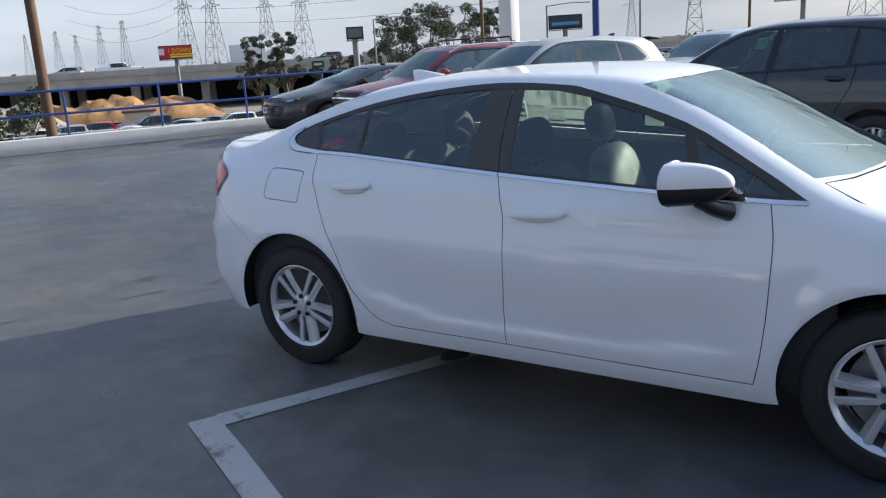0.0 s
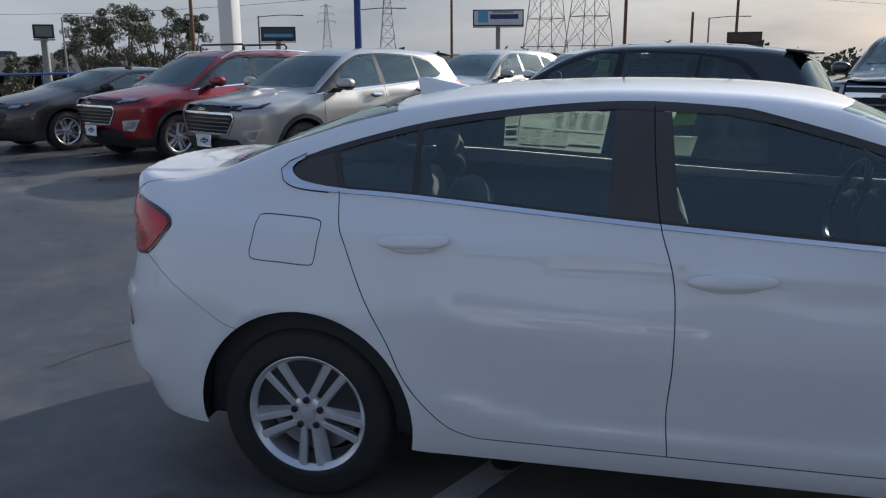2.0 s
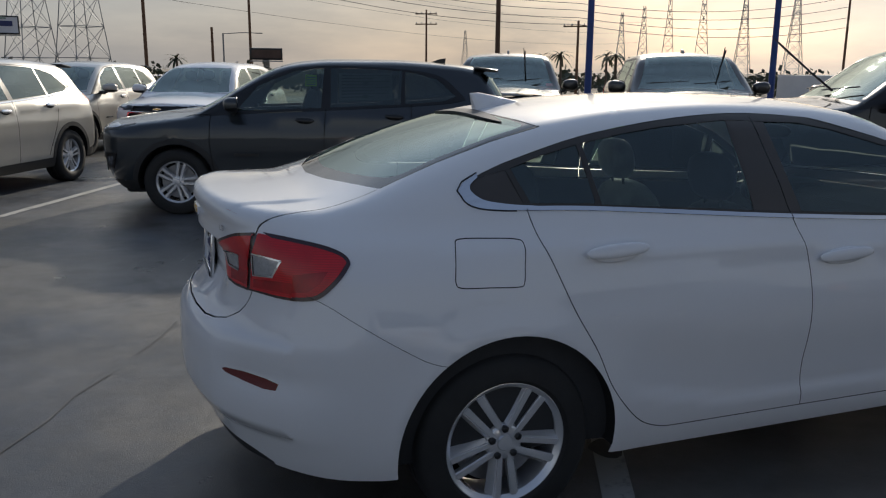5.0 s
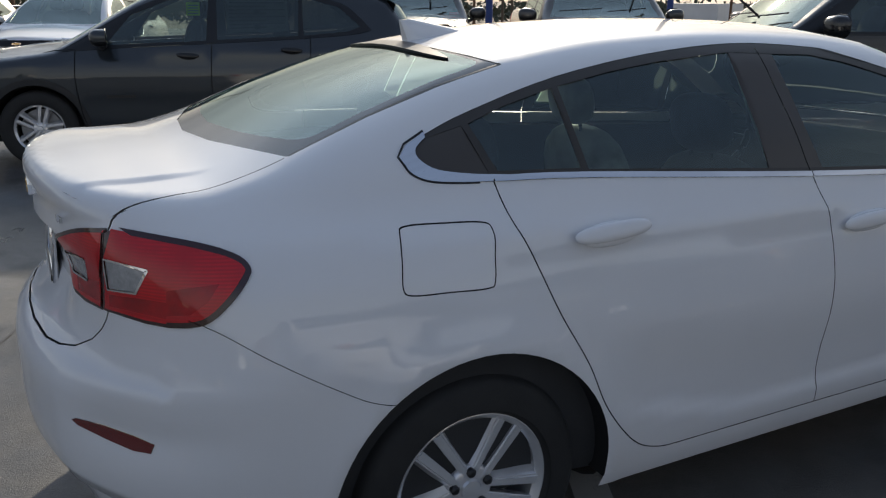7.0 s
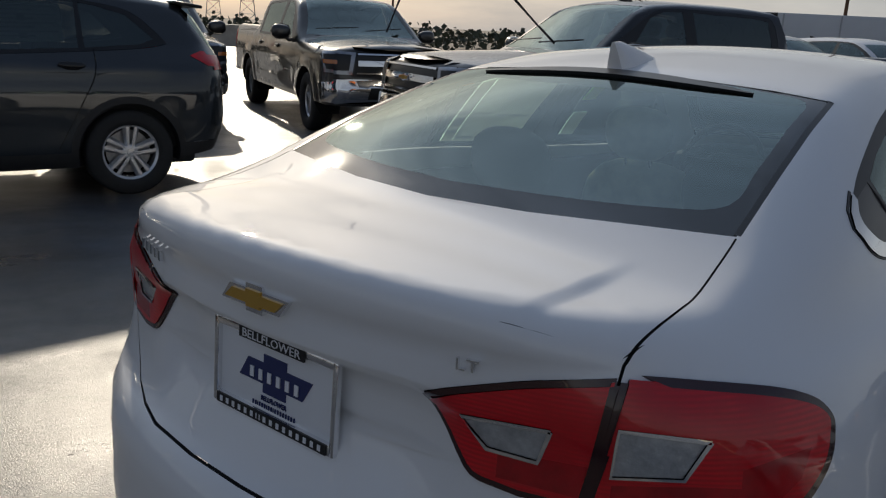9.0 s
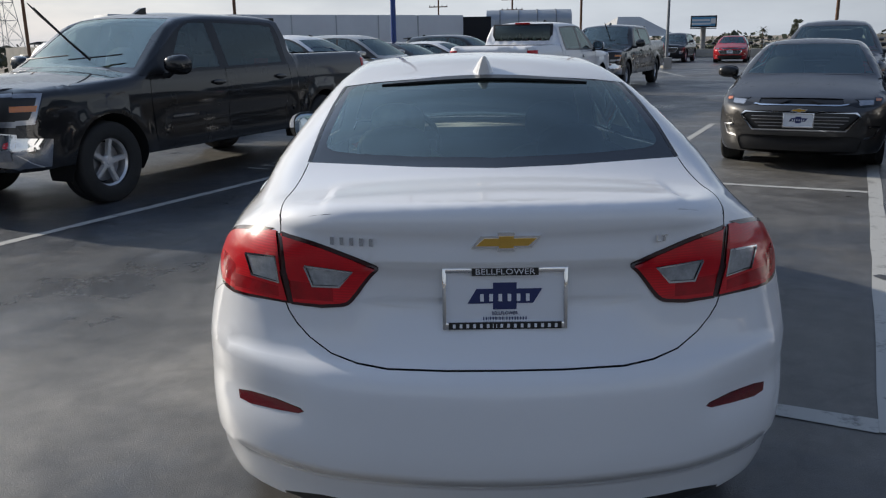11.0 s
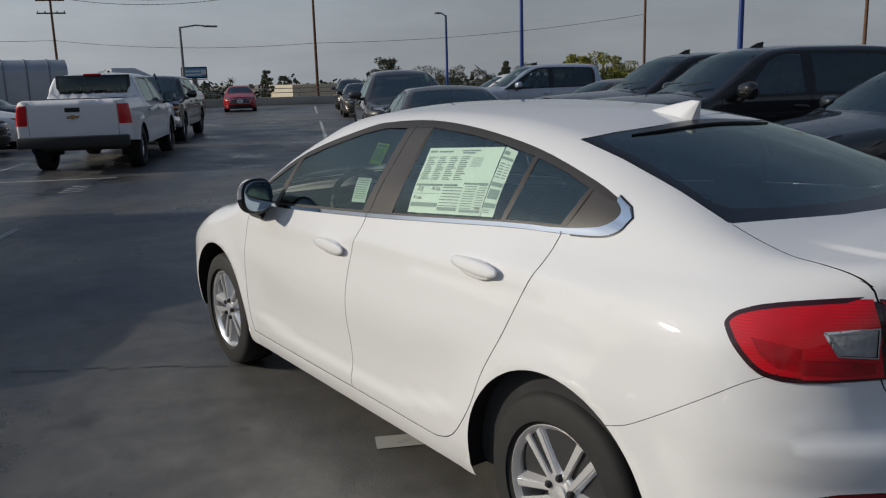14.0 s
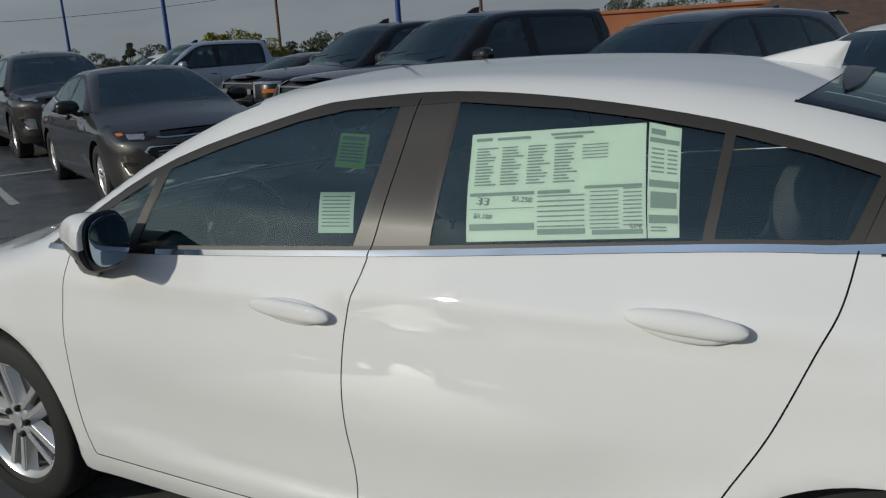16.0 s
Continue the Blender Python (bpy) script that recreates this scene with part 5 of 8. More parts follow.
def parked_wipers(S, x0, x1, spans):
    """Wiper arms lying along the foot of the windscreen."""
    def build(bm):
        for y0, y1 in spans:
            pts = []
            for k in range(7):
                x, y = x0 + (x1 - x0) * k / 6, y0 + (y1 - y0) * k / 6
                bow = .18 * y * y
                pts.append((x - bow, y, float(S.top(np.array(x - bow))) - float(S.crown(np.array(x - bow))) * y * y + .012))
            add_tube(bm, pts, .008, 6)
    return build


def suv_spec():
    top = curve((2.4, .90), (2.25, .955), (1.9, 1.02), (1.5, 1.075), (1.2, 1.12), (1.0, 1.215), (.6, 1.445), (.35, 1.565), (.1, 1.625), (-.3, 1.652), (-.9, 1.650), (-1.5, 1.618), (-1.9, 1.578), (-2.2, 1.55))
    crown = curve((-2.3, .10), (-1, .12), (.3, .14), (1.2, .12), (2.3, .14))
    inset = curve((.2, .10), (.3, .04), (.45, .012), (.6, 0), (.8, .0), (.95, .022), (1.05, .05), (1.14, .09), (1.3, .165), (1.5, .275), (1.65, .36))
    width = curve((-2.5, .80), (-2.0, .885), (-1.4, .918), (0, .915), (1.4, .918), (1.9, .90), (2.3, .84))
    taper = curve((-2.4, .09), (-1.6, .04), (-.8, .01), (-.2, 0), (.6, 0), (1.2, .02), (2.2, .04))
    tail = curve((.25, -2.20), (.4, -2.28), (.6, -2.34), (.9, -2.335), (1.1, -2.30), (1.2, -2.25), (1.5, -2.06), (1.65, -1.95))
    nose = curve((.25, 2.12), (.4, 2.24), (.55, 2.29), (.8, 2.31), (.95, 2.27), (1.1, 2.18))
    rel = lambda x, z: .012 * np.maximum(0, 1 - np.abs(z - (1.0 - .03 * x)) / .06) - .012 * np.exp(-((z - .55) / .08) ** 2) * step(-1.1, -.8, x) * (1 - step(.8, 1.1, x))
    S = Shape(width, inset, top, crown, tail, nose, (.26, .34), taper, (.22, .26, .09), rel)
    S.waist = (1.05, 1.25)
    low = lambda x: float(np.interp(x, [-2.3, -1.8, -1.0, 1.0, 1.8, 2.3], [.36, .30, .24, .24, .26, .27]))
    edge = lambda x: float(np.interp(x, [-2.2, -1.9, -1.5, -.4, .3, .6, .9, 1.15, 1.4, 2.2], [.62, .62, .63, .61, .62, .66, .74, .82, .82, .76]))
    belt = [(1.10, 1.055), (.6, 1.085), (-.3, 1.125), (-1.1, 1.165), (-1.55, 1.20), (-1.72, 1.235)]
    over = [(-1.72, 1.235), (-1.62, 1.34), (-1.45, 1.47), (-1.1, 1.535), (-.5, 1.57), (-.1, 1.565), (.15, 1.535), (.5, 1.40), (.9, 1.17), (1.10, 1.055)]
    return dict(shape=S, low=low, edge=edge, tail_at=(-1.85, .52), nose_at=(1.95, .44), belt=belt, over=over, axles=(-1.3625, 1.3625), wheel_r=.352, rim=.228, arch=.405, track=.865, tyre_w=.225, style="twin",
                panes=[[(.72, 1.10), (-.17, 1.135), (-.20, 1.545), (0, 1.54), (.12, 1.515), (.5, 1.36)], [(-.27, 1.14), (-1.02, 1.175), (-1.04, 1.525), (-.5, 1.55), (-.27, 1.55)], [(-1.07, 1.178), (-1.50, 1.212), (-1.62, 1.26), (-1.42, 1.44), (-1.2, 1.50), (-1.07, 1.52)]],
                dark_from=1, handle_mat=CHROME,
                seams=[[(.98, 1.06), (1.0, .8), (.97, .5), (.93, .36)], [(-.22, 1.12), (-.20, .8), (-.20, .36)], [(-1.13, 1.17), (-1.12, .98), (-1.02, .78), (-.9, .55), (-.82, .40)], [(1.0, 1.06), (1.5, 1.03), (2.0, .96)]],
                side=[("fog_lamp", [(2.03, .615), (2.12, .600), (2.12, .520), (2.06, .515)], .004), ("fog_trim", [(1.98, .650), (2.2, .628), (2.2, .485), (2.04, .480)], .006),
                      ("head_lamp", [(1.72, .998), (1.84, .958), (2.0, .915), (2.4, .880), (2.4, .955), (2.05, .972), (1.86, .992)], .003), ("lamp_dark", [(1.66, 1.006), (1.80, .955), (1.98, .895), (2.4, .862), (2.4, .97), (2.05, .988), (1.85, 1.004)], .002), ("tail_lamp", [(-1.90, 1.13), (-2.05, 1.05), (-2.5, 1.02), (-2.5, 1.16), (-2.0, 1.165)], .005)],
                cladding=[(-2.6, .42), (-1.9, .42), (-1.7, .40), (-.85, .36), (.85, .36), (1.7, .40), (1.9, .36), (2.6, .36), (2.6, .1), (-2.6, .1)],
                top=[("windscreen", [(.42, 0), (.39, -.3), (.32, -.55), (.62, -.62), (.9, -.69), (1.03, -.735), (1.12, -.5), (1.17, 0)], -.003), ("black_panel", [(-1.99, 0), (-1.99, -.05), (-1.97, -.05), (-1.97, 0)], 0), ("gap", band([(1.22, 0), (1.18, -.4), (1.06, -.78), (1.5, -.80), (1.9, -.78)], .010), -.006)],
                nose=[("head_lamp", [(.56, .890), (.66, .886), (1.1, .885), (1.1, .935), (.80, .930), (.58, .915)], .003), ("lamp_dark", [(.46, .868), (.60, .862), (1.1, .860), (1.1, .950), (.80, .945), (.48, .932)], .002),
                      ("bright", [(0, .836), (.52, .842), (.525, .822), (0, .815)], .010), ("grille", [(0, .935), (.46, .928), (.49, .845), (0, .838)], -.014)]
                     + [("bars", [(0, z), (.50 - .35 * (.80 - z), z), (.50 - .35 * (.80 - z), z - .012), (0, z - .012)], .002) for z in (.775, .725, .675, .625)]
                     + [("grille", [(0, .812), (.515, .816), (.53, .76), (.42, .585), (0, .578)], -.02), ("bright", [(0, .824), (.532, .828), (.546, .757), (.432, .566), (0, .559)], .010),
                      ("lower", [(0, .50), (.56, .50), (.60, .42), (1.1, .38), (1.1, .1), (0, .1)], -.006)],
                tail=[("rear_glass", [(0, 1.53), (.52, 1.51), (.60, 1.22), (.56, 1.16), (0, 1.15)], -.002), ("tail_clear", [(.50, 1.085), (.60, 1.085), (.60, 1.05), (.50, 1.05)], .007), ("tail_lamp", [(.42, 1.10), (.60, 1.13), (1.1, 1.16), (1.1, 1.02), (.60, 1.01), (.46, 1.03)], .005),
                      ("lower", [(0, .52), (.7, .52), (1.1, .46), (1.1, .1), (0, .1)], 0)],
                handles=[(-.10, .10, 1.0), (-1.05, -.85, 1.04)], mirror=(.72, -1.02, 1.17), mirror_size=(.10, .13, .085), cabin=(-1.9, 1.15, .35, 1.04, .76), seats=(.0, -.85),
                badge=(.885, .13), plate=.475, side_badge=(.62, .64, .26, 7),
                extras=[("roof_aerial", TRIM, lambda bm: add_prism(bm, [(.10, 0), (-.10, 0), (-.11, .06), (-.04, .05)], pose(-1.45, -.015, 1.612), .03)),
                        ("rear_spoiler", TRIM, lambda bm: add_box(bm, pose(-1.97, 0, 1.535, 0, -7, 0), .26, 1.10, .028, .012))])


def sedan_spec(long=0.0, lowered=0.0):
    """A mid-size sedan; long: extra length, lowered: how much lower its roof is."""
    k = lowered
    top = curve((2.5, .72), (2.3, .80), (1.9, .90), (1.45, .985), (1.2, 1.045), (1.0, 1.13), (.6, 1.315 - k), (.3, 1.41 - k), (0, 1.445 - k), (-.5, 1.445 - k), (-1.0, 1.40 - k), (-1.3, 1.335 - k), (-1.7, 1.20 - k / 2), (-1.95, 1.13), (-2.3, 1.10), (-2.5, 1.09))
    crown = curve((-2.4, .10), (-1.3, .15), (-.3, .13), (.6, .15), (1.6, .11), (2.4, .14))
    inset = curve((.15, .10), (.24, .04), (.36, .012), (.5, 0), (.7, .004), (.82, .02), (.92, .05), (1.0, .085), (1.07, .12), (1.3, .26), (1.45, .36))
    width = curve((-2.6, .78), (-2.2, .86), (-1.6, .915), (0, .915), (1.5, .915), (2.0, .89), (2.5, .80))
    taper = curve((-2.4, .09), (-1.5, .04), (-.8, .01), (-.2, 0), (.6, 0), (1.2, .03), (2.2, .07))
    tail = curve((.2, -2.30), (.4, -2.42), (.6, -2.47), (.85, -2.42), (1.0, -2.42), (1.08, -2.45), (1.2, -2.46))
    nose = curve((.15, 2.30), (.3, 2.40), (.5, 2.44), (.65, 2.43), (.8, 2.34), (1.0, 2.2))
    rel = lambda x, z: .012 * np.maximum(0, 1 - np.abs(z - (.88 - .03 * x)) / .06) - .014 * np.exp(-((z - .45) / .08) ** 2) * step(-1.1, -.8, x) * (1 - step(.8, 1.1, x))
    S = Shape(width, inset, top, crown, tail, nose, (.34, .36), taper, (.24, .30, .09), rel)
    low = lambda x: float(np.interp(x, [-2.4, -1.8, -1.0, 1.0, 1.8, 2.4], [.30, .26, .20, .20, .20, .20]))
    edge = lambda x: float(np.interp(x, [-2.3, -1.9, -1.6, -1.2, -.4, .3, .6, .9, 1.15, 1.4, 2.2], [.72, .70, .62, .58, .56, .58, .63, .72, .80, .82, .76]))
    belt = [(1.10, .965), (.5, .985), (-.4, 1.02), (-1.1, 1.06), (-1.5, 1.10)]
    over = [(-1.5, 1.10), (-1.30, 1.21 - k), (-1.0, 1.305 - k), (-.55, 1.365 - k), (-.2, 1.375 - k), (.1, 1.35 - k), (.5, 1.22 - k), (.9, 1.06 - k * .6), (1.10, .965)]
    g = [("head_lamp", [(.58, .762), (.68, .770), (.70, .738), (.60, .734)], .004), ("lamp_dark", [(.47, .752), (.60, .778), (1.1, .80), (1.1, .725), (.75, .712), (.56, .722)], .002),
         ("bright", [(0, .738), (.40, .744), (.58, .768), (.58, .756), (.40, .730), (0, .722)], .008), ("grille", [(0, .768), (.42, .772), (.44, .746), (0, .739)], -.008),
         ("bars", [(0, .62), (.5, .62), (.5, .611), (0, .611)], 0), ("bars", [(0, .585), (.5, .585), (.5, .576), (0, .576)], 0), ("bars", [(0, .55), (.46, .55), (.46, .541), (0, .541)], 0), ("bars", [(0, .515), (.42, .515), (.42, .506), (0, .506)], 0),
         ("grille", [(0, .66), (.56, .655), (.60, .62), (.47, .475), (0, .47)], -.015), ("bright", [(0, .672), (.578, .668), (.622, .62), (.482, .460), (0, .456)], .008),
         ("lower", [(0, .40), (.6, .40), (.68, .33), (.6, .22), (0, .22)], -.01)]
    return dict(shape=S, low=low, edge=edge, tail_at=(-2.1, .5), nose_at=(2.06, .45), belt=belt, over=over, axles=(-1.415, 1.415), wheel_r=.335, rim=.225, arch=.382, track=.865, style="twin",
                panes=[[(.68, .995), (-.13, 1.03), (-.16, 1.345 - k), (.1, 1.32 - k), (.48, 1.19 - k)], [(-.22, 1.032), (-.95, 1.07), (-.97, 1.285 - k), (-.55, 1.34 - k), (-.22, 1.35 - k)], [(-1.0, 1.074), (-1.38, 1.105), (-1.27, 1.19 - k), (-1.01, 1.275 - k)]],
                seams=[[(1.0, .98), (1.0, .7), (.96, .4), (.93, .30)], [(-.18, 1.02), (-.16, .7), (-.17, .30)], [(-1.18, 1.07), (-1.12, .85), (-1.0, .6), (-.85, .38), (-.72, .30)], [(1.0, .99), (1.6, .93), (2.0, .86)]],
                side=[("amber", [(1.95, .800), (2.02, .772), (2.06, .782), (2.0, .806)], .005), ("head_lamp", [(2.06, .790), (2.14, .742), (2.6, .725), (2.6, .775)], .004), ("lamp_dark", [(1.90, .812), (2.08, .730), (2.6, .695), (2.6, .795), (2.2, .815)], .003), ("fog_trim", band([(2.24, .505), (2.12, .505), (2.16, .40), (2.25, .385)], .024), .006), ("tail_lamp", [(-2.02, 1.0), (-2.15, .93), (-2.7, .92), (-2.7, 1.04), (-2.15, 1.04)], .005)],
                top=[("windscreen", [(.42, 0), (.39, -.3), (.31, -.52), (.6, -.59), (.88, -.66), (1.05, -.715), (1.14, -.5), (1.2, 0)], -.003), ("rear_glass", [(-1.2, 0), (-1.18, -.3), (-1.13, -.51), (-1.45, -.54), (-1.74, -.57), (-1.84, -.3), (-1.88, 0)], -.003),
                     ("gap", band([(1.25, 0), (1.2, -.4), (1.06, -.76), (1.5, -.80), (2.0, -.76)], .010), -.006)],
                nose=g, tail=[("tail_lamp", [(.42, .99), (.6, 1.04), (1.1, 1.04), (1.1, .92), (.6, .91), (.45, .94)], .005), ("lower", [(0, .36), (1.1, .36), (1.1, .1), (0, .1)], -.004)],
                handles=[(-.08, .12, .90), (-1.02, -.82, .95)], mirror=(.70, -.99, 1.04), mirror_size=(.09, .125, .078), mirror_cap=TRIM, cabin=(-1.6, 1.2, .3, .93, .74), seats=(.0, -.85), badge=(.69, .16), plate=.585, rear_badge=(1.0, .16),
                extras=[])


def pickup_spec(chrome_bumper=True):
    """A full-size crew-cab pickup."""
    top = curve((3.0, 1.12), (2.75, 1.19), (2.3, 1.235), (1.7, 1.265), (1.42, 1.29), (1.25, 1.38), (.95, 1.60), (.70, 1.775), (.45, 1.84), (0, 1.865), (-.6, 1.862), (-1.05, 1.84), (-1.17, 1.80), (-1.24, 1.40), (-1.30, 1.355), (-2.0, 1.355), (-3.1, 1.355))
    crown = curve((-3.1, .0), (-1.35, .0), (-1.0, .10), (.4, .10), (1.4, .10), (2.8, .12))
    inset = curve((.3, .08), (.42, .02), (.55, .0), (.9, .0), (1.1, .012), (1.22, .03), (1.28, .055), (1.5, .135), (1.75, .235), (1.88, .30))
    width = curve((-3.2, .985), (-2.8, 1.0), (-1, 1.0), (1.2, 1.0), (2.2, 1.005), (2.7, .985), (3.0, .93))
    tail = curve((.3, -2.98), (.6, -2.99), (1.4, -2.985))
    nose = curve((.3, 2.66), (.45, 2.82), (.6, 2.88), (.72, 2.86), (.95, 2.84), (1.12, 2.80), (1.3, 2.62))
    rel = lambda x, z: .014 * (step(.62, .50, np.hypot(x - 1.83, z - .39)) + step(.62, .50, np.hypot(x + 1.83, z - .39))) - .012 * np.exp(-((z - .70) / .10) ** 2) * step(-1.2, -1.0, x) * (1 - step(1.0, 1.2, x))
    S = Shape(width, inset, top, crown, tail, nose, (.02, .14), None, (.06, .20, .06), rel)
    low = lambda x: float(np.interp(x, [-3.0, -2.4, -1.2, 1.2, 2.4, 2.9], [.60, .56, .42, .42, .44, .40]))
    edge = lambda x: float(np.interp(x, [-3, -1.35, -1.15, -.4, .4, .7, 1.0, 1.3, 1.5, 2.8], [.97, .97, .80, .74, .74, .76, .82, .90, .93, .88]))
    belt = [(1.36, 1.215), (.6, 1.225), (-.3, 1.235), (-1.06, 1.245)]
    over = [(-1.06, 1.245), (-1.075, 1.45), (-1.04, 1.70), (-.8, 1.745), (0, 1.765), (.40, 1.755), (.62, 1.68), (.95, 1.47), (1.36, 1.215)]
    bm_ = CHROME if chrome_bumper else BLACK
    return dict(shape=S, low=low, edge=edge, tail_at=(-2.75, .72), nose_at=(2.52, .66), belt=belt, over=over, axles=(-1.83, 1.83), wheel_r=.40, rim=.238, arch=.475, track=.93, tyre_w=.27, style="five" if chrome_bumper else "six", face=ALLOY if chrome_bumper else TRIM, h=.10,
                belt_mat=TRIM, handle_mat=None, bar_mat=CHROME if chrome_bumper else ALLOY_DARK,
                panes=[[(.96, 1.245), (.18, 1.25), (.18, 1.735), (.42, 1.73), (.6, 1.655)], [(.04, 1.25), (-.98, 1.265), (-.98, 1.69), (-.8, 1.715), (.04, 1.735)]], dark_from=1,
                seams=[[(1.25, 1.22), (1.28, .9), (1.25, .52)], [(.11, 1.24), (.12, .9), (.12, .5)], [(-1.08, 1.24), (-1.10, .95), (-.98, .75), (-.94, .5)], [(-1.25, 1.35), (-1.25, .55)]],
                side=[("amber", [(2.58, 1.0), (2.74, 1.0), (3.1, 1.0), (3.1, .95), (2.60, .95)], .006), ("lamp_dark", [(2.57, 1.065), (2.66, .88), (3.2, .87), (3.2, 1.085)], .007), ("head_lamp", [(2.50, 1.10), (2.62, .84), (3.2, .82), (3.2, 1.12)], .004), ("bumper", [(2.48, .70), (3.2, .78), (3.2, .46), (2.52, .46)], .015), ("tail_lamp", [(-2.86, 1.26), (-2.90, .90), (-3.3, .90), (-3.3, 1.26)], .006)],
                top=[("windscreen", [(.66, 0), (.64, -.3), (.58, -.64), (.9, -.70), (1.15, -.77), (1.3, -.83), (1.37, -.5), (1.40, 0)], -.003), ("bed", [(-1.36, 0), (-1.36, -.82), (-2.88, -.82), (-2.88, 0)], -.42), ("gap", band([(1.46, 0), (1.44, -.5), (1.38, -.9), (1.8, -.92), (2.4, -.90)], .012), -.008)],
                nose=[("amber", [(.84, 1.0), (1.1, 1.0), (1.1, .95), (.84, .95)], .006), ("lamp_dark", [(.66, 1.07), (1.1, 1.085), (1.1, .87), (.70, .87)], .007), ("head_lamp", [(.60, 1.10), (1.1, 1.12), (1.1, .82), (.66, .82)], .004), ("bars", [(0, 1.00), (.58, 1.0), (.58, .93), (0, .93)], .012), ("bars", [(0, 1.09), (.58, 1.09), (.58, 1.07), (0, 1.07)], .006), ("bars", [(0, .85), (.60, .85), (.60, .83), (0, .83)], .006),
                      ("grille", [(0, 1.12), (.60, 1.12), (.64, .80), (0, .80)], -.02), ("fog_lamp", [(.70, .62), (.84, .63), (.84, .53), (.70, .53)], .018), ("lower", [(0, .66), (.42, .66), (.46, .52), (0, .52)], -.01), ("bumper", [(0, .76), (1.1, .76), (1.1, .45), (0, .45)], .015)],
                tail=[("tail_lamp", [(.78, 1.26), (1.1, 1.26), (1.1, .90), (.79, .90)], .006), ("gap", [(.770, 1.30), (.778, 1.30), (.778, .66), (.770, .66)], -.006), ("black_panel", [(0, 1.21), (.13, 1.21), (.13, 1.13), (0, 1.13)], .006)],
                bumper_mat=bm_, handles=[(.16, .36, 1.08), (-.98, -.78, 1.09)], mirror=(1.02, -1.13, 1.30), mirror_size=(.10, .14, .11), mirror_cap=None, cabin=(-1.1, 1.3, .5, 1.20, .82), seats=(.3, -.6), badge=(.965, .24), rear_badge=(1.04, .22), rear_plate=.60, side_badge=(.86, .76, .42, 9),
                extras=[("rear_bumper", bm_ if chrome_bumper else TRIM, lambda bm: add_box(bm, pose(-3.07, 0, .50), .20, 1.92, .20, .03)), ("cab_rear_window", GLASS_DARK, lambda bm: add_box(bm, pose(-1.245, 0, 1.44, 0, 8, 0), .012, 1.30, .33, .004)),
                        ("cab_rear_panel", TRIM, lambda bm: add_box(bm, pose(-1.235, 0, 1.40, 0, 8, 0), .012, 1.42, .41, .004)), ("brake_light", LENS_RED, lambda bm: add_box(bm, pose(-1.20, 0, 1.80), .03, .34, .035, .006)),
                        ("roof_aerial", TRIM, lambda bm: add_prism(bm, [(.08, 0), (-.09, 0), (-.10, .07), (-.03, .06)], pose(.35, -.02, 1.845), .04)), ("bed_floor", PLASTIC, lambda bm: add_box(bm, pose(-2.1, 0, .85), 1.6, 1.7, .05)),
                        ("wiper", TRIM, parked_wipers(S, 1.38, 1.31, ((-.70, -.06), (.02, .62))))])


def stretched(sp, k):
    """The same vehicle with a longer wheelbase: everything along x times k."""
    S = sp["shape"]
    f = lambda c: (lambda x, c=c: c(np.asarray(x, float) / k))
    w, t, c, tl, ns, rl = S.width, S.top, S.crown, S.tail, S.nose, S.relief
    S.width, S.top, S.crown = f(w), f(t), f(c)
    S.tail, S.nose = (lambda z: tl(z) * k), (lambda z: ns(z) * k)
    S.relief = lambda x, z: rl(x / k, z)
    low, edge = sp["low"], sp["edge"]
    sp["low"], sp["edge"] = (lambda x: low(x / k)), (lambda x: edge(x / k))
    xz = lambda poly: [(x * k, z) for x, z in poly]
    for key in ("belt", "over"):
        sp[key] = xz(sp[key])
    for key in ("panes", "seams"):
        sp[key] = [xz(q) for q in sp[key]]
    for key in ("side", "top"):
        sp[key] = [(a, xz(q), b) for a, q, b in sp[key]]
    sp["axles"] = tuple(x * k for x in sp["axles"])
    for key in ("tail_at", "nose_at", "mirror"):
        sp[key] = (sp[key][0] * k, *sp[key][1:])
    sp["handles"] = [(a * k, b * k, z) for a, b, z in sp["handles"]]
    sp["cabin"] = (sp["cabin"][0] * k, sp["cabin"][1] * k, *sp["cabin"][2:])
    sp["seats"] = [x * k for x in sp["seats"]]
    def longer(fn):
        def go(bm):
            fn(bm)
            for v in bm.verts:
                v.co.x *= k
        return go
    sp["extras"] = [(a, b, longer(fn)) for a, b, fn in sp["extras"]]
    return sp


def repaint(ob, was, now):
    """Gives a copied thing another paint."""
    for o in ob.children_recursive:
        if o.type == "MESH" and any(m is was for m in o.data.materials):
            key = (o.data.name, now.name)
            if key not in PAINTED:
                me = o.data.copy()
                for i, m in enumerate(me.materials):
                    if m is was:
                        me.materials[i] = now
                PAINTED[key] = me
            o.data = PAINTED[key]


PAINTED = {}
LOT = Matrix.Rotation(radians(-26), 4, "Z")


def lot(u, v, z=0, a=0):
    """A place in the lot's own grid: u along the stall lines, v across, a the heading in degrees from u."""
    return LOT @ pose(u, v, z, 0, 0, a)


def parked(proto, was, now, m, label, group="parked vehicles"):
    ob = copy_thing(proto, m)
    if now is not was:
        repaint(ob, was, now)
    return tagged(ob, label, "", group)


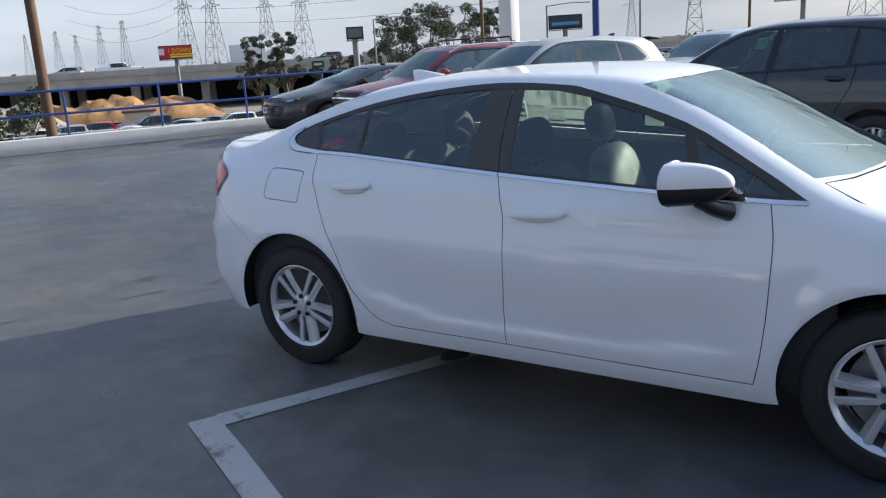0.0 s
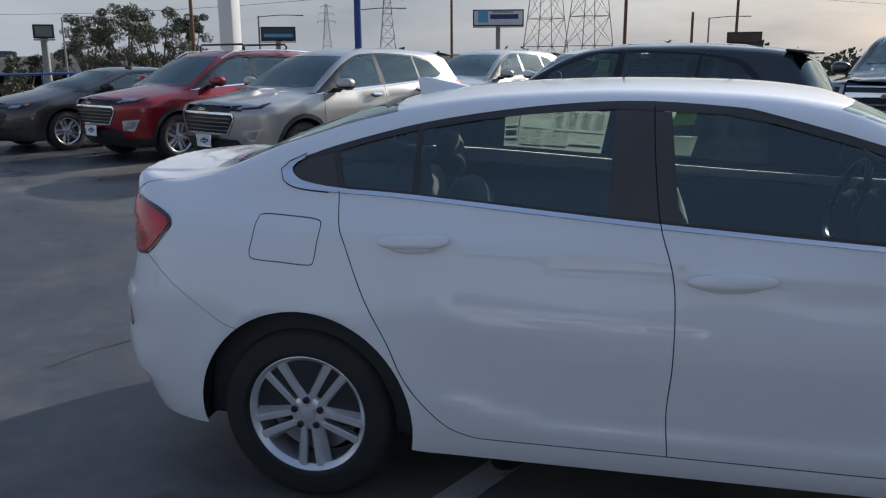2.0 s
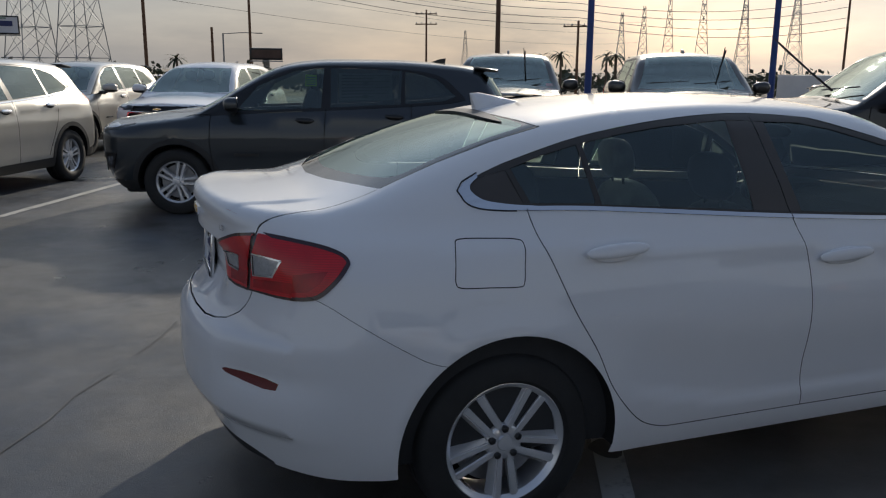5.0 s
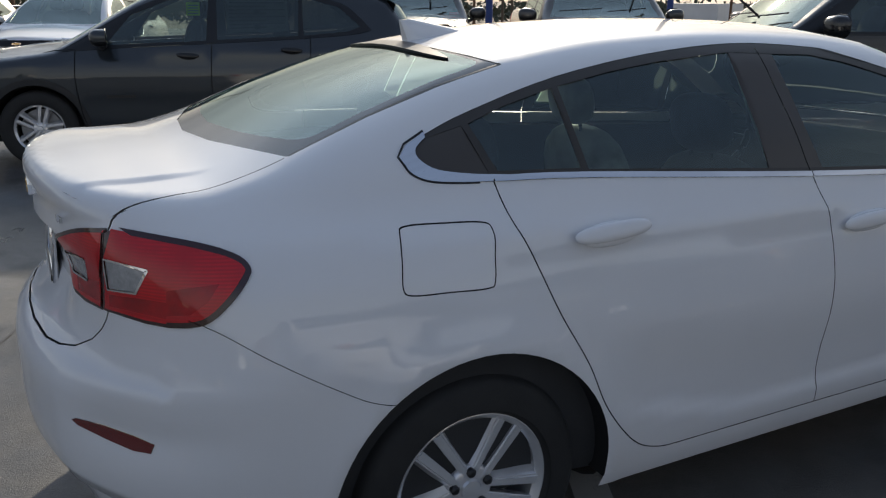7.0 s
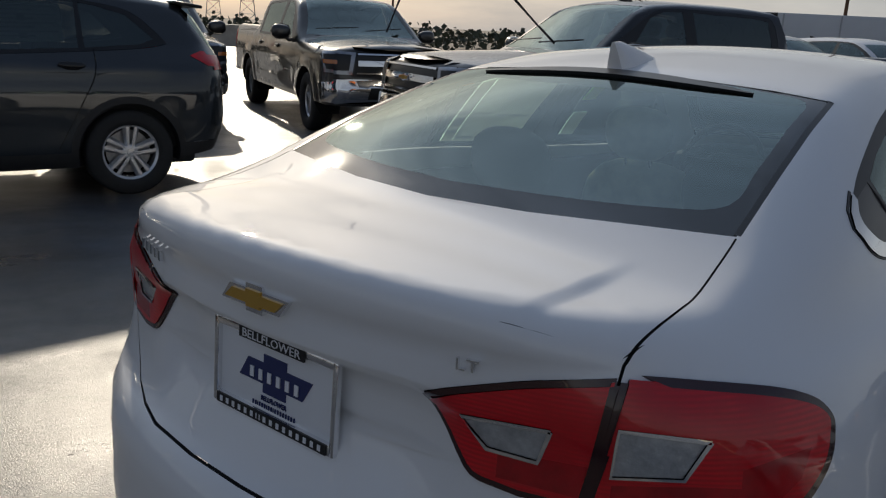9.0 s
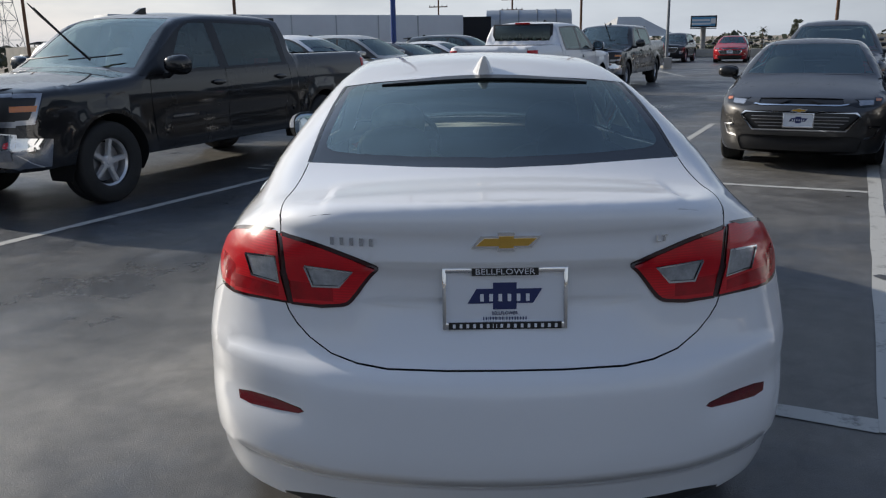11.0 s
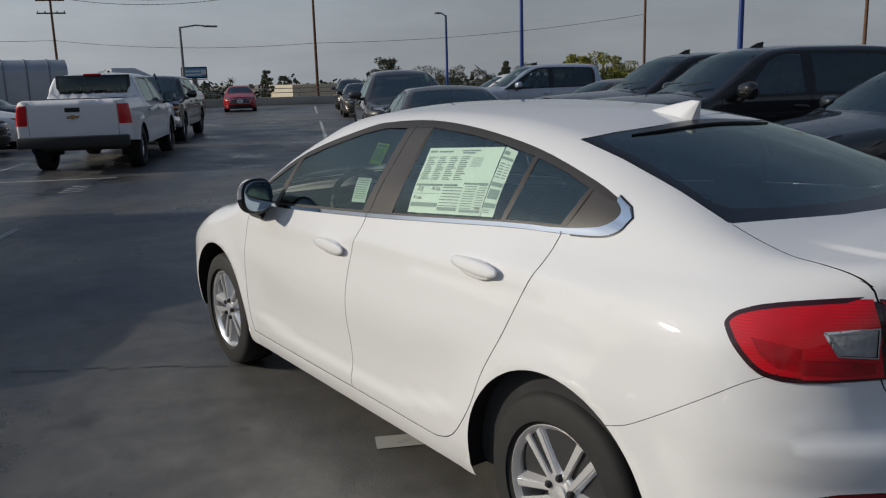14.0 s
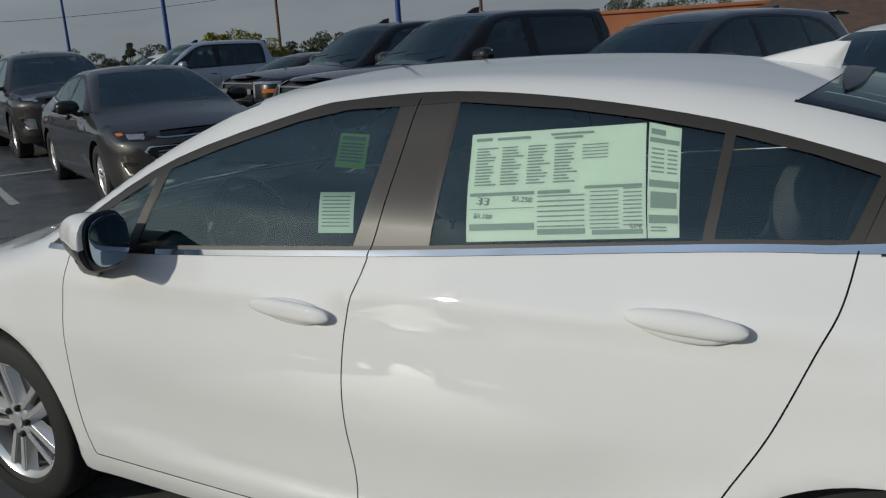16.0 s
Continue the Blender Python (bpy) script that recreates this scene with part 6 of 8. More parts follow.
suv = vehicle("suv", "champagne silver compact SUV parked nose out in its stall", "suv", suv_spec(), SILVER, "parked vehicles")
suv.matrix_world = lot(-7.95, 5.55, 0, -91)
sp = stretched(pickup_spec(True), 1.062)
sp["handle_mat"], sp["mirror_cap"] = BLACK, BLACK
pickup = vehicle("pickup_truck", "black crew-cab pickup with a chrome front bumper", "pickup truck", sp, BLACK, "parked vehicles")
pickup.matrix_world = lot(3.88, 5.75, 0, 182)
bm = bmesh.new()
add_tube(bm, [(1.48, .34, 1.36), (1.72, .33, 1.55), (2.02, .31, 1.80), (2.12, .30, 1.90)], [.014, .011, .009, .006], 6)
part("raised_wiper", bm, TRIM, pickup, "wiper arm left standing off the windscreen")
bm = bmesh.new()
add_box(bm, pose(1.70, .325, 1.535, 0, 50, 0), .02, .016, .50, .004)
part("wiper_blade", bm, TRIM, pickup)
sp = stretched(pickup_spec(False), 1.062)
sp["handle_mat"], sp["mirror_cap"] = BLACK, BLACK
dark_pickup = vehicle("pickup_truck", "dusty black pickup with black bumper and dark wheels", "pickup truck", sp, BLACK, "parked vehicles")
dark_pickup.matrix_world = lot(6.95, -5.6, 0, 90)
sedan_b = vehicle("sedan", "dark grey mid-size sedan with chrome-edged grille", "car", sedan_spec(), GREY, "parked vehicles")
sedan_b.matrix_world = lot(8.55, -1.22, 0, 180)

red_suv = parked(suv, SILVER, RED, lot(-10.75, 5.5, 0, -90), "dark red compact SUV with a chrome grille")
for s_ in (-1, 1):
    bm = bmesh.new()
    add_tube(bm, [(x, s_ * (.66 - .02 * abs(x + .6)), float(suv_spec()["shape"].top(np.array(x))) - .045 + (.03 if -1.55 < x < .15 else -.01)) for x in (.35, .12, -.4, -1.0, -1.5, -1.75)], .014, 8)
    part("roof_rail", bm, ALLOY, red_suv)
for x in (-.15, -1.05):
    bm = bmesh.new()
    add_tube(bm, [(x, -.60, 1.60), (x, -.60, 1.70), (x, -.56, 1.735), (x, .56, 1.735), (x, .60, 1.70), (x, .60, 1.60)], .017, 8)
    part("roof_bar", bm, TRIM, red_suv, "black roof crossbar")
dark_suv = parked(suv, SILVER, NAVY, lot(-3.3, 5.57, 0, 190), "dark navy compact SUV parked across the aisle")
repaint(dark_suv, CHROME, TRIM)
sticker(dark_suv, suv_spec()["shape"], [(-.36, 1.50), (-.93, 1.50), (-.93, 1.22), (-.36, 1.20)], True, PAPER, rows=[(.05, .06 + k * .11, .95 - .3 * (k % 2), .10 + k * .11) for k in range(8)] + [(.45, .3, .55, .9)], label="printed price sheet inside the rear door pane")
sticker(dark_suv, suv_spec()["shape"], [(.0, 1.48), (-.12, 1.48), (-.12, 1.36), (.0, 1.36)], True, PAPER_LIME, rows=[(.1, .2 + k * .2, .9, .28 + k * .2) for k in range(4)], label="lime notice inside the front pane")
coupe = vehicle("coupe", "dark grey low sports coupe with a black grille", "car", sedan_spec(0, .085), GREY, "parked vehicles")
coupe.matrix_world = lot(-13.5, 5.2, 0, -90)
repaint(coupe, CHROME, TRIM)
parked(suv, SILVER, WHITE, lot(-6.7, 11.2, 0, -90), "white compact SUV behind the silver one")
parked(suv, SILVER, SILVER, lot(-9.4, 11.4, 0, -90), "silver compact SUV in the second row")
parked(pickup, BLACK, GREY, lot(-1.2, 12.3, 0, -90), "dark grey pickup facing the aisle")
parked(pickup, BLACK, GREY, lot(1.75, 11.0, 0, -90), "dusty dark grey pickup facing the aisle")
parked(suv, SILVER, GREY, lot(15.1, -1.28, 0, 180) @ Matrix.Diagonal((1.09, 1.06, 1.07, 1)), "dark grey large SUV behind the sedan")
parked(sedan_b, GREY, GREY, lot(34.5, -1.6, 0, 180), "grey sedan further along the row")
parked(suv, SILVER, GREY, lot(44.5, -1.7, 0, 180), "dark SUV at the end of the row")
white_truck = parked(pickup, BLACK, WHITE, lot(15.5, 5.1, 0, 1), "white pickup seen from behind with its tailgate up")
for o in white_truck.children:
    if o.name.startswith("rear_bumper"):
        o.data = o.data.copy()
        o.data.materials[0] = PLASTIC
parked(pickup, BLACK, BLACK, lot(22.7, 5.25, 0, 180), "black pickup facing along the aisle")
parked(suv, SILVER, NAVY, lot(47.5, 8.0, 0, 180), "dark SUV at the end of the aisle")
parked(sedan_b, GREY, BRIGHTRED, lot(47.0, 4.7, 0, 184), "bright red car at the end of the aisle")
parked(suv, SILVER, NAVY, lot(3.75, -5.65, 0, 90), "dark blue compact SUV parked nose out")
parked(dark_pickup, BLACK, BLACK, lot(9.8, -5.9, 0, 90), "black pickup with roof bars beside its twin")
parked(sedan_b, GREY, GREY, lot(12.6, -5.4, 0, 90), "dark grey sedan between the pickups")
parked(pickup, BLACK, BLUESILVER, lot(19.4, -5.9, 0, 90), "pale blue-silver crew-cab pickup")
parked(suv, SILVER, WHITE, lot(22.6, -5.6, 0, 90), "white SUV beside the silver pickup")
parked(sedan_b, GREY, WHITE, lot(1.2, -5.6, 0, 90), "white sedan beside the dark blue SUV")
for u, c in ((7.7, SILVER), (10.3, SILVER), (12.95, WHITE), (15.5, SILVER)):
    parked(suv, SILVER, c, lot(u, 10.2, 0, -90), ("white SUV in the row behind the pickup" if c is WHITE else "silver SUV in the row behind the pickup"))
for u, c in ((18.3, GREY), (21.0, WHITE)):
    parked(sedan_b, GREY, c, lot(u, 10.6, 0, -90), ("white sedan in the row behind the pickup" if c is WHITE else "grey sedan in the row behind the pickup"))
parked(suv, SILVER, NAVY, lot(24.2, 11.2, 0, -90), "dark van-like SUV near the trailer")


# ---- the deck ----
def deck_material():
    m = material("worn_deck_coating", (.15, .15, .148), .52)
    n, l = m.node_tree.nodes, m.node_tree.links
    b = n["Principled BSDF"]
    at = n.new("ShaderNodeTexCoord")
    def noise_at(scale, detail=6, rough=.6):
        q = n.new("ShaderNodeTexNoise")
        q.inputs["Scale"].default_value, q.inputs["Detail"].default_value, q.inputs["Roughness"].default_value = scale, detail, rough
        l.new(at.outputs["Object"], q.inputs["Vector"])
        return q.outputs["Fac"]
    def span(src, a, c, lo, hi):
        q = n.new("ShaderNodeMapRange")
        q.inputs[1].default_value, q.inputs[2].default_value, q.inputs[3].default_value, q.inputs[4].default_value = a, c, lo, hi
        l.new(src, q.inputs[0])
        return q.outputs[0]
    def times(a, c):
        q = n.new("ShaderNodeMath")
        q.operation = "MULTIPLY"
        l.new(a, q.inputs[0]), l.new(c, q.inputs[1])
        return q.outputs[0]
    patches, stains, mid, grit = noise_at(.16, 5, .55), noise_at(.7, 9, .72), noise_at(5, 7, .7), noise_at(160, 3, .6)
    worn = times(times(span(patches, .35, .65, .72, 1.2), span(stains, .32, .68, .52, 1.34)), times(span(mid, .3, .7, .70, 1.22), span(grit, .3, .7, .80, 1.18)))
    dark = n.new("ShaderNodeTexVoronoi")
    dark.feature = "DISTANCE_TO_EDGE"
    dark.inputs["Scale"].default_value = .11
    bend = n.new("ShaderNodeMix")
    bend.data_type, bend.blend_type = "RGBA", "ADD"
    bend.inputs[0].default_value = .9
    wob = n.new("ShaderNodeTexNoise")
    wob.inputs["Scale"].default_value, wob.inputs["Detail"].default_value = 1.1, 6
    l.new(at.outputs["Object"], wob.inputs["Vector"])
    l.new(at.outputs["Object"], bend.inputs[6])
    l.new(wob.outputs["Color"], bend.inputs[7])
    l.new(bend.outputs[2], dark.inputs["Vector"])
    crack = span(dark.outputs["Distance"], .0, .0022, .82, 1.0)
    worn = times(worn, crack)
    # old oil spots and scuffs
    spots = noise_at(1.9, 4, .5)
    worn = times(worn, span(spots, .66, .72, 1.0, .55))
    scuffs = n.new("ShaderNodeMapping")
    scuffs.inputs["Scale"].default_value, scuffs.inputs["Rotation"].default_value = (.35, 3.2, 1), (0, 0, .5)
    long_noise = n.new("ShaderNodeTexNoise")
    long_noise.inputs["Scale"].default_value, long_noise.inputs["Detail"].default_value, long_noise.inputs["Roughness"].default_value = 1.6, 8, .7
    l.new(at.outputs["Object"], scuffs.inputs[0])
    l.new(scuffs.outputs[0], long_noise.inputs["Vector"])
    worn = times(worn, span(long_noise.outputs["Fac"], .58, .72, 1.0, .70))
    mix = n.new("ShaderNodeMix")
    mix.data_type, mix.blend_type = "RGBA", "MULTIPLY"
    mix.inputs[0].default_value = 1
    tones = n.new("ShaderNodeMix")
    tones.data_type = "RGBA"
    tones.inputs[6].default_value, tones.inputs[7].default_value = (.070, .079, .094, 1), (.124, .118, .108, 1)
    l.new(span(noise_at(.33, 10, .70), .42, .56, 0, 1), tones.inputs[0])
    l.new(tones.outputs[2], mix.inputs[6])
    l.new(worn, mix.inputs[7])
    l.new(mix.outputs[2], b.inputs["Base Color"])
    l.new(span(stains, .3, .7, .20, .62), b.inputs["Roughness"])
    bump = n.new("ShaderNodeBump")
    bump.inputs["Distance"].default_value, bump.inputs["Strength"].default_value = .004, .55
    add = n.new("ShaderNodeMath")
    add.operation = "ADD"
    l.new(grit, add.inputs[0]), l.new(mid, add.inputs[1])
    l.new(add.outputs[0], bump.inputs["Height"])
    l.new(bump.outputs[0], b.inputs["Normal"])
    return m


def line_paint():
    m = material("worn_line_paint", (.42, .42, .40), .6)
    n, l = m.node_tree.nodes, m.node_tree.links
    b = n["Principled BSDF"]
    at, q, r, mix = n.new("ShaderNodeTexCoord"), n.new("ShaderNodeTexNoise"), n.new("ShaderNodeMapRange"), n.new("ShaderNodeMix")
    q.inputs["Scale"].default_value, q.inputs["Detail"].default_value, q.inputs["Roughness"].default_value = 4.5, 10, .75
    r.inputs[1].default_value, r.inputs[2].default_value = .36, .46
    mix.data_type = "RGBA"
    mix.inputs[6].default_value, mix.inputs[7].default_value = (.17, .165, .155, 1), (.44, .435, .41, 1)
    l.new(at.outputs["Object"], q.inputs["Vector"])
    l.new(q.outputs["Fac"], r.inputs[0])
    l.new(r.outputs[0], mix.inputs[0])
    l.new(mix.outputs[2], b.inputs["Base Color"])
    return m


DECK = deck_material()
LINE = line_paint()
CONCRETE = material("pale_concrete", (.38, .36, .32), .85, vary=.25, scale=.5, bump=.004, bump_scale=14)
KERB = material("whitewashed_concrete", (.62, .61, .58), .8, vary=.15, scale=1.5, bump=.003, bump_scale=20)
BLUE = material("blue_rail_paint", (.015, .05, .22), .4, vary=.2, scale=5)
DIRT = material("orange_dirt", (.33, .185, .075), .95, vary=.5, scale=.35, bump=.08, bump_scale=1.2)
DUST = material("dusty_ground", (.27, .23, .18), .95, vary=.35, scale=.05)
WOOD = material("weathered_pole_wood", (.13, .075, .045), .9, vary=.3, scale=3, bump=.004, bump_scale=30)
STEEL = material("galvanised_steel", (.22, .23, .24), .55, .4, vary=.15)
WIRE = material("dark_wire", (.06, .06, .065), .7)
BARK = material("grey_bark", (.10, .08, .06), .95, vary=.3, scale=3)
LEAF = material("olive_leaves", (.070, .080, .045), .7, vary=.5, scale=1.2)
LEAF_DRY = material("yellow_green_leaves", (.22, .22, .03), .7, vary=.4, scale=1.5)
LEAF_FAR = material("far_leaves", (.055, .065, .045), .9, vary=.5, scale=.15)
PANEL_WHITE = material("white_panel", (.66, .67, .68), .5, vary=.08, scale=.4)
TIN = material("brushed_tin", (.42, .44, .46), .4, .5, vary=.12, scale=.6)
CANVAS = material("grey_canvas", (.52, .51, .49), .9, vary=.15, scale=.5)
TERRACOTTA = material("terracotta_wall", (.34, .13, .06), .85, vary=.2, scale=.6)
STUCCO = material("beige_stucco", (.52, .46, .36), .85, vary=.12, scale=.7)
ROOFING = material("brown_shingle", (.10, .065, .05), .9, vary=.3, scale=2)
SIGN_DARK = material("dark_sign_face", (.03, .04, .05), .5, vary=.3, scale=.4)
SIGN_BLUE = material("blue_sign_face", (.10, .30, .50), .5)
SIGN_GREEN = material("green_sign_face", (.01, .22, .10), .5)
SIGN_PALE = material("pale_sign_face", (.55, .56, .60), .5, vary=.2, scale=.3)
SIGN_BACK = material("weathered_sign_back", (.13, .16, .14), .6, vary=.2, scale=1)
LED_RED = material("red_screen", (.55, .02, .03), .6)
LED_YELLOW = material("yellow_screen", (.85, .62, .02), .6)
# near-black colour for flat sheets that stand for shade inside openings
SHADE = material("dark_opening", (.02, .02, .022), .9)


def slab(name, m, sx, sy, sz, mat, label, category, bevel=0.0, kind="structure"):
    bm = bmesh.new()
    add_box(bm, Matrix(), sx, sy, sz, bevel)
    ob = part(name, bm, mat, None, smooth=bevel > 0)
    ob.matrix_world = m
    return tagged(ob, label, category, kind=kind)


slab("ground", LOT @ pose(0, 0, -5.0), 6000, 6000, 1.0, DUST, "dusty open ground below the deck", "ground")
slab("deck", LOT @ pose(22.0, 0, -4.0), 76.0, 84.0, 4.0, DECK, "worn grey coated parking deck with stains and cracks", "deck")


def stripe(u0, v0, u1, v1, w=.105):
    a = math.degrees(math.atan2(v1 - v0, u1 - u0))
    ln = math.hypot(u1 - u0, v1 - v0)
    n = max(int(ln / .4), 1)
    bm = bmesh.new()
    rng = random.Random(int(u0 * 100 + v0 * 37))
    rows = []
    for k in range(n + 1):
        x = -ln / 2 + ln * k / n
        j0, j1 = rng.uniform(-.006, .006), rng.uniform(-.006, .006)
        rows.append((bm.verts.new((x, -w / 2 + j0, .004)), bm.verts.new((x, w / 2 + j1, .004))))
    for p, q in zip(rows, rows[1:]):
        bm.faces.new((p[0], q[0], q[1], p[1]))
    ob = part("stall_line", bm, LINE, None, smooth=False)
    ob.matrix_world = lot((u0 + u1) / 2, (v0 + v1) / 2, 0, a)
    return tagged(ob, "worn whitish painted stall line on the deck", "marking", "stall lines", "structure")


stripe(-.47, -2.02, 7.2, -2.02, .125)
stripe(-.415, -1.955, -.415, .62, .125)
stripe(-.9, 4.17, 6.2, 4.17)
stripe(5.1, -1.955, 5.1, -.60)
stripe(11.4, 4.2, 11.4, 7.2)
stripe(11.46, 6.8, 15.2, 6.88)
stripe(8.2, .42, 11.3, .42)
stripe(11.25, .36, 11.25, -.6)
stripe(17.1, .37, 29.8, .34)
stripe(17.15, .31, 17.15, -.6)
stripe(38.5, .36, 51.0, .33)
stripe(28.5, 4.0, 34.0, 6.2)
for u in (2.7, 5.9, 8.85, 11.7, 14.6, 18.4, 21.6):
    stripe(u, -3.4, u, -8.6)
for u in (-14.1, -11.5, -8.9, -6.25, -3.6):
    stripe(u, 3.3, u, 8.2)
for u in (8.3, 10.9, 13.5, 16.1, 18.9):
    stripe(u, 8.4, u, 13.4)
for i, (u, v, a) in enumerate(((4.6, 4.75, 0), (12.6, 2.5, 0), (9.9, 4.5, 0), (8.2, -2.7, 90))):
    bm = bmesh.new()
    for k in range(4):
        add_box(bm, pose(-.36 + k * .24, 0, .002), .05, .30, .002)
        if k % 2:
            add_box(bm, pose(-.30 + k * .24, .12, .002), .09, .05, .002)
    ob = part("stall_mark", bm, LINE, None, smooth=False)
    ob.matrix_world = lot(u, v, 0, a)
    tagged(ob, "faded painted stall marks on the deck", "marking", "stall marks", "structure")
for i, (u0, v0, u1, v1) in enumerate(((-2.6, -9, -3.2, 9), (-15, -4.6, 2, -5.1), (.6, .2, 1.4, 5.2), (5.9, -9, 6.3, 3.4))):
    bm = bmesh.new()
    rng = random.Random(i)
    pts = [(u0 + (u1 - u0) * t + rng.uniform(-.03, .03), v0 + (v1 - v0) * t + rng.uniform(-.03, .03)) for t in np.linspace(0, 1, 60)]
    b = band(pts, .014)
    m = len(pts)
    vs = [bm.verts.new((x, y, .003)) for x, y in b]
    for k in range(m - 1):
        if rng.random() > .25:
            bm.faces.new((vs[k], vs[2 * m - 1 - k], vs[2 * m - 2 - k], vs[k + 1]))
    ob = part("deck_joint", bm, material("tar_joint", (.07, .07, .07), .5, vary=.3, scale=4), None, smooth=False)
    ob.matrix_world = LOT.copy()
    tagged(ob, "thin dark filled joint in the deck", "joint", "deck joints", "structure")

rng = random.Random(11)
for u, v, a, sx, sy in ((-.42, -.72, 84, .17, .15), (-.40, .30, 90, .13, .11), (1.9, -2.03, 4, .12, .13)):
    bm = bmesh.new()
    vs = [bm.verts.new((sx * (.42 + .16 * rng.random()) * math.cos(k * math.pi / 7), sy * (.42 + .16 * rng.random()) * math.sin(k * math.pi / 7), .0065)) for k in range(14)]
    bm.faces.new(vs)
    ob = part("tar_patch", bm, material("tar_patch", (.05, .05, .052), .45, vary=.5, scale=20), None, smooth=False)
    ob.matrix_world = lot(u, v, 0, a)
    tagged(ob, "small dark tarry patch over the painted line", "patch", "tar patches", "structure")
# kerb and blue railing along the deck's edge
slab("kerb", LOT @ pose(-15.85, 6, 0), .30, 70, .30, KERB, "whitewashed low concrete kerb at the deck's edge", "kerb", .02)
rail = thing("railing", "blue painted pipe railing along the deck's edge", "railing", LOT @ pose(-15.95, 6, .3))
for z in (.45, .92):
    bm = bmesh.new()
    add_tube(bm, [(0, -34, z), (0, 34, z)], .028, 10)
    part("rail", bm, BLUE, rail)
post = None
for k in range(36):
    bm = bmesh.new()
    add_tube(bm, [(0, 0, -.02), (0, 0, .94)], .026, 8)
    if post is None:
        post = part("post", bm, BLUE, rail)
        post.location = (0, -33.6, 0)
    else:
        bm.free()
        o = post.copy()
        scene.collection.objects.link(o)
        o.location = (0, -33.6 + k * 1.92, 0)
slab("end_wall", LOT @ pose(57.5, 0, 0), .25, 80, .55, CONCRETE, "low concrete wall at the far end of the deck", "wall", .02)
rail2 = thing("railing", "grey pipe railing on the far end wall", "railing", LOT @ pose(57.5, 0, .55))
for z in (.3, .6):
    bm = bmesh.new()
    add_tube(bm, [(0, -39, z), (0, 39, z)], .03, 6)
    part("rail", bm, STEEL, rail2)
for k in range(30):
    bm = bmesh.new()
    add_tube(bm, [(0, -39 + k * 2.69, -.02), (0, -39 + k * 2.69, .6)], .03, 6)
    part("post", bm, STEEL, rail2)


EYES = {"A": (3.2, -2.8), "M": (1.8, -3.1), "C": (-.8, -4.0), "B": (-4.4, -.6), "D": (-3.4, 1.1), "E": (-2.2, 1.6)}


def polar(az, dist, z=0, a=0, ref="A"):
    """A place seen in a direction (degrees in the lot's grid) from one of the stations along the walk."""
    u0, v0 = EYES[ref]
    return lot(u0 + dist * math.cos(radians(az)), v0 + dist * math.sin(radians(az)), z, a)


# ---- poles, towers and wires ----
def lamp_post(m, h, mat=BLUE, arm=1.2, r=.09, head=True, label="blue lamp post with a slim arm"):
    t = thing("lamp_post", label, "lamp post", m, "lamp posts")
    bm = bmesh.new()
    add_tube(bm, [(0, 0, 0), (0, 0, h * .5), (0, 0, h)], [r, r * .85, r * .7], 12)
    part("pole", bm, mat, t)
    bm = bmesh.new()
    add_box(bm, pose(0, 0, 0), .42, .42, .5, .03)
    part("base", bm, CONCRETE, t)
    if head:
        bm = bmesh.new()
        add_tube(bm, [(0, 0, h - .05), (arm * .6, 0, h + .08), (arm, 0, h + .05)], .035, 8)
        part("arm", bm, mat, t)
        bm = bmesh.new()
        add_box(bm, pose(arm + .2, 0, h), .6, .26, .08, .02)
        part("lamp_head", bm, STEEL, t)
    return t


def utility_pole(m, h, arms=2, transformer=False, r=.14):
    t = thing("utility_pole", "weathered wooden utility pole with crossarms", "utility pole", m, "utility poles")
    bm = bmesh.new()
    add_tube(bm, [(0, 0, 0), (0, 0, h * .5), (0, 0, h)], [r, r * .85, r * .65], 10)
    part("pole", bm, WOOD, t)
    for k in range(arms):
        z = h - .5 - k * 1.1
        bm = bmesh.new()
        add_box(bm, pose(0, .12, z), 2.4, .10, .12)
        a = part("crossarm", bm, WOOD, t, smooth=False)
        for x in (-1.1, -.5, .5, 1.1):
            bm = bmesh.new()
            add_lathe(bm, [(.05, 0), (.06, .06), (.03, .1), (.045, .14), (.0001, .17)], 8)
            bmesh.ops.transform(bm, matrix=pose(x, .12, z + .12, 90, 0, 0), verts=bm.verts)
            part("insulator", bm, STEEL, a)
    if transformer:
        for x in (-.75, -.35, .1):
            bm = bmesh.new()
            add_lathe(bm, [(.0001, 0), (.2, 0), (.2, .75), (.12, .85), (.0001, .87)], 14)
            bmesh.ops.transform(bm, matrix=pose(x, -.35, h - 4.2, 90, 0, 0), verts=bm.verts)
            bmesh.ops.recalc_face_normals(bm, faces=bm.faces)
            part("transformer", bm, PANEL_WHITE, t)
    return t


def strut(bm, a, b, w):
    add_tube(bm, [a, b], w, 4, False)


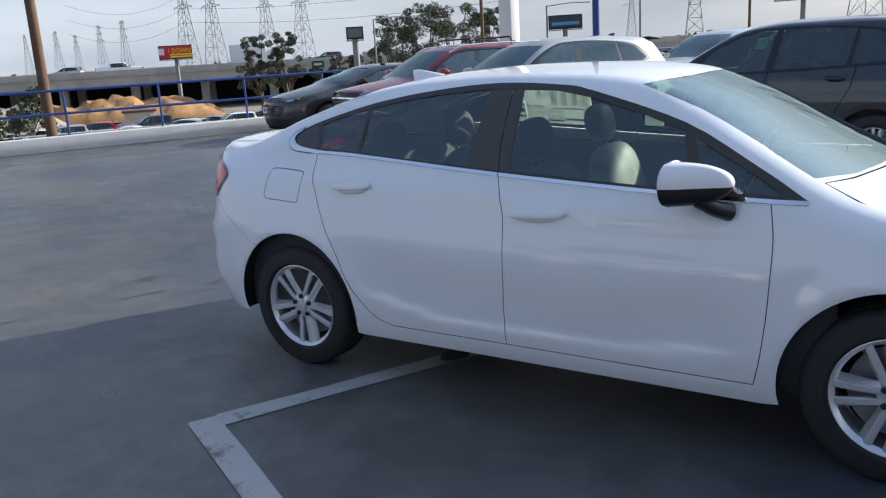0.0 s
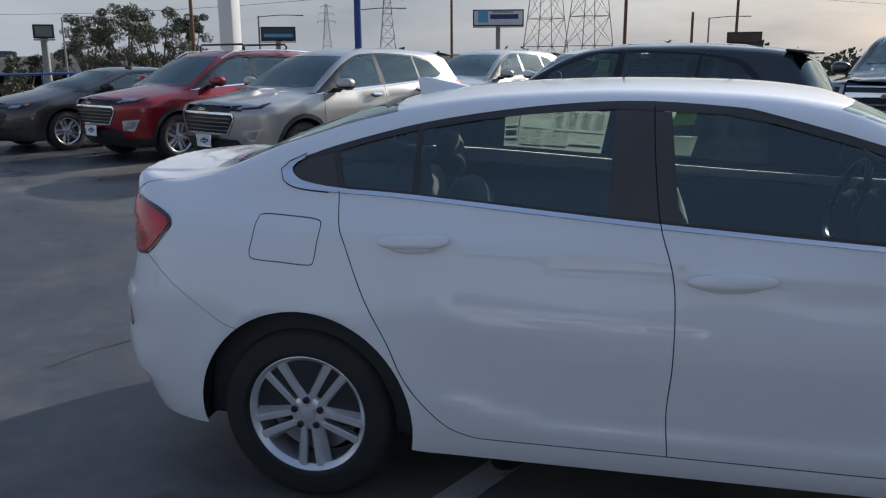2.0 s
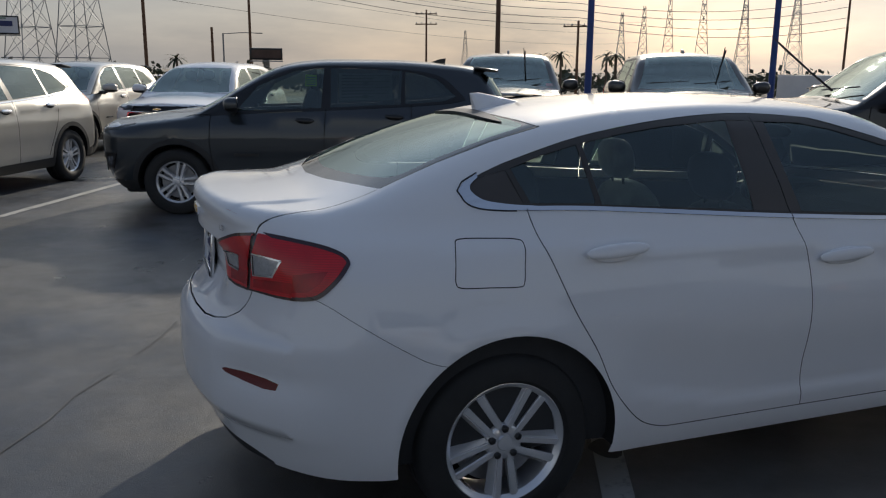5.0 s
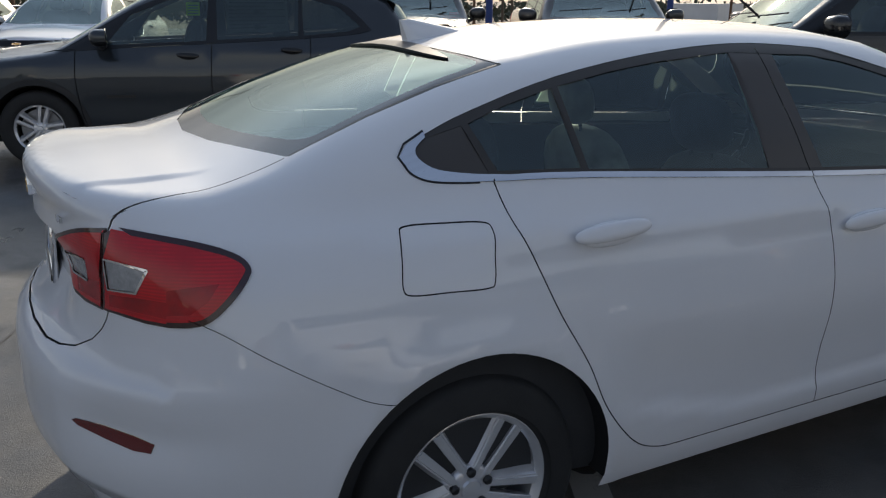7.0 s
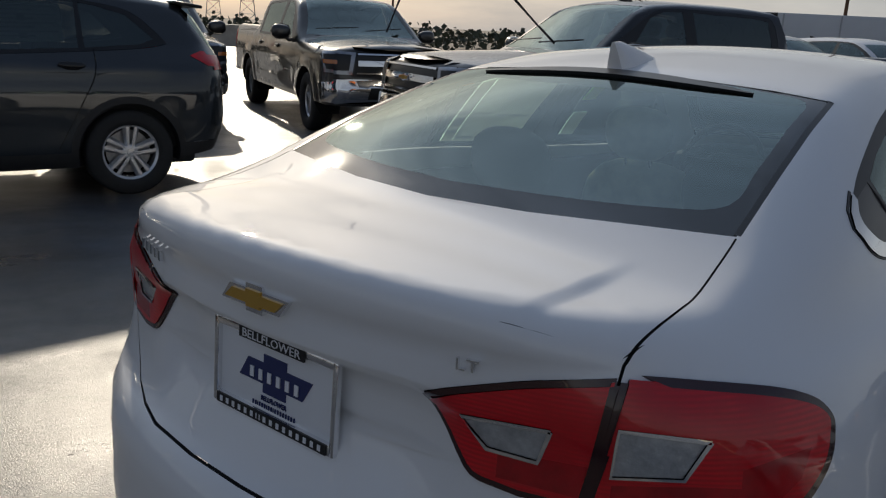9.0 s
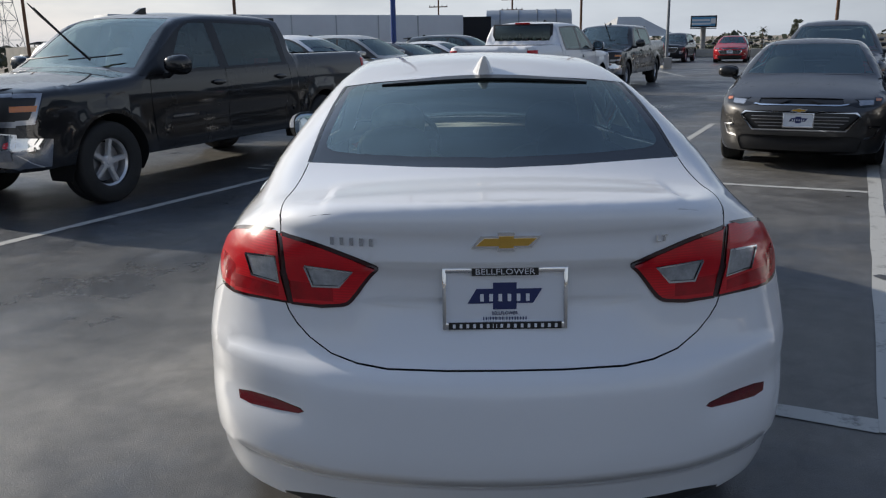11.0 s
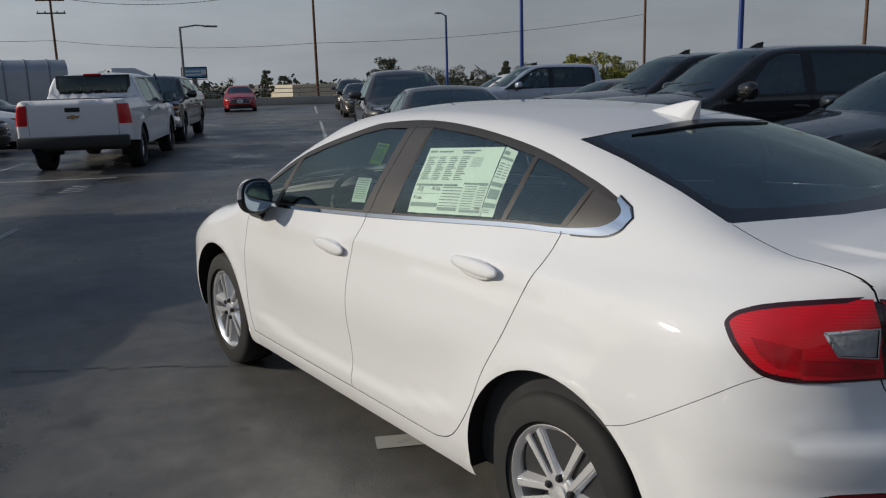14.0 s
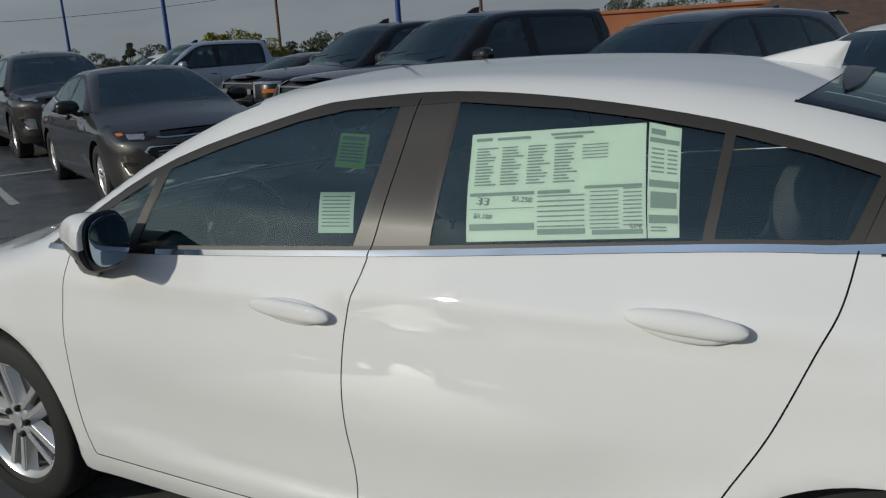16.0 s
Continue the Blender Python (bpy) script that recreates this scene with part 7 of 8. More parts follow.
def tower_proto(h=46, base=9.5):
    t = thing("transmission_tower", "grey steel lattice transmission tower", "tower", None, "transmission towers")
    lev = [0, .16, .30, .43, .55, .66, .76, .86, 1.0]
    wid = lambda f: base * (1 - f) ** 1.25 / 2 * .82 + .75
    for sx in (-1, 1):
        for sy in (-1, 1):
            bm = bmesh.new()
            add_tube(bm, [(sx * wid(a), sy * wid(a), a * h) for a in lev], .13, 4)
            part("leg", bm, STEEL, t)
    bm = bmesh.new()
    for a, b in zip(lev, lev[1:]):
        A, B, za, zb = wid(a), wid(b), a * h, b * h
        for s in (-1, 1):
            strut(bm, (-A, s * A, za), (B, s * B, zb), .07), strut(bm, (A, s * A, za), (-B, s * B, zb), .07)
            strut(bm, (s * A, -A, za), (s * B, B, zb), .07), strut(bm, (s * A, A, za), (s * B, -B, zb), .07)
            strut(bm, (-B, s * B, zb), (B, s * B, zb), .07), strut(bm, (s * B, -B, zb), (s * B, B, zb), .07)
    tagged(part("bracing", bm, STEEL, t), kind="stuff")
    for z, L in ((.70, 7.5), (.83, 6.2), (.95, 4.8)):
        for s in (-1, 1):
            bm = bmesh.new()
            for y in (-.7, .7):
                strut(bm, (0, y, z * h), (s * L, 0, z * h + .4), .08), strut(bm, (0, y, z * h + 1.8), (s * L, 0, z * h + .4), .07)
            for f in (.3, .55, .8):
                strut(bm, (s * L * f, 0, z * h + .1), (s * L * f, 0, z * h + 1.8 - 1.4 * f), .06)
            strut(bm, (s * L * .96, 0, z * h + .4), (s * L * .96, 0, z * h - 1.4), .1)
            part("tower_arm", bm, STEEL, t)
    return t


def wires(points, sag=.8, r=.022):
    bm = bmesh.new()
    for a, b in zip(points, points[1:]):
        a, b = Vector(a), Vector(b)
        add_tube(bm, [a.lerp(b, k / 10) - Vector((0, 0, 4 * sag * (k / 10) * (1 - k / 10))) for k in range(11)], r, 4, False)
    ob = part("overhead_wire", bm, WIRE, None)
    tagged(ob, "thin dark overhead wire between poles", "wire", "overhead wires")


tower = tower_proto()
tower.matrix_world = polar(166.1, 420, -4, 20)
for az, d, a, ref in ((164.4, 420, 20, "A"), (161.0, 440, 15, "A"), (158.7, 420, 15, "A"), (173.8, 900, 20, "A"), (172.7, 1000, 20, "A"), (171.3, 820, 20, "A"), (169.9, 760, 20, "A"), (175.5, 950, 10, "A"), (121.7, 205, 60, "C"), (118.8, 195, 60, "C"), (132.9, 420, 40, "M"),
                      (94.4, 900, 80, "C"), (84.1, 620, 80, "C"), (82.7, 560, 80, "C"), (81.1, 500, 80, "C"), (79.0, 460, 80, "C"), (76.5, 470, 85, "C"), (73.5, 430, 85, "C"), (52.9, 330, 90, "B"), (137, 700, 40, "A")):
    o = copy_thing(tower, polar(az, d, -4, a, ref))

for az, d, h, arms, tr, ref in ((174.8, 23, 15, 1, True, "A"), (115.1, 62, 17, 3, False, "C"), (108.6, 78, 18, 2, False, "C"), (97.0, 95, 12, 2, False, "C"), (86.9, 70, 9.5, 1, False, "C"), (128.9, 80, 16, 1, False, "M"), (70.6, 90, 14, 2, False, "C"), (146.8, 60, 16, 0, False, "A"),
                                (92.2, 42, 15, 0, False, "C"), (111.0, 66, 8.5, 0, False, "C"), (16.0, 85, 14.8, 3, False, "B"), (25.6, 110, 11, 2, False, "B"), (.4, 70, 14, 0, False, "B"), (-21.4, 75, 17, 2, True, "B"), (20.6, 95, 10, 2, False, "B"), (-36, 60, 14, 1, False, "D"), (12.9, 180, 9, 2, False, "B"), (38.4, 60, 12, 1, False, "B"), (51, 70, 16, 2, False, "B")):
    utility_pole(polar(az, d, -4, az + 80, ref), h, arms, tr)
for az, d, h, arm, ref in ((139.4, 20.5, 9, 1.2, "A"), (86.1, 33, 10.5, 1.0, "C"), (74.6, 38, 10.5, 1.0, "C"), (-7.8, 50, 5.1, 1.2, "B"), (-11.9, 33, 5.2, 1.2, "B"), (26.6, 27, 9, 1.0, "B"), (-29.4, 27, 9, 1.0, "D")):
    lamp_post(polar(az, d, 0, az + 160, ref), h, r=.14 if d in (33, 38) and h > 10 else .09)
lamp_post(polar(9.6, 42, 0, -60, "B"), 4.2, STEEL, 1.3, .08, label="grey street lamp with a short arm")
for az, d in ((154, 75), (142.5, 70), (136.5, 60), (113.3, 80)):
    lamp_post(polar(az, d, -4, az - 100), 8.6, STEEL, 3.0, .10, label="grey freeway lamp with a long curved arm")
white_post = thing("sign_pylon", "tall plain white square sign post", "sign post", polar(145.0, 44, 0, 20))
bm = bmesh.new()
add_box(bm, pose(0, 0, -.02), .75, .75, 12, .03)
part("post", bm, PANEL_WHITE, white_post)
bm = bmesh.new()
add_box(bm, pose(0, 0, 12), 3.6, .6, 2.6, .05)
part("sign_box", bm, SIGN_PALE, white_post)

W = lambda az, d, z, ref="A": polar(az, d, z, 0, ref).translation
for dz in (0, .5):
    wires([W(40, 70, 10.0 + dz, "B"), W(16.0, 85, 9.6 + dz, "B"), W(.4, 70, 9.4 + dz * .4, "B"), W(-21.4, 75, 11.0 + dz, "B"), W(-55, 60, 11 + dz, "B")], 1.2)
wires([W(40, 70, 6.0, "B"), W(16.0, 85, 5.8, "B"), W(.4, 70, 4.6, "B"), W(-21.4, 75, 6.4, "B")], .5, .016)
for dz in (0, .9, 1.9, 2.8):
    wires([W(176, 23, 9.6 - dz * .9), W(146.8, 60, 11.0 - dz), W(128.9, 80, 10.6 - dz, "M"), W(115.1, 62, 11.4 - dz, "C"), W(108.6, 78, 12.2 - dz, "C"), W(86.9, 72, 7.0 - dz * .6, "C"), W(70.6, 90, 8.6 - dz, "C")], 1.0)
for dz in (0, 6, 12):
    wires([W(173, 400, 30 - dz), W(166.1, 420, 34 - dz), W(121, 205, 32 - dz, "C"), W(82.7, 560, 32 - dz, "C")], 6, .05)


# ---- hoardings and signs ----
def hoarding(m, w, h, z, face, label, prints=(), legs=1):
    t = thing("billboard", label, "billboard", m, "billboards")
    bm = bmesh.new()
    add_box(bm, pose(0, 0, z), w, .35, h, .03)
    part("panel", bm, TRIM, t)
    bm = bmesh.new()
    add_box(bm, pose(0, -.19, z + .12), w - .24, .03, h - .24)
    f = part("sign_face", bm, face, t, smooth=False)
    for k in range(legs):
        bm = bmesh.new()
        x = 0 if legs == 1 else -w * .35 + w * .7 * k / (legs - 1)
        add_tube(bm, [(x, .1, 0), (x, .1, z + .1)], .22 if legs == 1 else .12, 12)
        part("leg", bm, STEEL, t)
    bm = bmesh.new()
    add_box(bm, pose(0, -.45, z - .12), w, .6, .08)
    part("catwalk", bm, STEEL, t, smooth=False)
    for x, zz, sx, sz, mt in prints:
        bm = bmesh.new()
        add_box(bm, pose(x, -.215, z + zz), sx, .02, sz)
        part("print_block", bm, mt, f, smooth=False)
    return t, f


face_to = lambda az: az - 90
h1, f1 = hoarding(polar(125.8, 80, -4, face_to(125.8), "M"), 4.7, 1.5, 8.1, SIGN_PALE, "pale roadside billboard with worn print", [(-1.4, .35, .9, 1.1, SIGN_BLUE), (.55, .65, 2.6, .42, INK_BLUE), (.4, 1.2, 2.0, .2, INK)])
h2, f2 = hoarding(polar(141.3, 70, -4, face_to(141.3)), 2.7, 1.1, 6.7, SIGN_DARK, "dark roadside billboard seen edge-lit", [(0, .3, 2.2, .25, SIGN_BLUE)])
h3, f3 = hoarding(polar(166.9, 100, -4, face_to(166.9)), 3.6, 1.5, 6.45, LED_RED, "red and yellow electronic price billboard", [(.6, .18, 2.4, .16, LED_YELLOW), (-1.5, .5, .6, .7, PANEL_WHITE), (.6, .42, 2.4, .16, LED_YELLOW)])
text_mesh("lettering", "1 DOWN!", .75, LED_YELLOW, f3, pose(.45, -.225, 7.35), .01, 2.4)
h4, f4 = hoarding(polar(107.6, 60, -4, face_to(107.6), "C"), 2.2, .8, 6.1, ROOFING, "small brown roadside sign panel", [])
h5, f5 = hoarding(polar(8.15, 75, -4, face_to(8.15), "B"), 2.1, .95, 6.1, SIGN_BLUE, "blue and white roadside billboard", [(-.2, .5, 1.4, .16, PANEL_WHITE), (-.2, .22, 1.5, .16, PANEL_WHITE), (.75, .3, .4, .4, PANEL_WHITE)])
h6, f6 = hoarding(polar(155.3, 60, -4, face_to(155.3)), 1.2, .85, 6.7, SIGN_BACK, "grey-green back of a road sign", [])
h7, f7 = hoarding(polar(157.9, 105, -4, face_to(157.9)), 1.5, .8, 4.5, SIGN_GREEN, "small green freeway exit sign", [(0, .3, .9, .2, PANEL_WHITE)])


# ---- the freeway and the yard below ----
fw = thing("freeway_overpass", "pale concrete freeway bridge on columns", "bridge", polar(160, 118, -4.6, 160 - 90))
def fw_box(name, mat, x, y, z, sx, sy, sz, bevel=0.0):
    bm = bmesh.new()
    add_box(bm, pose(x, y, z), sx, sy, sz, bevel)
    return part(name, bm, mat, fw, smooth=bevel > 0)
fw_box("bridge_deck", CONCRETE, 0, 8, 4.3, 210, 18, 1.1)
fw_box("parapet", CONCRETE, 0, -1.0, 5.4, 210, .35, .85, .03)
fw_box("parapet", CONCRETE, 0, 16.8, 5.4, 210, .35, .95, .03)
for k in range(11):
    x = -48 + k * 9.2
    fw_box("column", CONCRETE, x, 2.5, 0, 1.1, 1.1, 4.3, .05)
    fw_box("column", CONCRETE, x, 12.5, 0, 1.1, 1.1, 4.3, .05)
fw_box("abutment", CONCRETE, -82, 8, 0, 50, 17, 4.3)
fw_box("abutment", CONCRETE, 82, 8, 0, 50, 17, 4.3)
# dark sheet behind the columns, painted in for the shade under the bridge
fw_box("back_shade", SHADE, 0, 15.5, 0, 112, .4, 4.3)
def mound(m, rx, ry, h, mat, label, seed=1, name="dirt_bank"):
    n, k = 48, 22
    rng = np.random.RandomState(seed)
    V, F = [], []
    for j in range(k):
        for i in range(n):
            x, y = -1 + 2 * i / (n - 1), -1 + 2 * j / (k - 1)
            d = max(0, 1 - abs(x) ** 2.5) * max(0, 1 - abs(y) ** 2)
            zz = h * (d ** .45) * (1 + .30 * noise.noise(Vector((x * 5 + seed, y * 3, 0))) + .22 * noise.noise(Vector((x * 17, y * 9, seed))))
            V.append((x * rx, y * ry, zz - .05))
    for j in range(k - 1):
        for i in range(n - 1):
            q = j * n + i
            F.append((q, q + 1, q + n + 1, q + n))
    ob = link_mesh(name, V, F, mat)
    ob.matrix_world = m
    return tagged(ob, label, "bank", kind="structure")
mound(polar(171.2, 88, -4, 80), 11, 5, 2.7, DIRT, "bare orange dirt bank beside the bridge", 3)
mound(polar(185, 80, -4, 95), 16, 7, 3.6, DUST, "scrubby dry bank beside the bridge", 5)
shed = thing("site_shed", "small tan site shed with a flat roof", "shed", polar(169.6, 80, -4, 80))
bm = bmesh.new()
add_box(bm, pose(0, 0, 0), 2.6, 2.4, 1.9, .02)
part("shed_wall", bm, STUCCO, shed)
bm = bmesh.new()
add_box(bm, pose(0, 0, 1.9), 2.9, 2.7, .16, .02)
part("shed_roof", bm, ROOFING, shed)
# white fence in the yard
fence = thing("yard_fence", "white pipe fence along the lower yard", "fence", polar(167, 64, -4, 80))
for z in (.5, 1.0, 1.5):
    bm = bmesh.new()
    add_tube(bm, [(-26, 0, z), (26, 0, z)], .05, 6)
    part("fence_rail", bm, PANEL_WHITE, fence)
for k in range(22):
    bm = bmesh.new()
    add_tube(bm, [(-26 + k * 2.47, 0, 0), (-26 + k * 2.47, 0, 1.6)], .06, 6)
    part("fence_post", bm, PANEL_WHITE, fence)
cols = (WHITE, WHITE, SILVER, BRIGHTRED, WHITE, GREY, WHITE, SILVER, WHITE, WHITE, BLACK, WHITE)
for k in range(12):
    az, d = 177.5 - k * 1.75, 68 + 5 * (k % 2)
    proto, was = ((suv, SILVER), (sedan_b, GREY), (pickup, BLACK))[k % 3]
    c = cols[k]
    parked(proto, was, c, polar(az, d, -4, az + 60 + 20 * (k % 3)), "%s parked down in the lower yard" % {SILVER: "silver vehicle", BRIGHTRED: "red vehicle", WHITE: "white vehicle", GREY: "grey vehicle", BLACK: "black vehicle"}[c], "yard vehicles")
for k, (x, c) in enumerate(((-58, WHITE), (-30, SILVER), (-22, WHITE), (6, GREY), (14, SILVER), (40, WHITE))):
    parked(suv if k % 2 else pickup, SILVER if k % 2 else BLACK, c, polar(160, 118, .8, 160 - 90) @ pose(x, 3 + k % 2 * 4, 0, 0, 0, 180 * (k % 2)), "vehicle standing on the freeway bridge, pale paint", "freeway vehicles")
van = thing("box_truck", "white box truck standing on the freeway bridge", "truck", polar(160, 118, .8, 70) @ pose(-4, 4, 0))
for nm, mt, x, sx, z, sz in (("cargo_box", PANEL_WHITE, -1, 5, .7, 2.6), ("cab", PANEL_WHITE, 2.6, 1.9, .5, 1.9)):
    bm = bmesh.new()
    add_box(bm, pose(x, 0, z), sx, 2.2, sz, .08)
    part(nm, bm, mt, van)
bm = bmesh.new()
add_box(bm, pose(2.8, 0, 1.4), 1.55, 2.24, .7, .05)
part("cab_window", bm, GLASS_DARK, van)
for x in (-2.4, 2.4):
    for s in (-1, 1):
        wheel(van, pose(x, s * 1.0, .45, 0, 0, 0 if s > 0 else 180), .45, .25, .26, "five", ALLOY_DARK, 20)


# ---- buildings beyond the second half ----
def cylinder_shell(bm, L, w, h0, h1, n=14):
    """A long body with a rounded roof."""
    prof = [(-w / 2, h0)] + [(w / 2 * -math.cos(math.pi * k / n), h1 + (w * .28) * math.sin(math.pi * k / n)) for k in range(n + 1)] + [(w / 2, h0)]
    a = [bm.verts.new((-L / 2, y, z)) for y, z in prof]
    b = [bm.verts.new((L / 2, y, z)) for y, z in prof]
    for k in range(len(prof) - 1):
        bm.faces.new((a[k], a[k + 1], b[k + 1], b[k]))
    bm.faces.new(a[::-1]), bm.faces.new(b)
    bm.faces.new((a[0], b[0], b[-1], a[-1]))
    bmesh.ops.recalc_face_normals(bm, faces=bm.faces)


p0, p1 = polar(46, 40, 0, 0, "B").translation, polar(24.0, 48, 0, 0, "B").translation
mid = (p0 + p1) / 2
ang = math.degrees(math.atan2(p1.y - p0.y, p1.x - p0.x))
L = (p1 - p0).length
trailer = thing("storage_trailer", "long white panelled storage trailer", "trailer", pose(mid.x, mid.y, 0, 0, 0, ang))
bm = bmesh.new()
add_box(bm, pose(0, 0, .2), L, 2.6, 2.55, .03)
part("trailer_body", bm, PANEL_WHITE, trailer)
for k in range(int(L / 2.4)):
    bm = bmesh.new()
    add_box(bm, pose(-L / 2 + 1.2 + k * 2.4, -1.31, .2), .06, .03, 2.52)
    part("panel_rib", bm, TIN, trailer, smooth=False)
for x in (-L * .4, -L * .1, L * .2, L * .42):
    bm = bmesh.new()
    add_box(bm, pose(x, 0, 0), .3, 2.2, .36)
    part("support", bm, TRIM, trailer, smooth=False)
dome = thing("horse_trailer", "dull metal trailer with a rounded ribbed roof", "trailer", polar(18.9, 52, 0, -68, "B"))
bm = bmesh.new()
cylinder_shell(bm, 5.0, 2.4, .5, 2.45)
part("trailer_body", bm, TIN, dome)
for x in (-1.7, -.6, .5, 1.6):
    bm = bmesh.new()
    cylinder_shell(bm, .08, 2.44, .5, 2.48)
    bmesh.ops.translate(bm, verts=bm.verts, vec=(x, 0, 0))
    part("roof_rib", bm, STEEL, dome)
for x in (-1.2, 1.2):
    for s in (-1, 1):
        wheel(dome, pose(x, s * 1.05, .36, 0, 0, 0 if s > 0 else 180), .36, .2, .2, "five", ALLOY_DARK, 20)
tent = thing("canvas_tent", "grey canvas pavilion with a pitched roof", "tent", polar(12.6, 62, 0, -40, "B") @ Matrix.Scale(.78, 4))
bm = bmesh.new()
vs = [bm.verts.new(c) for c in ((-3.4, -2.6, 1.9), (3.4, -2.6, 1.9), (3.4, 2.6, 1.9), (-3.4, 2.6, 1.9), (-1.2, 0, 3.6), (1.2, 0, 3.6))]
for f in ((0, 1, 5, 4), (1, 2, 5), (2, 3, 4, 5), (3, 0, 4), (0, 3, 2, 1)):
    bm.faces.new([vs[i] for i in f])
part("tent_roof", bm, CANVAS, tent, smooth=False)
for x in (-3.3, 0, 3.3):
    for y in (-2.5, 2.5):
        bm = bmesh.new()
        add_tube(bm, [(x, y, 0), (x, y, 1.95)], .05, 6)
        part("tent_pole", bm, STEEL, tent)
hut = thing("site_container", "dark open-ended container beside the trailers", "container", polar(22.6, 50, 0, -66, "B"))
bm = bmesh.new()
add_box(bm, pose(0, 0, 0), 2.6, 2.4, 2.5, .03)
part("container_wall", bm, TIN, hut)
# the box is closed: this dark panel is the inside's shade as colour
bm = bmesh.new()
add_box(bm, pose(0, -1.21, .4), 2.2, .03, 2.3)
part("container_opening", bm, SHADE, hut, smooth=False)


def house(m, w, d, h, wall, roof, label, windows=3):
    t = thing("house", label, "house", m, "houses")
    bm = bmesh.new()
    add_box(bm, Matrix(), w, d, h)
    part("wall", bm, wall, t, smooth=False)
    bm = bmesh.new()
    vs = [bm.verts.new(c) for c in ((-w / 2 - .5, -d / 2 - .5, h), (w / 2 + .5, -d / 2 - .5, h), (w / 2 + .5, d / 2 + .5, h), (-w / 2 - .5, d / 2 + .5, h), (-w / 2 + d * .4, 0, h + d * .22), (w / 2 - d * .4, 0, h + d * .22))]
    for f in ((0, 1, 5, 4), (1, 2, 5), (2, 3, 4, 5), (3, 0, 4), (0, 3, 2, 1)):
        bm.faces.new([vs[i] for i in f])
    part("roof", bm, roof, t, smooth=False)
    for k in range(windows):
        x = -w / 2 + w * (k + .5) / windows
        bm = bmesh.new()
        add_box(bm, pose(x, -d / 2 - .02, h - 1.9), 1.3, .08, 1.2, .01)
        fr = part("window", bm, PANEL_WHITE, t)
        for s in (-1, 1):
            bm = bmesh.new()
            add_box(bm, pose(x + s * .3, -d / 2 - .07, h - 1.83), .52, .03, 1.06)
            part("pane", bm, GLASS_DARK, fr, smooth=False)
    return t


block = thing("flat_roofed_building", "long low terracotta-coloured building with a flat roof", "building", polar(-48.5, 62, -4, 44, "D"))
bm = bmesh.new()
add_box(bm, Matrix(), 17, 9, 6.5)
part("wall", bm, TERRACOTTA, block, smooth=False)
bm = bmesh.new()
add_box(bm, pose(0, 0, 6.5), 17.3, 9.3, .22, .03)
part("parapet", bm, TERRACOTTA, block)
for k in range(6):
    bm = bmesh.new()
    add_box(bm, pose(-7 + k * 2.8, -4.52, 3.6), 1.4, .08, 1.3, .01)
    fr = part("window", bm, PANEL_WHITE, block)
    bm = bmesh.new()
    add_box(bm, pose(-7 + k * 2.8, -4.57, 3.68), 1.2, .03, 1.12)
    part("pane", bm, GLASS_DARK, fr, smooth=False)
house(polar(-61.0, 44, -4, 30, "E"), 15, 9, 4.6, STUCCO, ROOFING, "beige house with a brown shingle roof", 4)
house(polar(-75.0, 52, -4, 15, "E"), 18, 9, 4.6, STUCCO, ROOFING, "beige house further along the street", 4)


# ---- trees ----
def tree(m, h, crown, count=1600, leaf=.16, mat=LEAF, label="tall dark olive eucalyptus tree", seed=0, clumps=14, trunk_share=.45, flat=1.0, fine=1.0):
    rng = np.random.RandomState(seed)
    t = thing("tree", label, "tree", m, "trees")
    bm = bmesh.new()
    fork = h * trunk_share
    add_tube(bm, [(0, 0, -.1), (rng.uniform(-.2, .2), rng.uniform(-.2, .2), fork * .6), (rng.uniform(-.3, .3), rng.uniform(-.3, .3), fork)], [h * .028, h * .021, h * .016], 9)
    part("trunk", bm, BARK, t)
    V, F = [], []
    for c in range(clumps):
        a, f = rng.uniform(0, 2 * math.pi), rng.uniform(0, 1)
        rad = crown * (.25 + .75 * math.sqrt(rng.uniform(0, 1))) * (1 - .5 * f)
        cen = np.array((rad * math.cos(a), rad * math.sin(a), fork + (h - fork) * (.15 + .8 * f)))
        bm = bmesh.new()
        if c >= 12:
            bm.free()
        else:
            add_tube(bm, [(0, 0, fork * .85), (cen[0] * .5, cen[1] * .5, (fork + cen[2]) / 2 + .2), tuple(cen)], [h * .012, h * .008, h * .003], 5)
            part("limb", bm, BARK, t)
        size = crown * rng.uniform(.22, .42) * fine
        n = count // clumps
        p = rng.normal(0, 1, (n, 3))
        p /= np.linalg.norm(p, axis=1, keepdims=True)
        p = cen + p * (rng.uniform(.25, 1, (n, 1)) ** .5) * size * np.array((1, 1, .75 * flat))
        for q in p:
            d1 = rng.normal(0, 1, 3)
            d1 /= np.linalg.norm(d1)
            d2 = np.cross(d1, rng.normal(0, 1, 3))
            d2 /= max(np.linalg.norm(d2), 1e-6)
            s = leaf * rng.uniform(.6, 1.5)
            k = len(V)
            V += [q - d1 * s, q + d2 * s * .5, q + d1 * s, q - d2 * s * .5]
            F.append((k, k + 1, k + 2, k + 3))
    link_mesh("crown", V, F, mat, t, smooth=False)
    return t


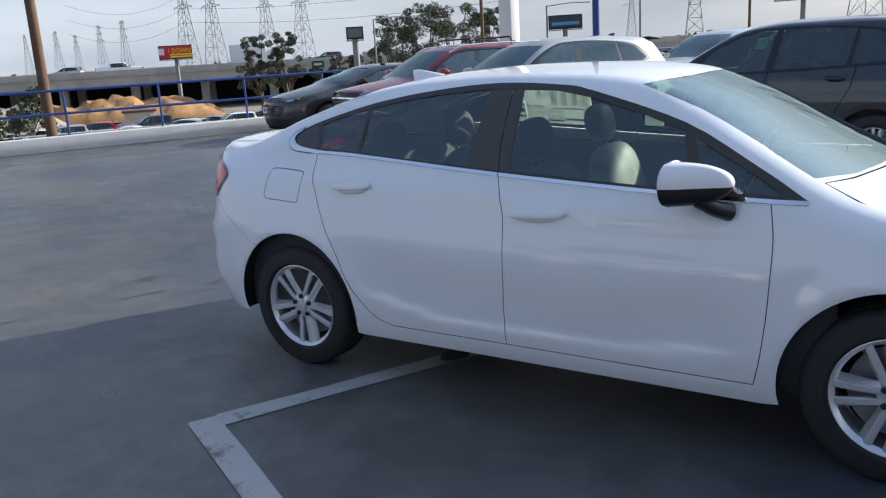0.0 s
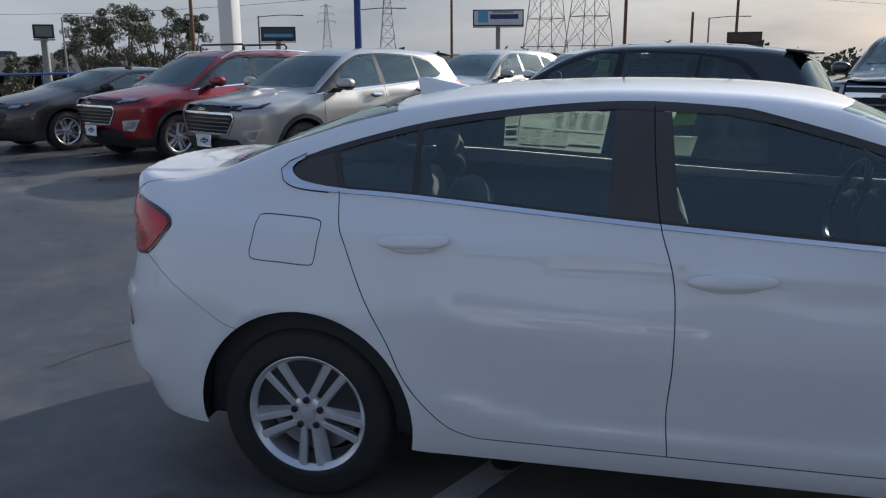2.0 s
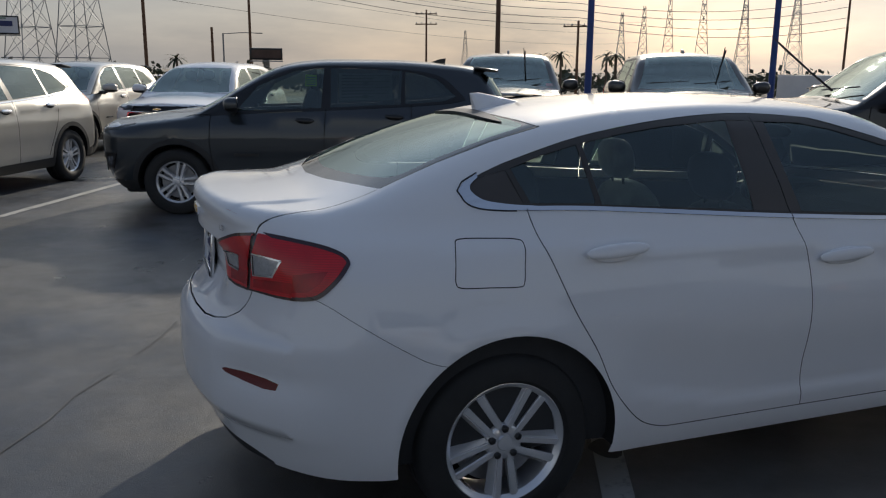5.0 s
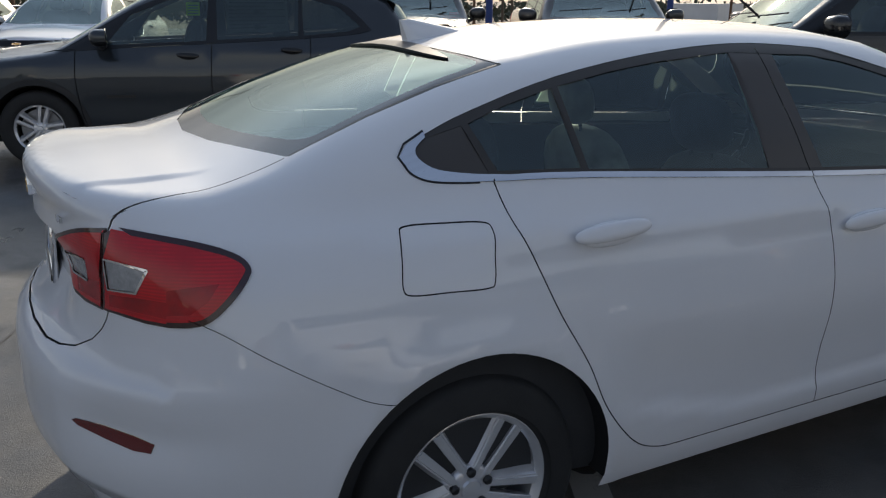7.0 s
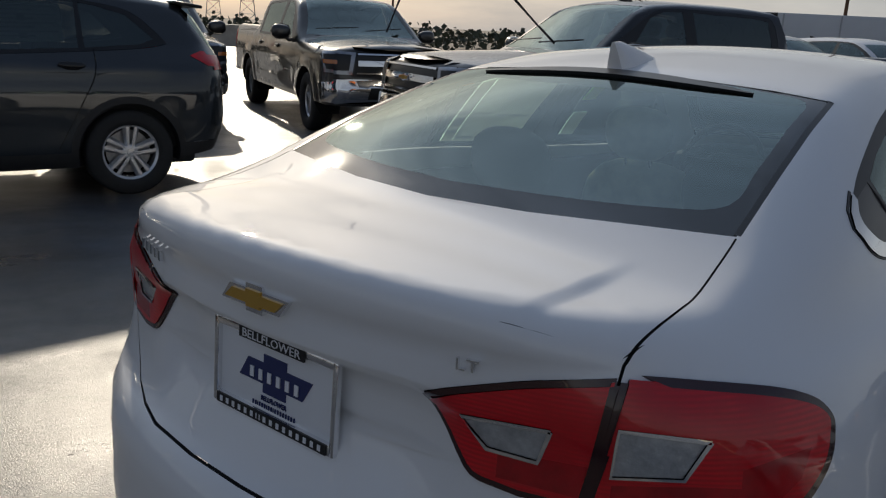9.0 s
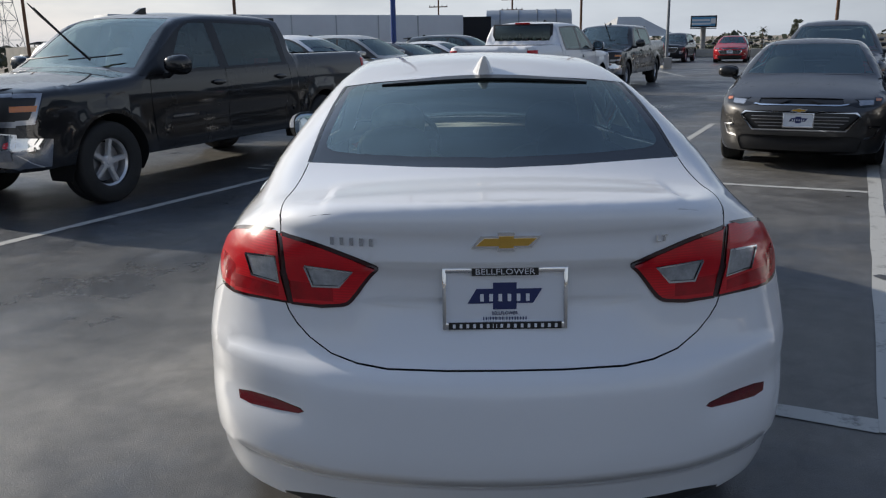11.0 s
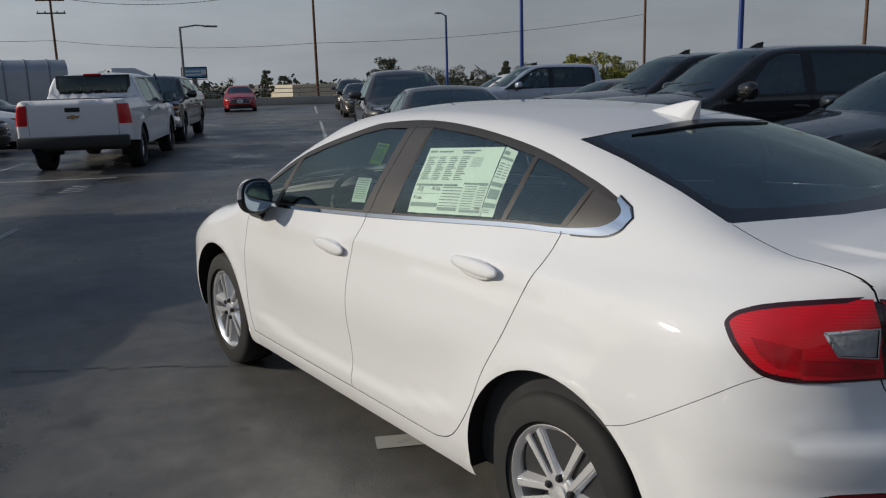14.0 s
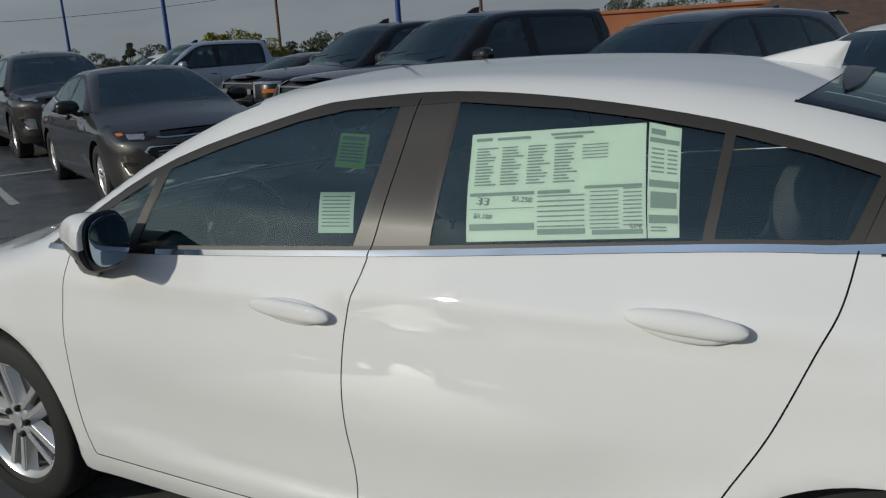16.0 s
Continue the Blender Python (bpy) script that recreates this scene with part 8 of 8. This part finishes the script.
for i, (az, d, h, c) in enumerate(((152.6, 84, 9.4, 3.4), (150.6, 80, 9.9, 3.6), (148.6, 82, 10.1, 3.4), (146.6, 86, 9.6, 2.8), (161.8, 92, 8.6, 2.4), (160.0, 90, 8.8, 2.1))):
    tree(polar(az, d, -4), h, c, 11000, .085, LEAF, "tall dark eucalyptus tree beyond the freeway", i, 46, .22, 1.0, .60)
for i, (az, d, h, c) in enumerate(((181, 60, 5.6, 3.2), (178, 66, 5.4, 2.8), (176, 70, 4.8, 2.2), (156.0, 100, 5.6, 2.8), (157.2, 96, 5.4, 2.4))):
    tree(polar(az, d, -4), h, c, 1600, .17, LEAF, "low dark shrubby tree by the bank", 20 + i, 10, .25)
for i, (az, d, h, c) in enumerate(((-17.0, 56, 6.5, 2.0), (-18.6, 54, 6.9, 2.2), (-20.2, 55, 6.8, 2.2), (-21.8, 57, 6.3, 2.0))):
    tree(polar(az, d, -4, 0, "D"), h, c, 5200, .085, LEAF_DRY, "rounded yellow-green tree beyond the deck", 40 + i, 34, .3, 1.0, .75)
for i, (az, d, h, c) in enumerate(((-5.3, 95, 7.9, 2.6), (-8.2, 110, 7.2, 3.0), (-9.8, 112, 7.4, 2.8), (2.4, 150, 8.2, 1.5), (-23.6, 60, 6.2, 2.0), (-25.5, 60, 6.6, 2.4), (-27.5, 62, 6.4, 2.4), (-29.5, 62, 6.5, 2.3), (-13.6, 90, 7.4, 1.0), (-15.2, 100, 6.9, 2.6), (-12, 120, 6.6, 3.4), (-45.5, 80, 8.6, 3.6), (-48.5, 82, 8.8, 3.4), (-51, 80, 8.4, 3.2))):
    tree(polar(az, d, -4, 0, "D"), h, c, 4200, .10, LEAF, "dark green street tree beyond the deck", 60 + i, 26, .3, 1.0, .8)


def palm(m, h, seed):
    rng = np.random.RandomState(seed)
    t = thing("palm_tree", "slim palm with a ragged tuft of fronds", "palm tree", m, "palms")
    bm = bmesh.new()
    add_tube(bm, [(0, 0, -.1), (.1, .05, h * .5), (.05, 0, h)], [.22, .17, .15], 8)
    part("trunk", bm, BARK, t)
    V, F = [], []
    for k in range(26):
        a, up = rng.uniform(0, 2 * math.pi), rng.uniform(-.6, 1)
        prev = None
        for s in range(6):
            r = 1.7 * s / 5
            z = h + up * r * .9 - .32 * r * r
            w = .16 * (1 - abs(s / 5 - .4))
            c = (r * math.cos(a), r * math.sin(a), z)
            V += [(c[0] - w * math.sin(a), c[1] + w * math.cos(a), z - .05), (c[0] + w * math.sin(a), c[1] - w * math.cos(a), z - .05)]
            if prev is not None:
                F.append((prev, prev + 1, len(V) - 1, len(V) - 2))
            prev = len(V) - 2
    link_mesh("crown", V, F, LEAF, t, smooth=False)


for i, (az, d, h, b) in enumerate(((88.0, 110, 7.6, "C"), (85.0, 120, 7.6, "C"), (84.4, 100, 7.4, "C"), (89.2, 130, 7.8, "C"), (113.3, 120, 6.8, "C"), (5.2, 240, 6.8, "B"), (1.5, 260, 6.9, "B"))):
    palm(polar(az, d, -4, 0, b), h, i)

# the far belt of trees and low roofs all round
rng = np.random.RandomState(7)
V, F = [], []
for k in range(2600):
    a, d = rng.uniform(0, 2 * math.pi), rng.uniform(190, 330)
    hh = rng.uniform(2.6, 5.6) * (1.25 if rng.uniform() < .12 else 1)
    cx, cy = d * math.cos(a), d * math.sin(a)
    for q in range(14):
        p = np.array((cx, cy, -4 + hh * rng.uniform(.1, 1))) + rng.normal(0, 1, 3) * (1.6, 1.6, .5)
        d1 = rng.normal(0, 1, 3)
        d1 /= np.linalg.norm(d1)
        d2 = np.cross(d1, rng.normal(0, 1, 3))
        d2 /= max(np.linalg.norm(d2), 1e-6)
        s = rng.uniform(.5, 1.2)
        i = len(V)
        V += [p - d1 * s, p + d2 * s * .8, p + d1 * s, p - d2 * s * .8]
        F.append((i, i + 1, i + 2, i + 3))
tagged(link_mesh("far_trees", V, F, LEAF_FAR, smooth=False), "hazy belt of distant trees on the horizon", "trees", kind="stuff")
rng = random.Random(5)
for k in range(26):
    a, d = 360 * k / 26 + rng.uniform(-5, 5), rng.uniform(150, 185)
    if 105 < a < 185:
        continue
    slab("far_building", polar(a, d, -4, a + rng.uniform(-20, 20)), rng.uniform(12, 26), rng.uniform(8, 12), rng.uniform(3.6, 5.2), rng.choice((STUCCO, PANEL_WHITE, CONCRETE)), "low pale flat-roofed building in the distance", "building", 0, "structure")
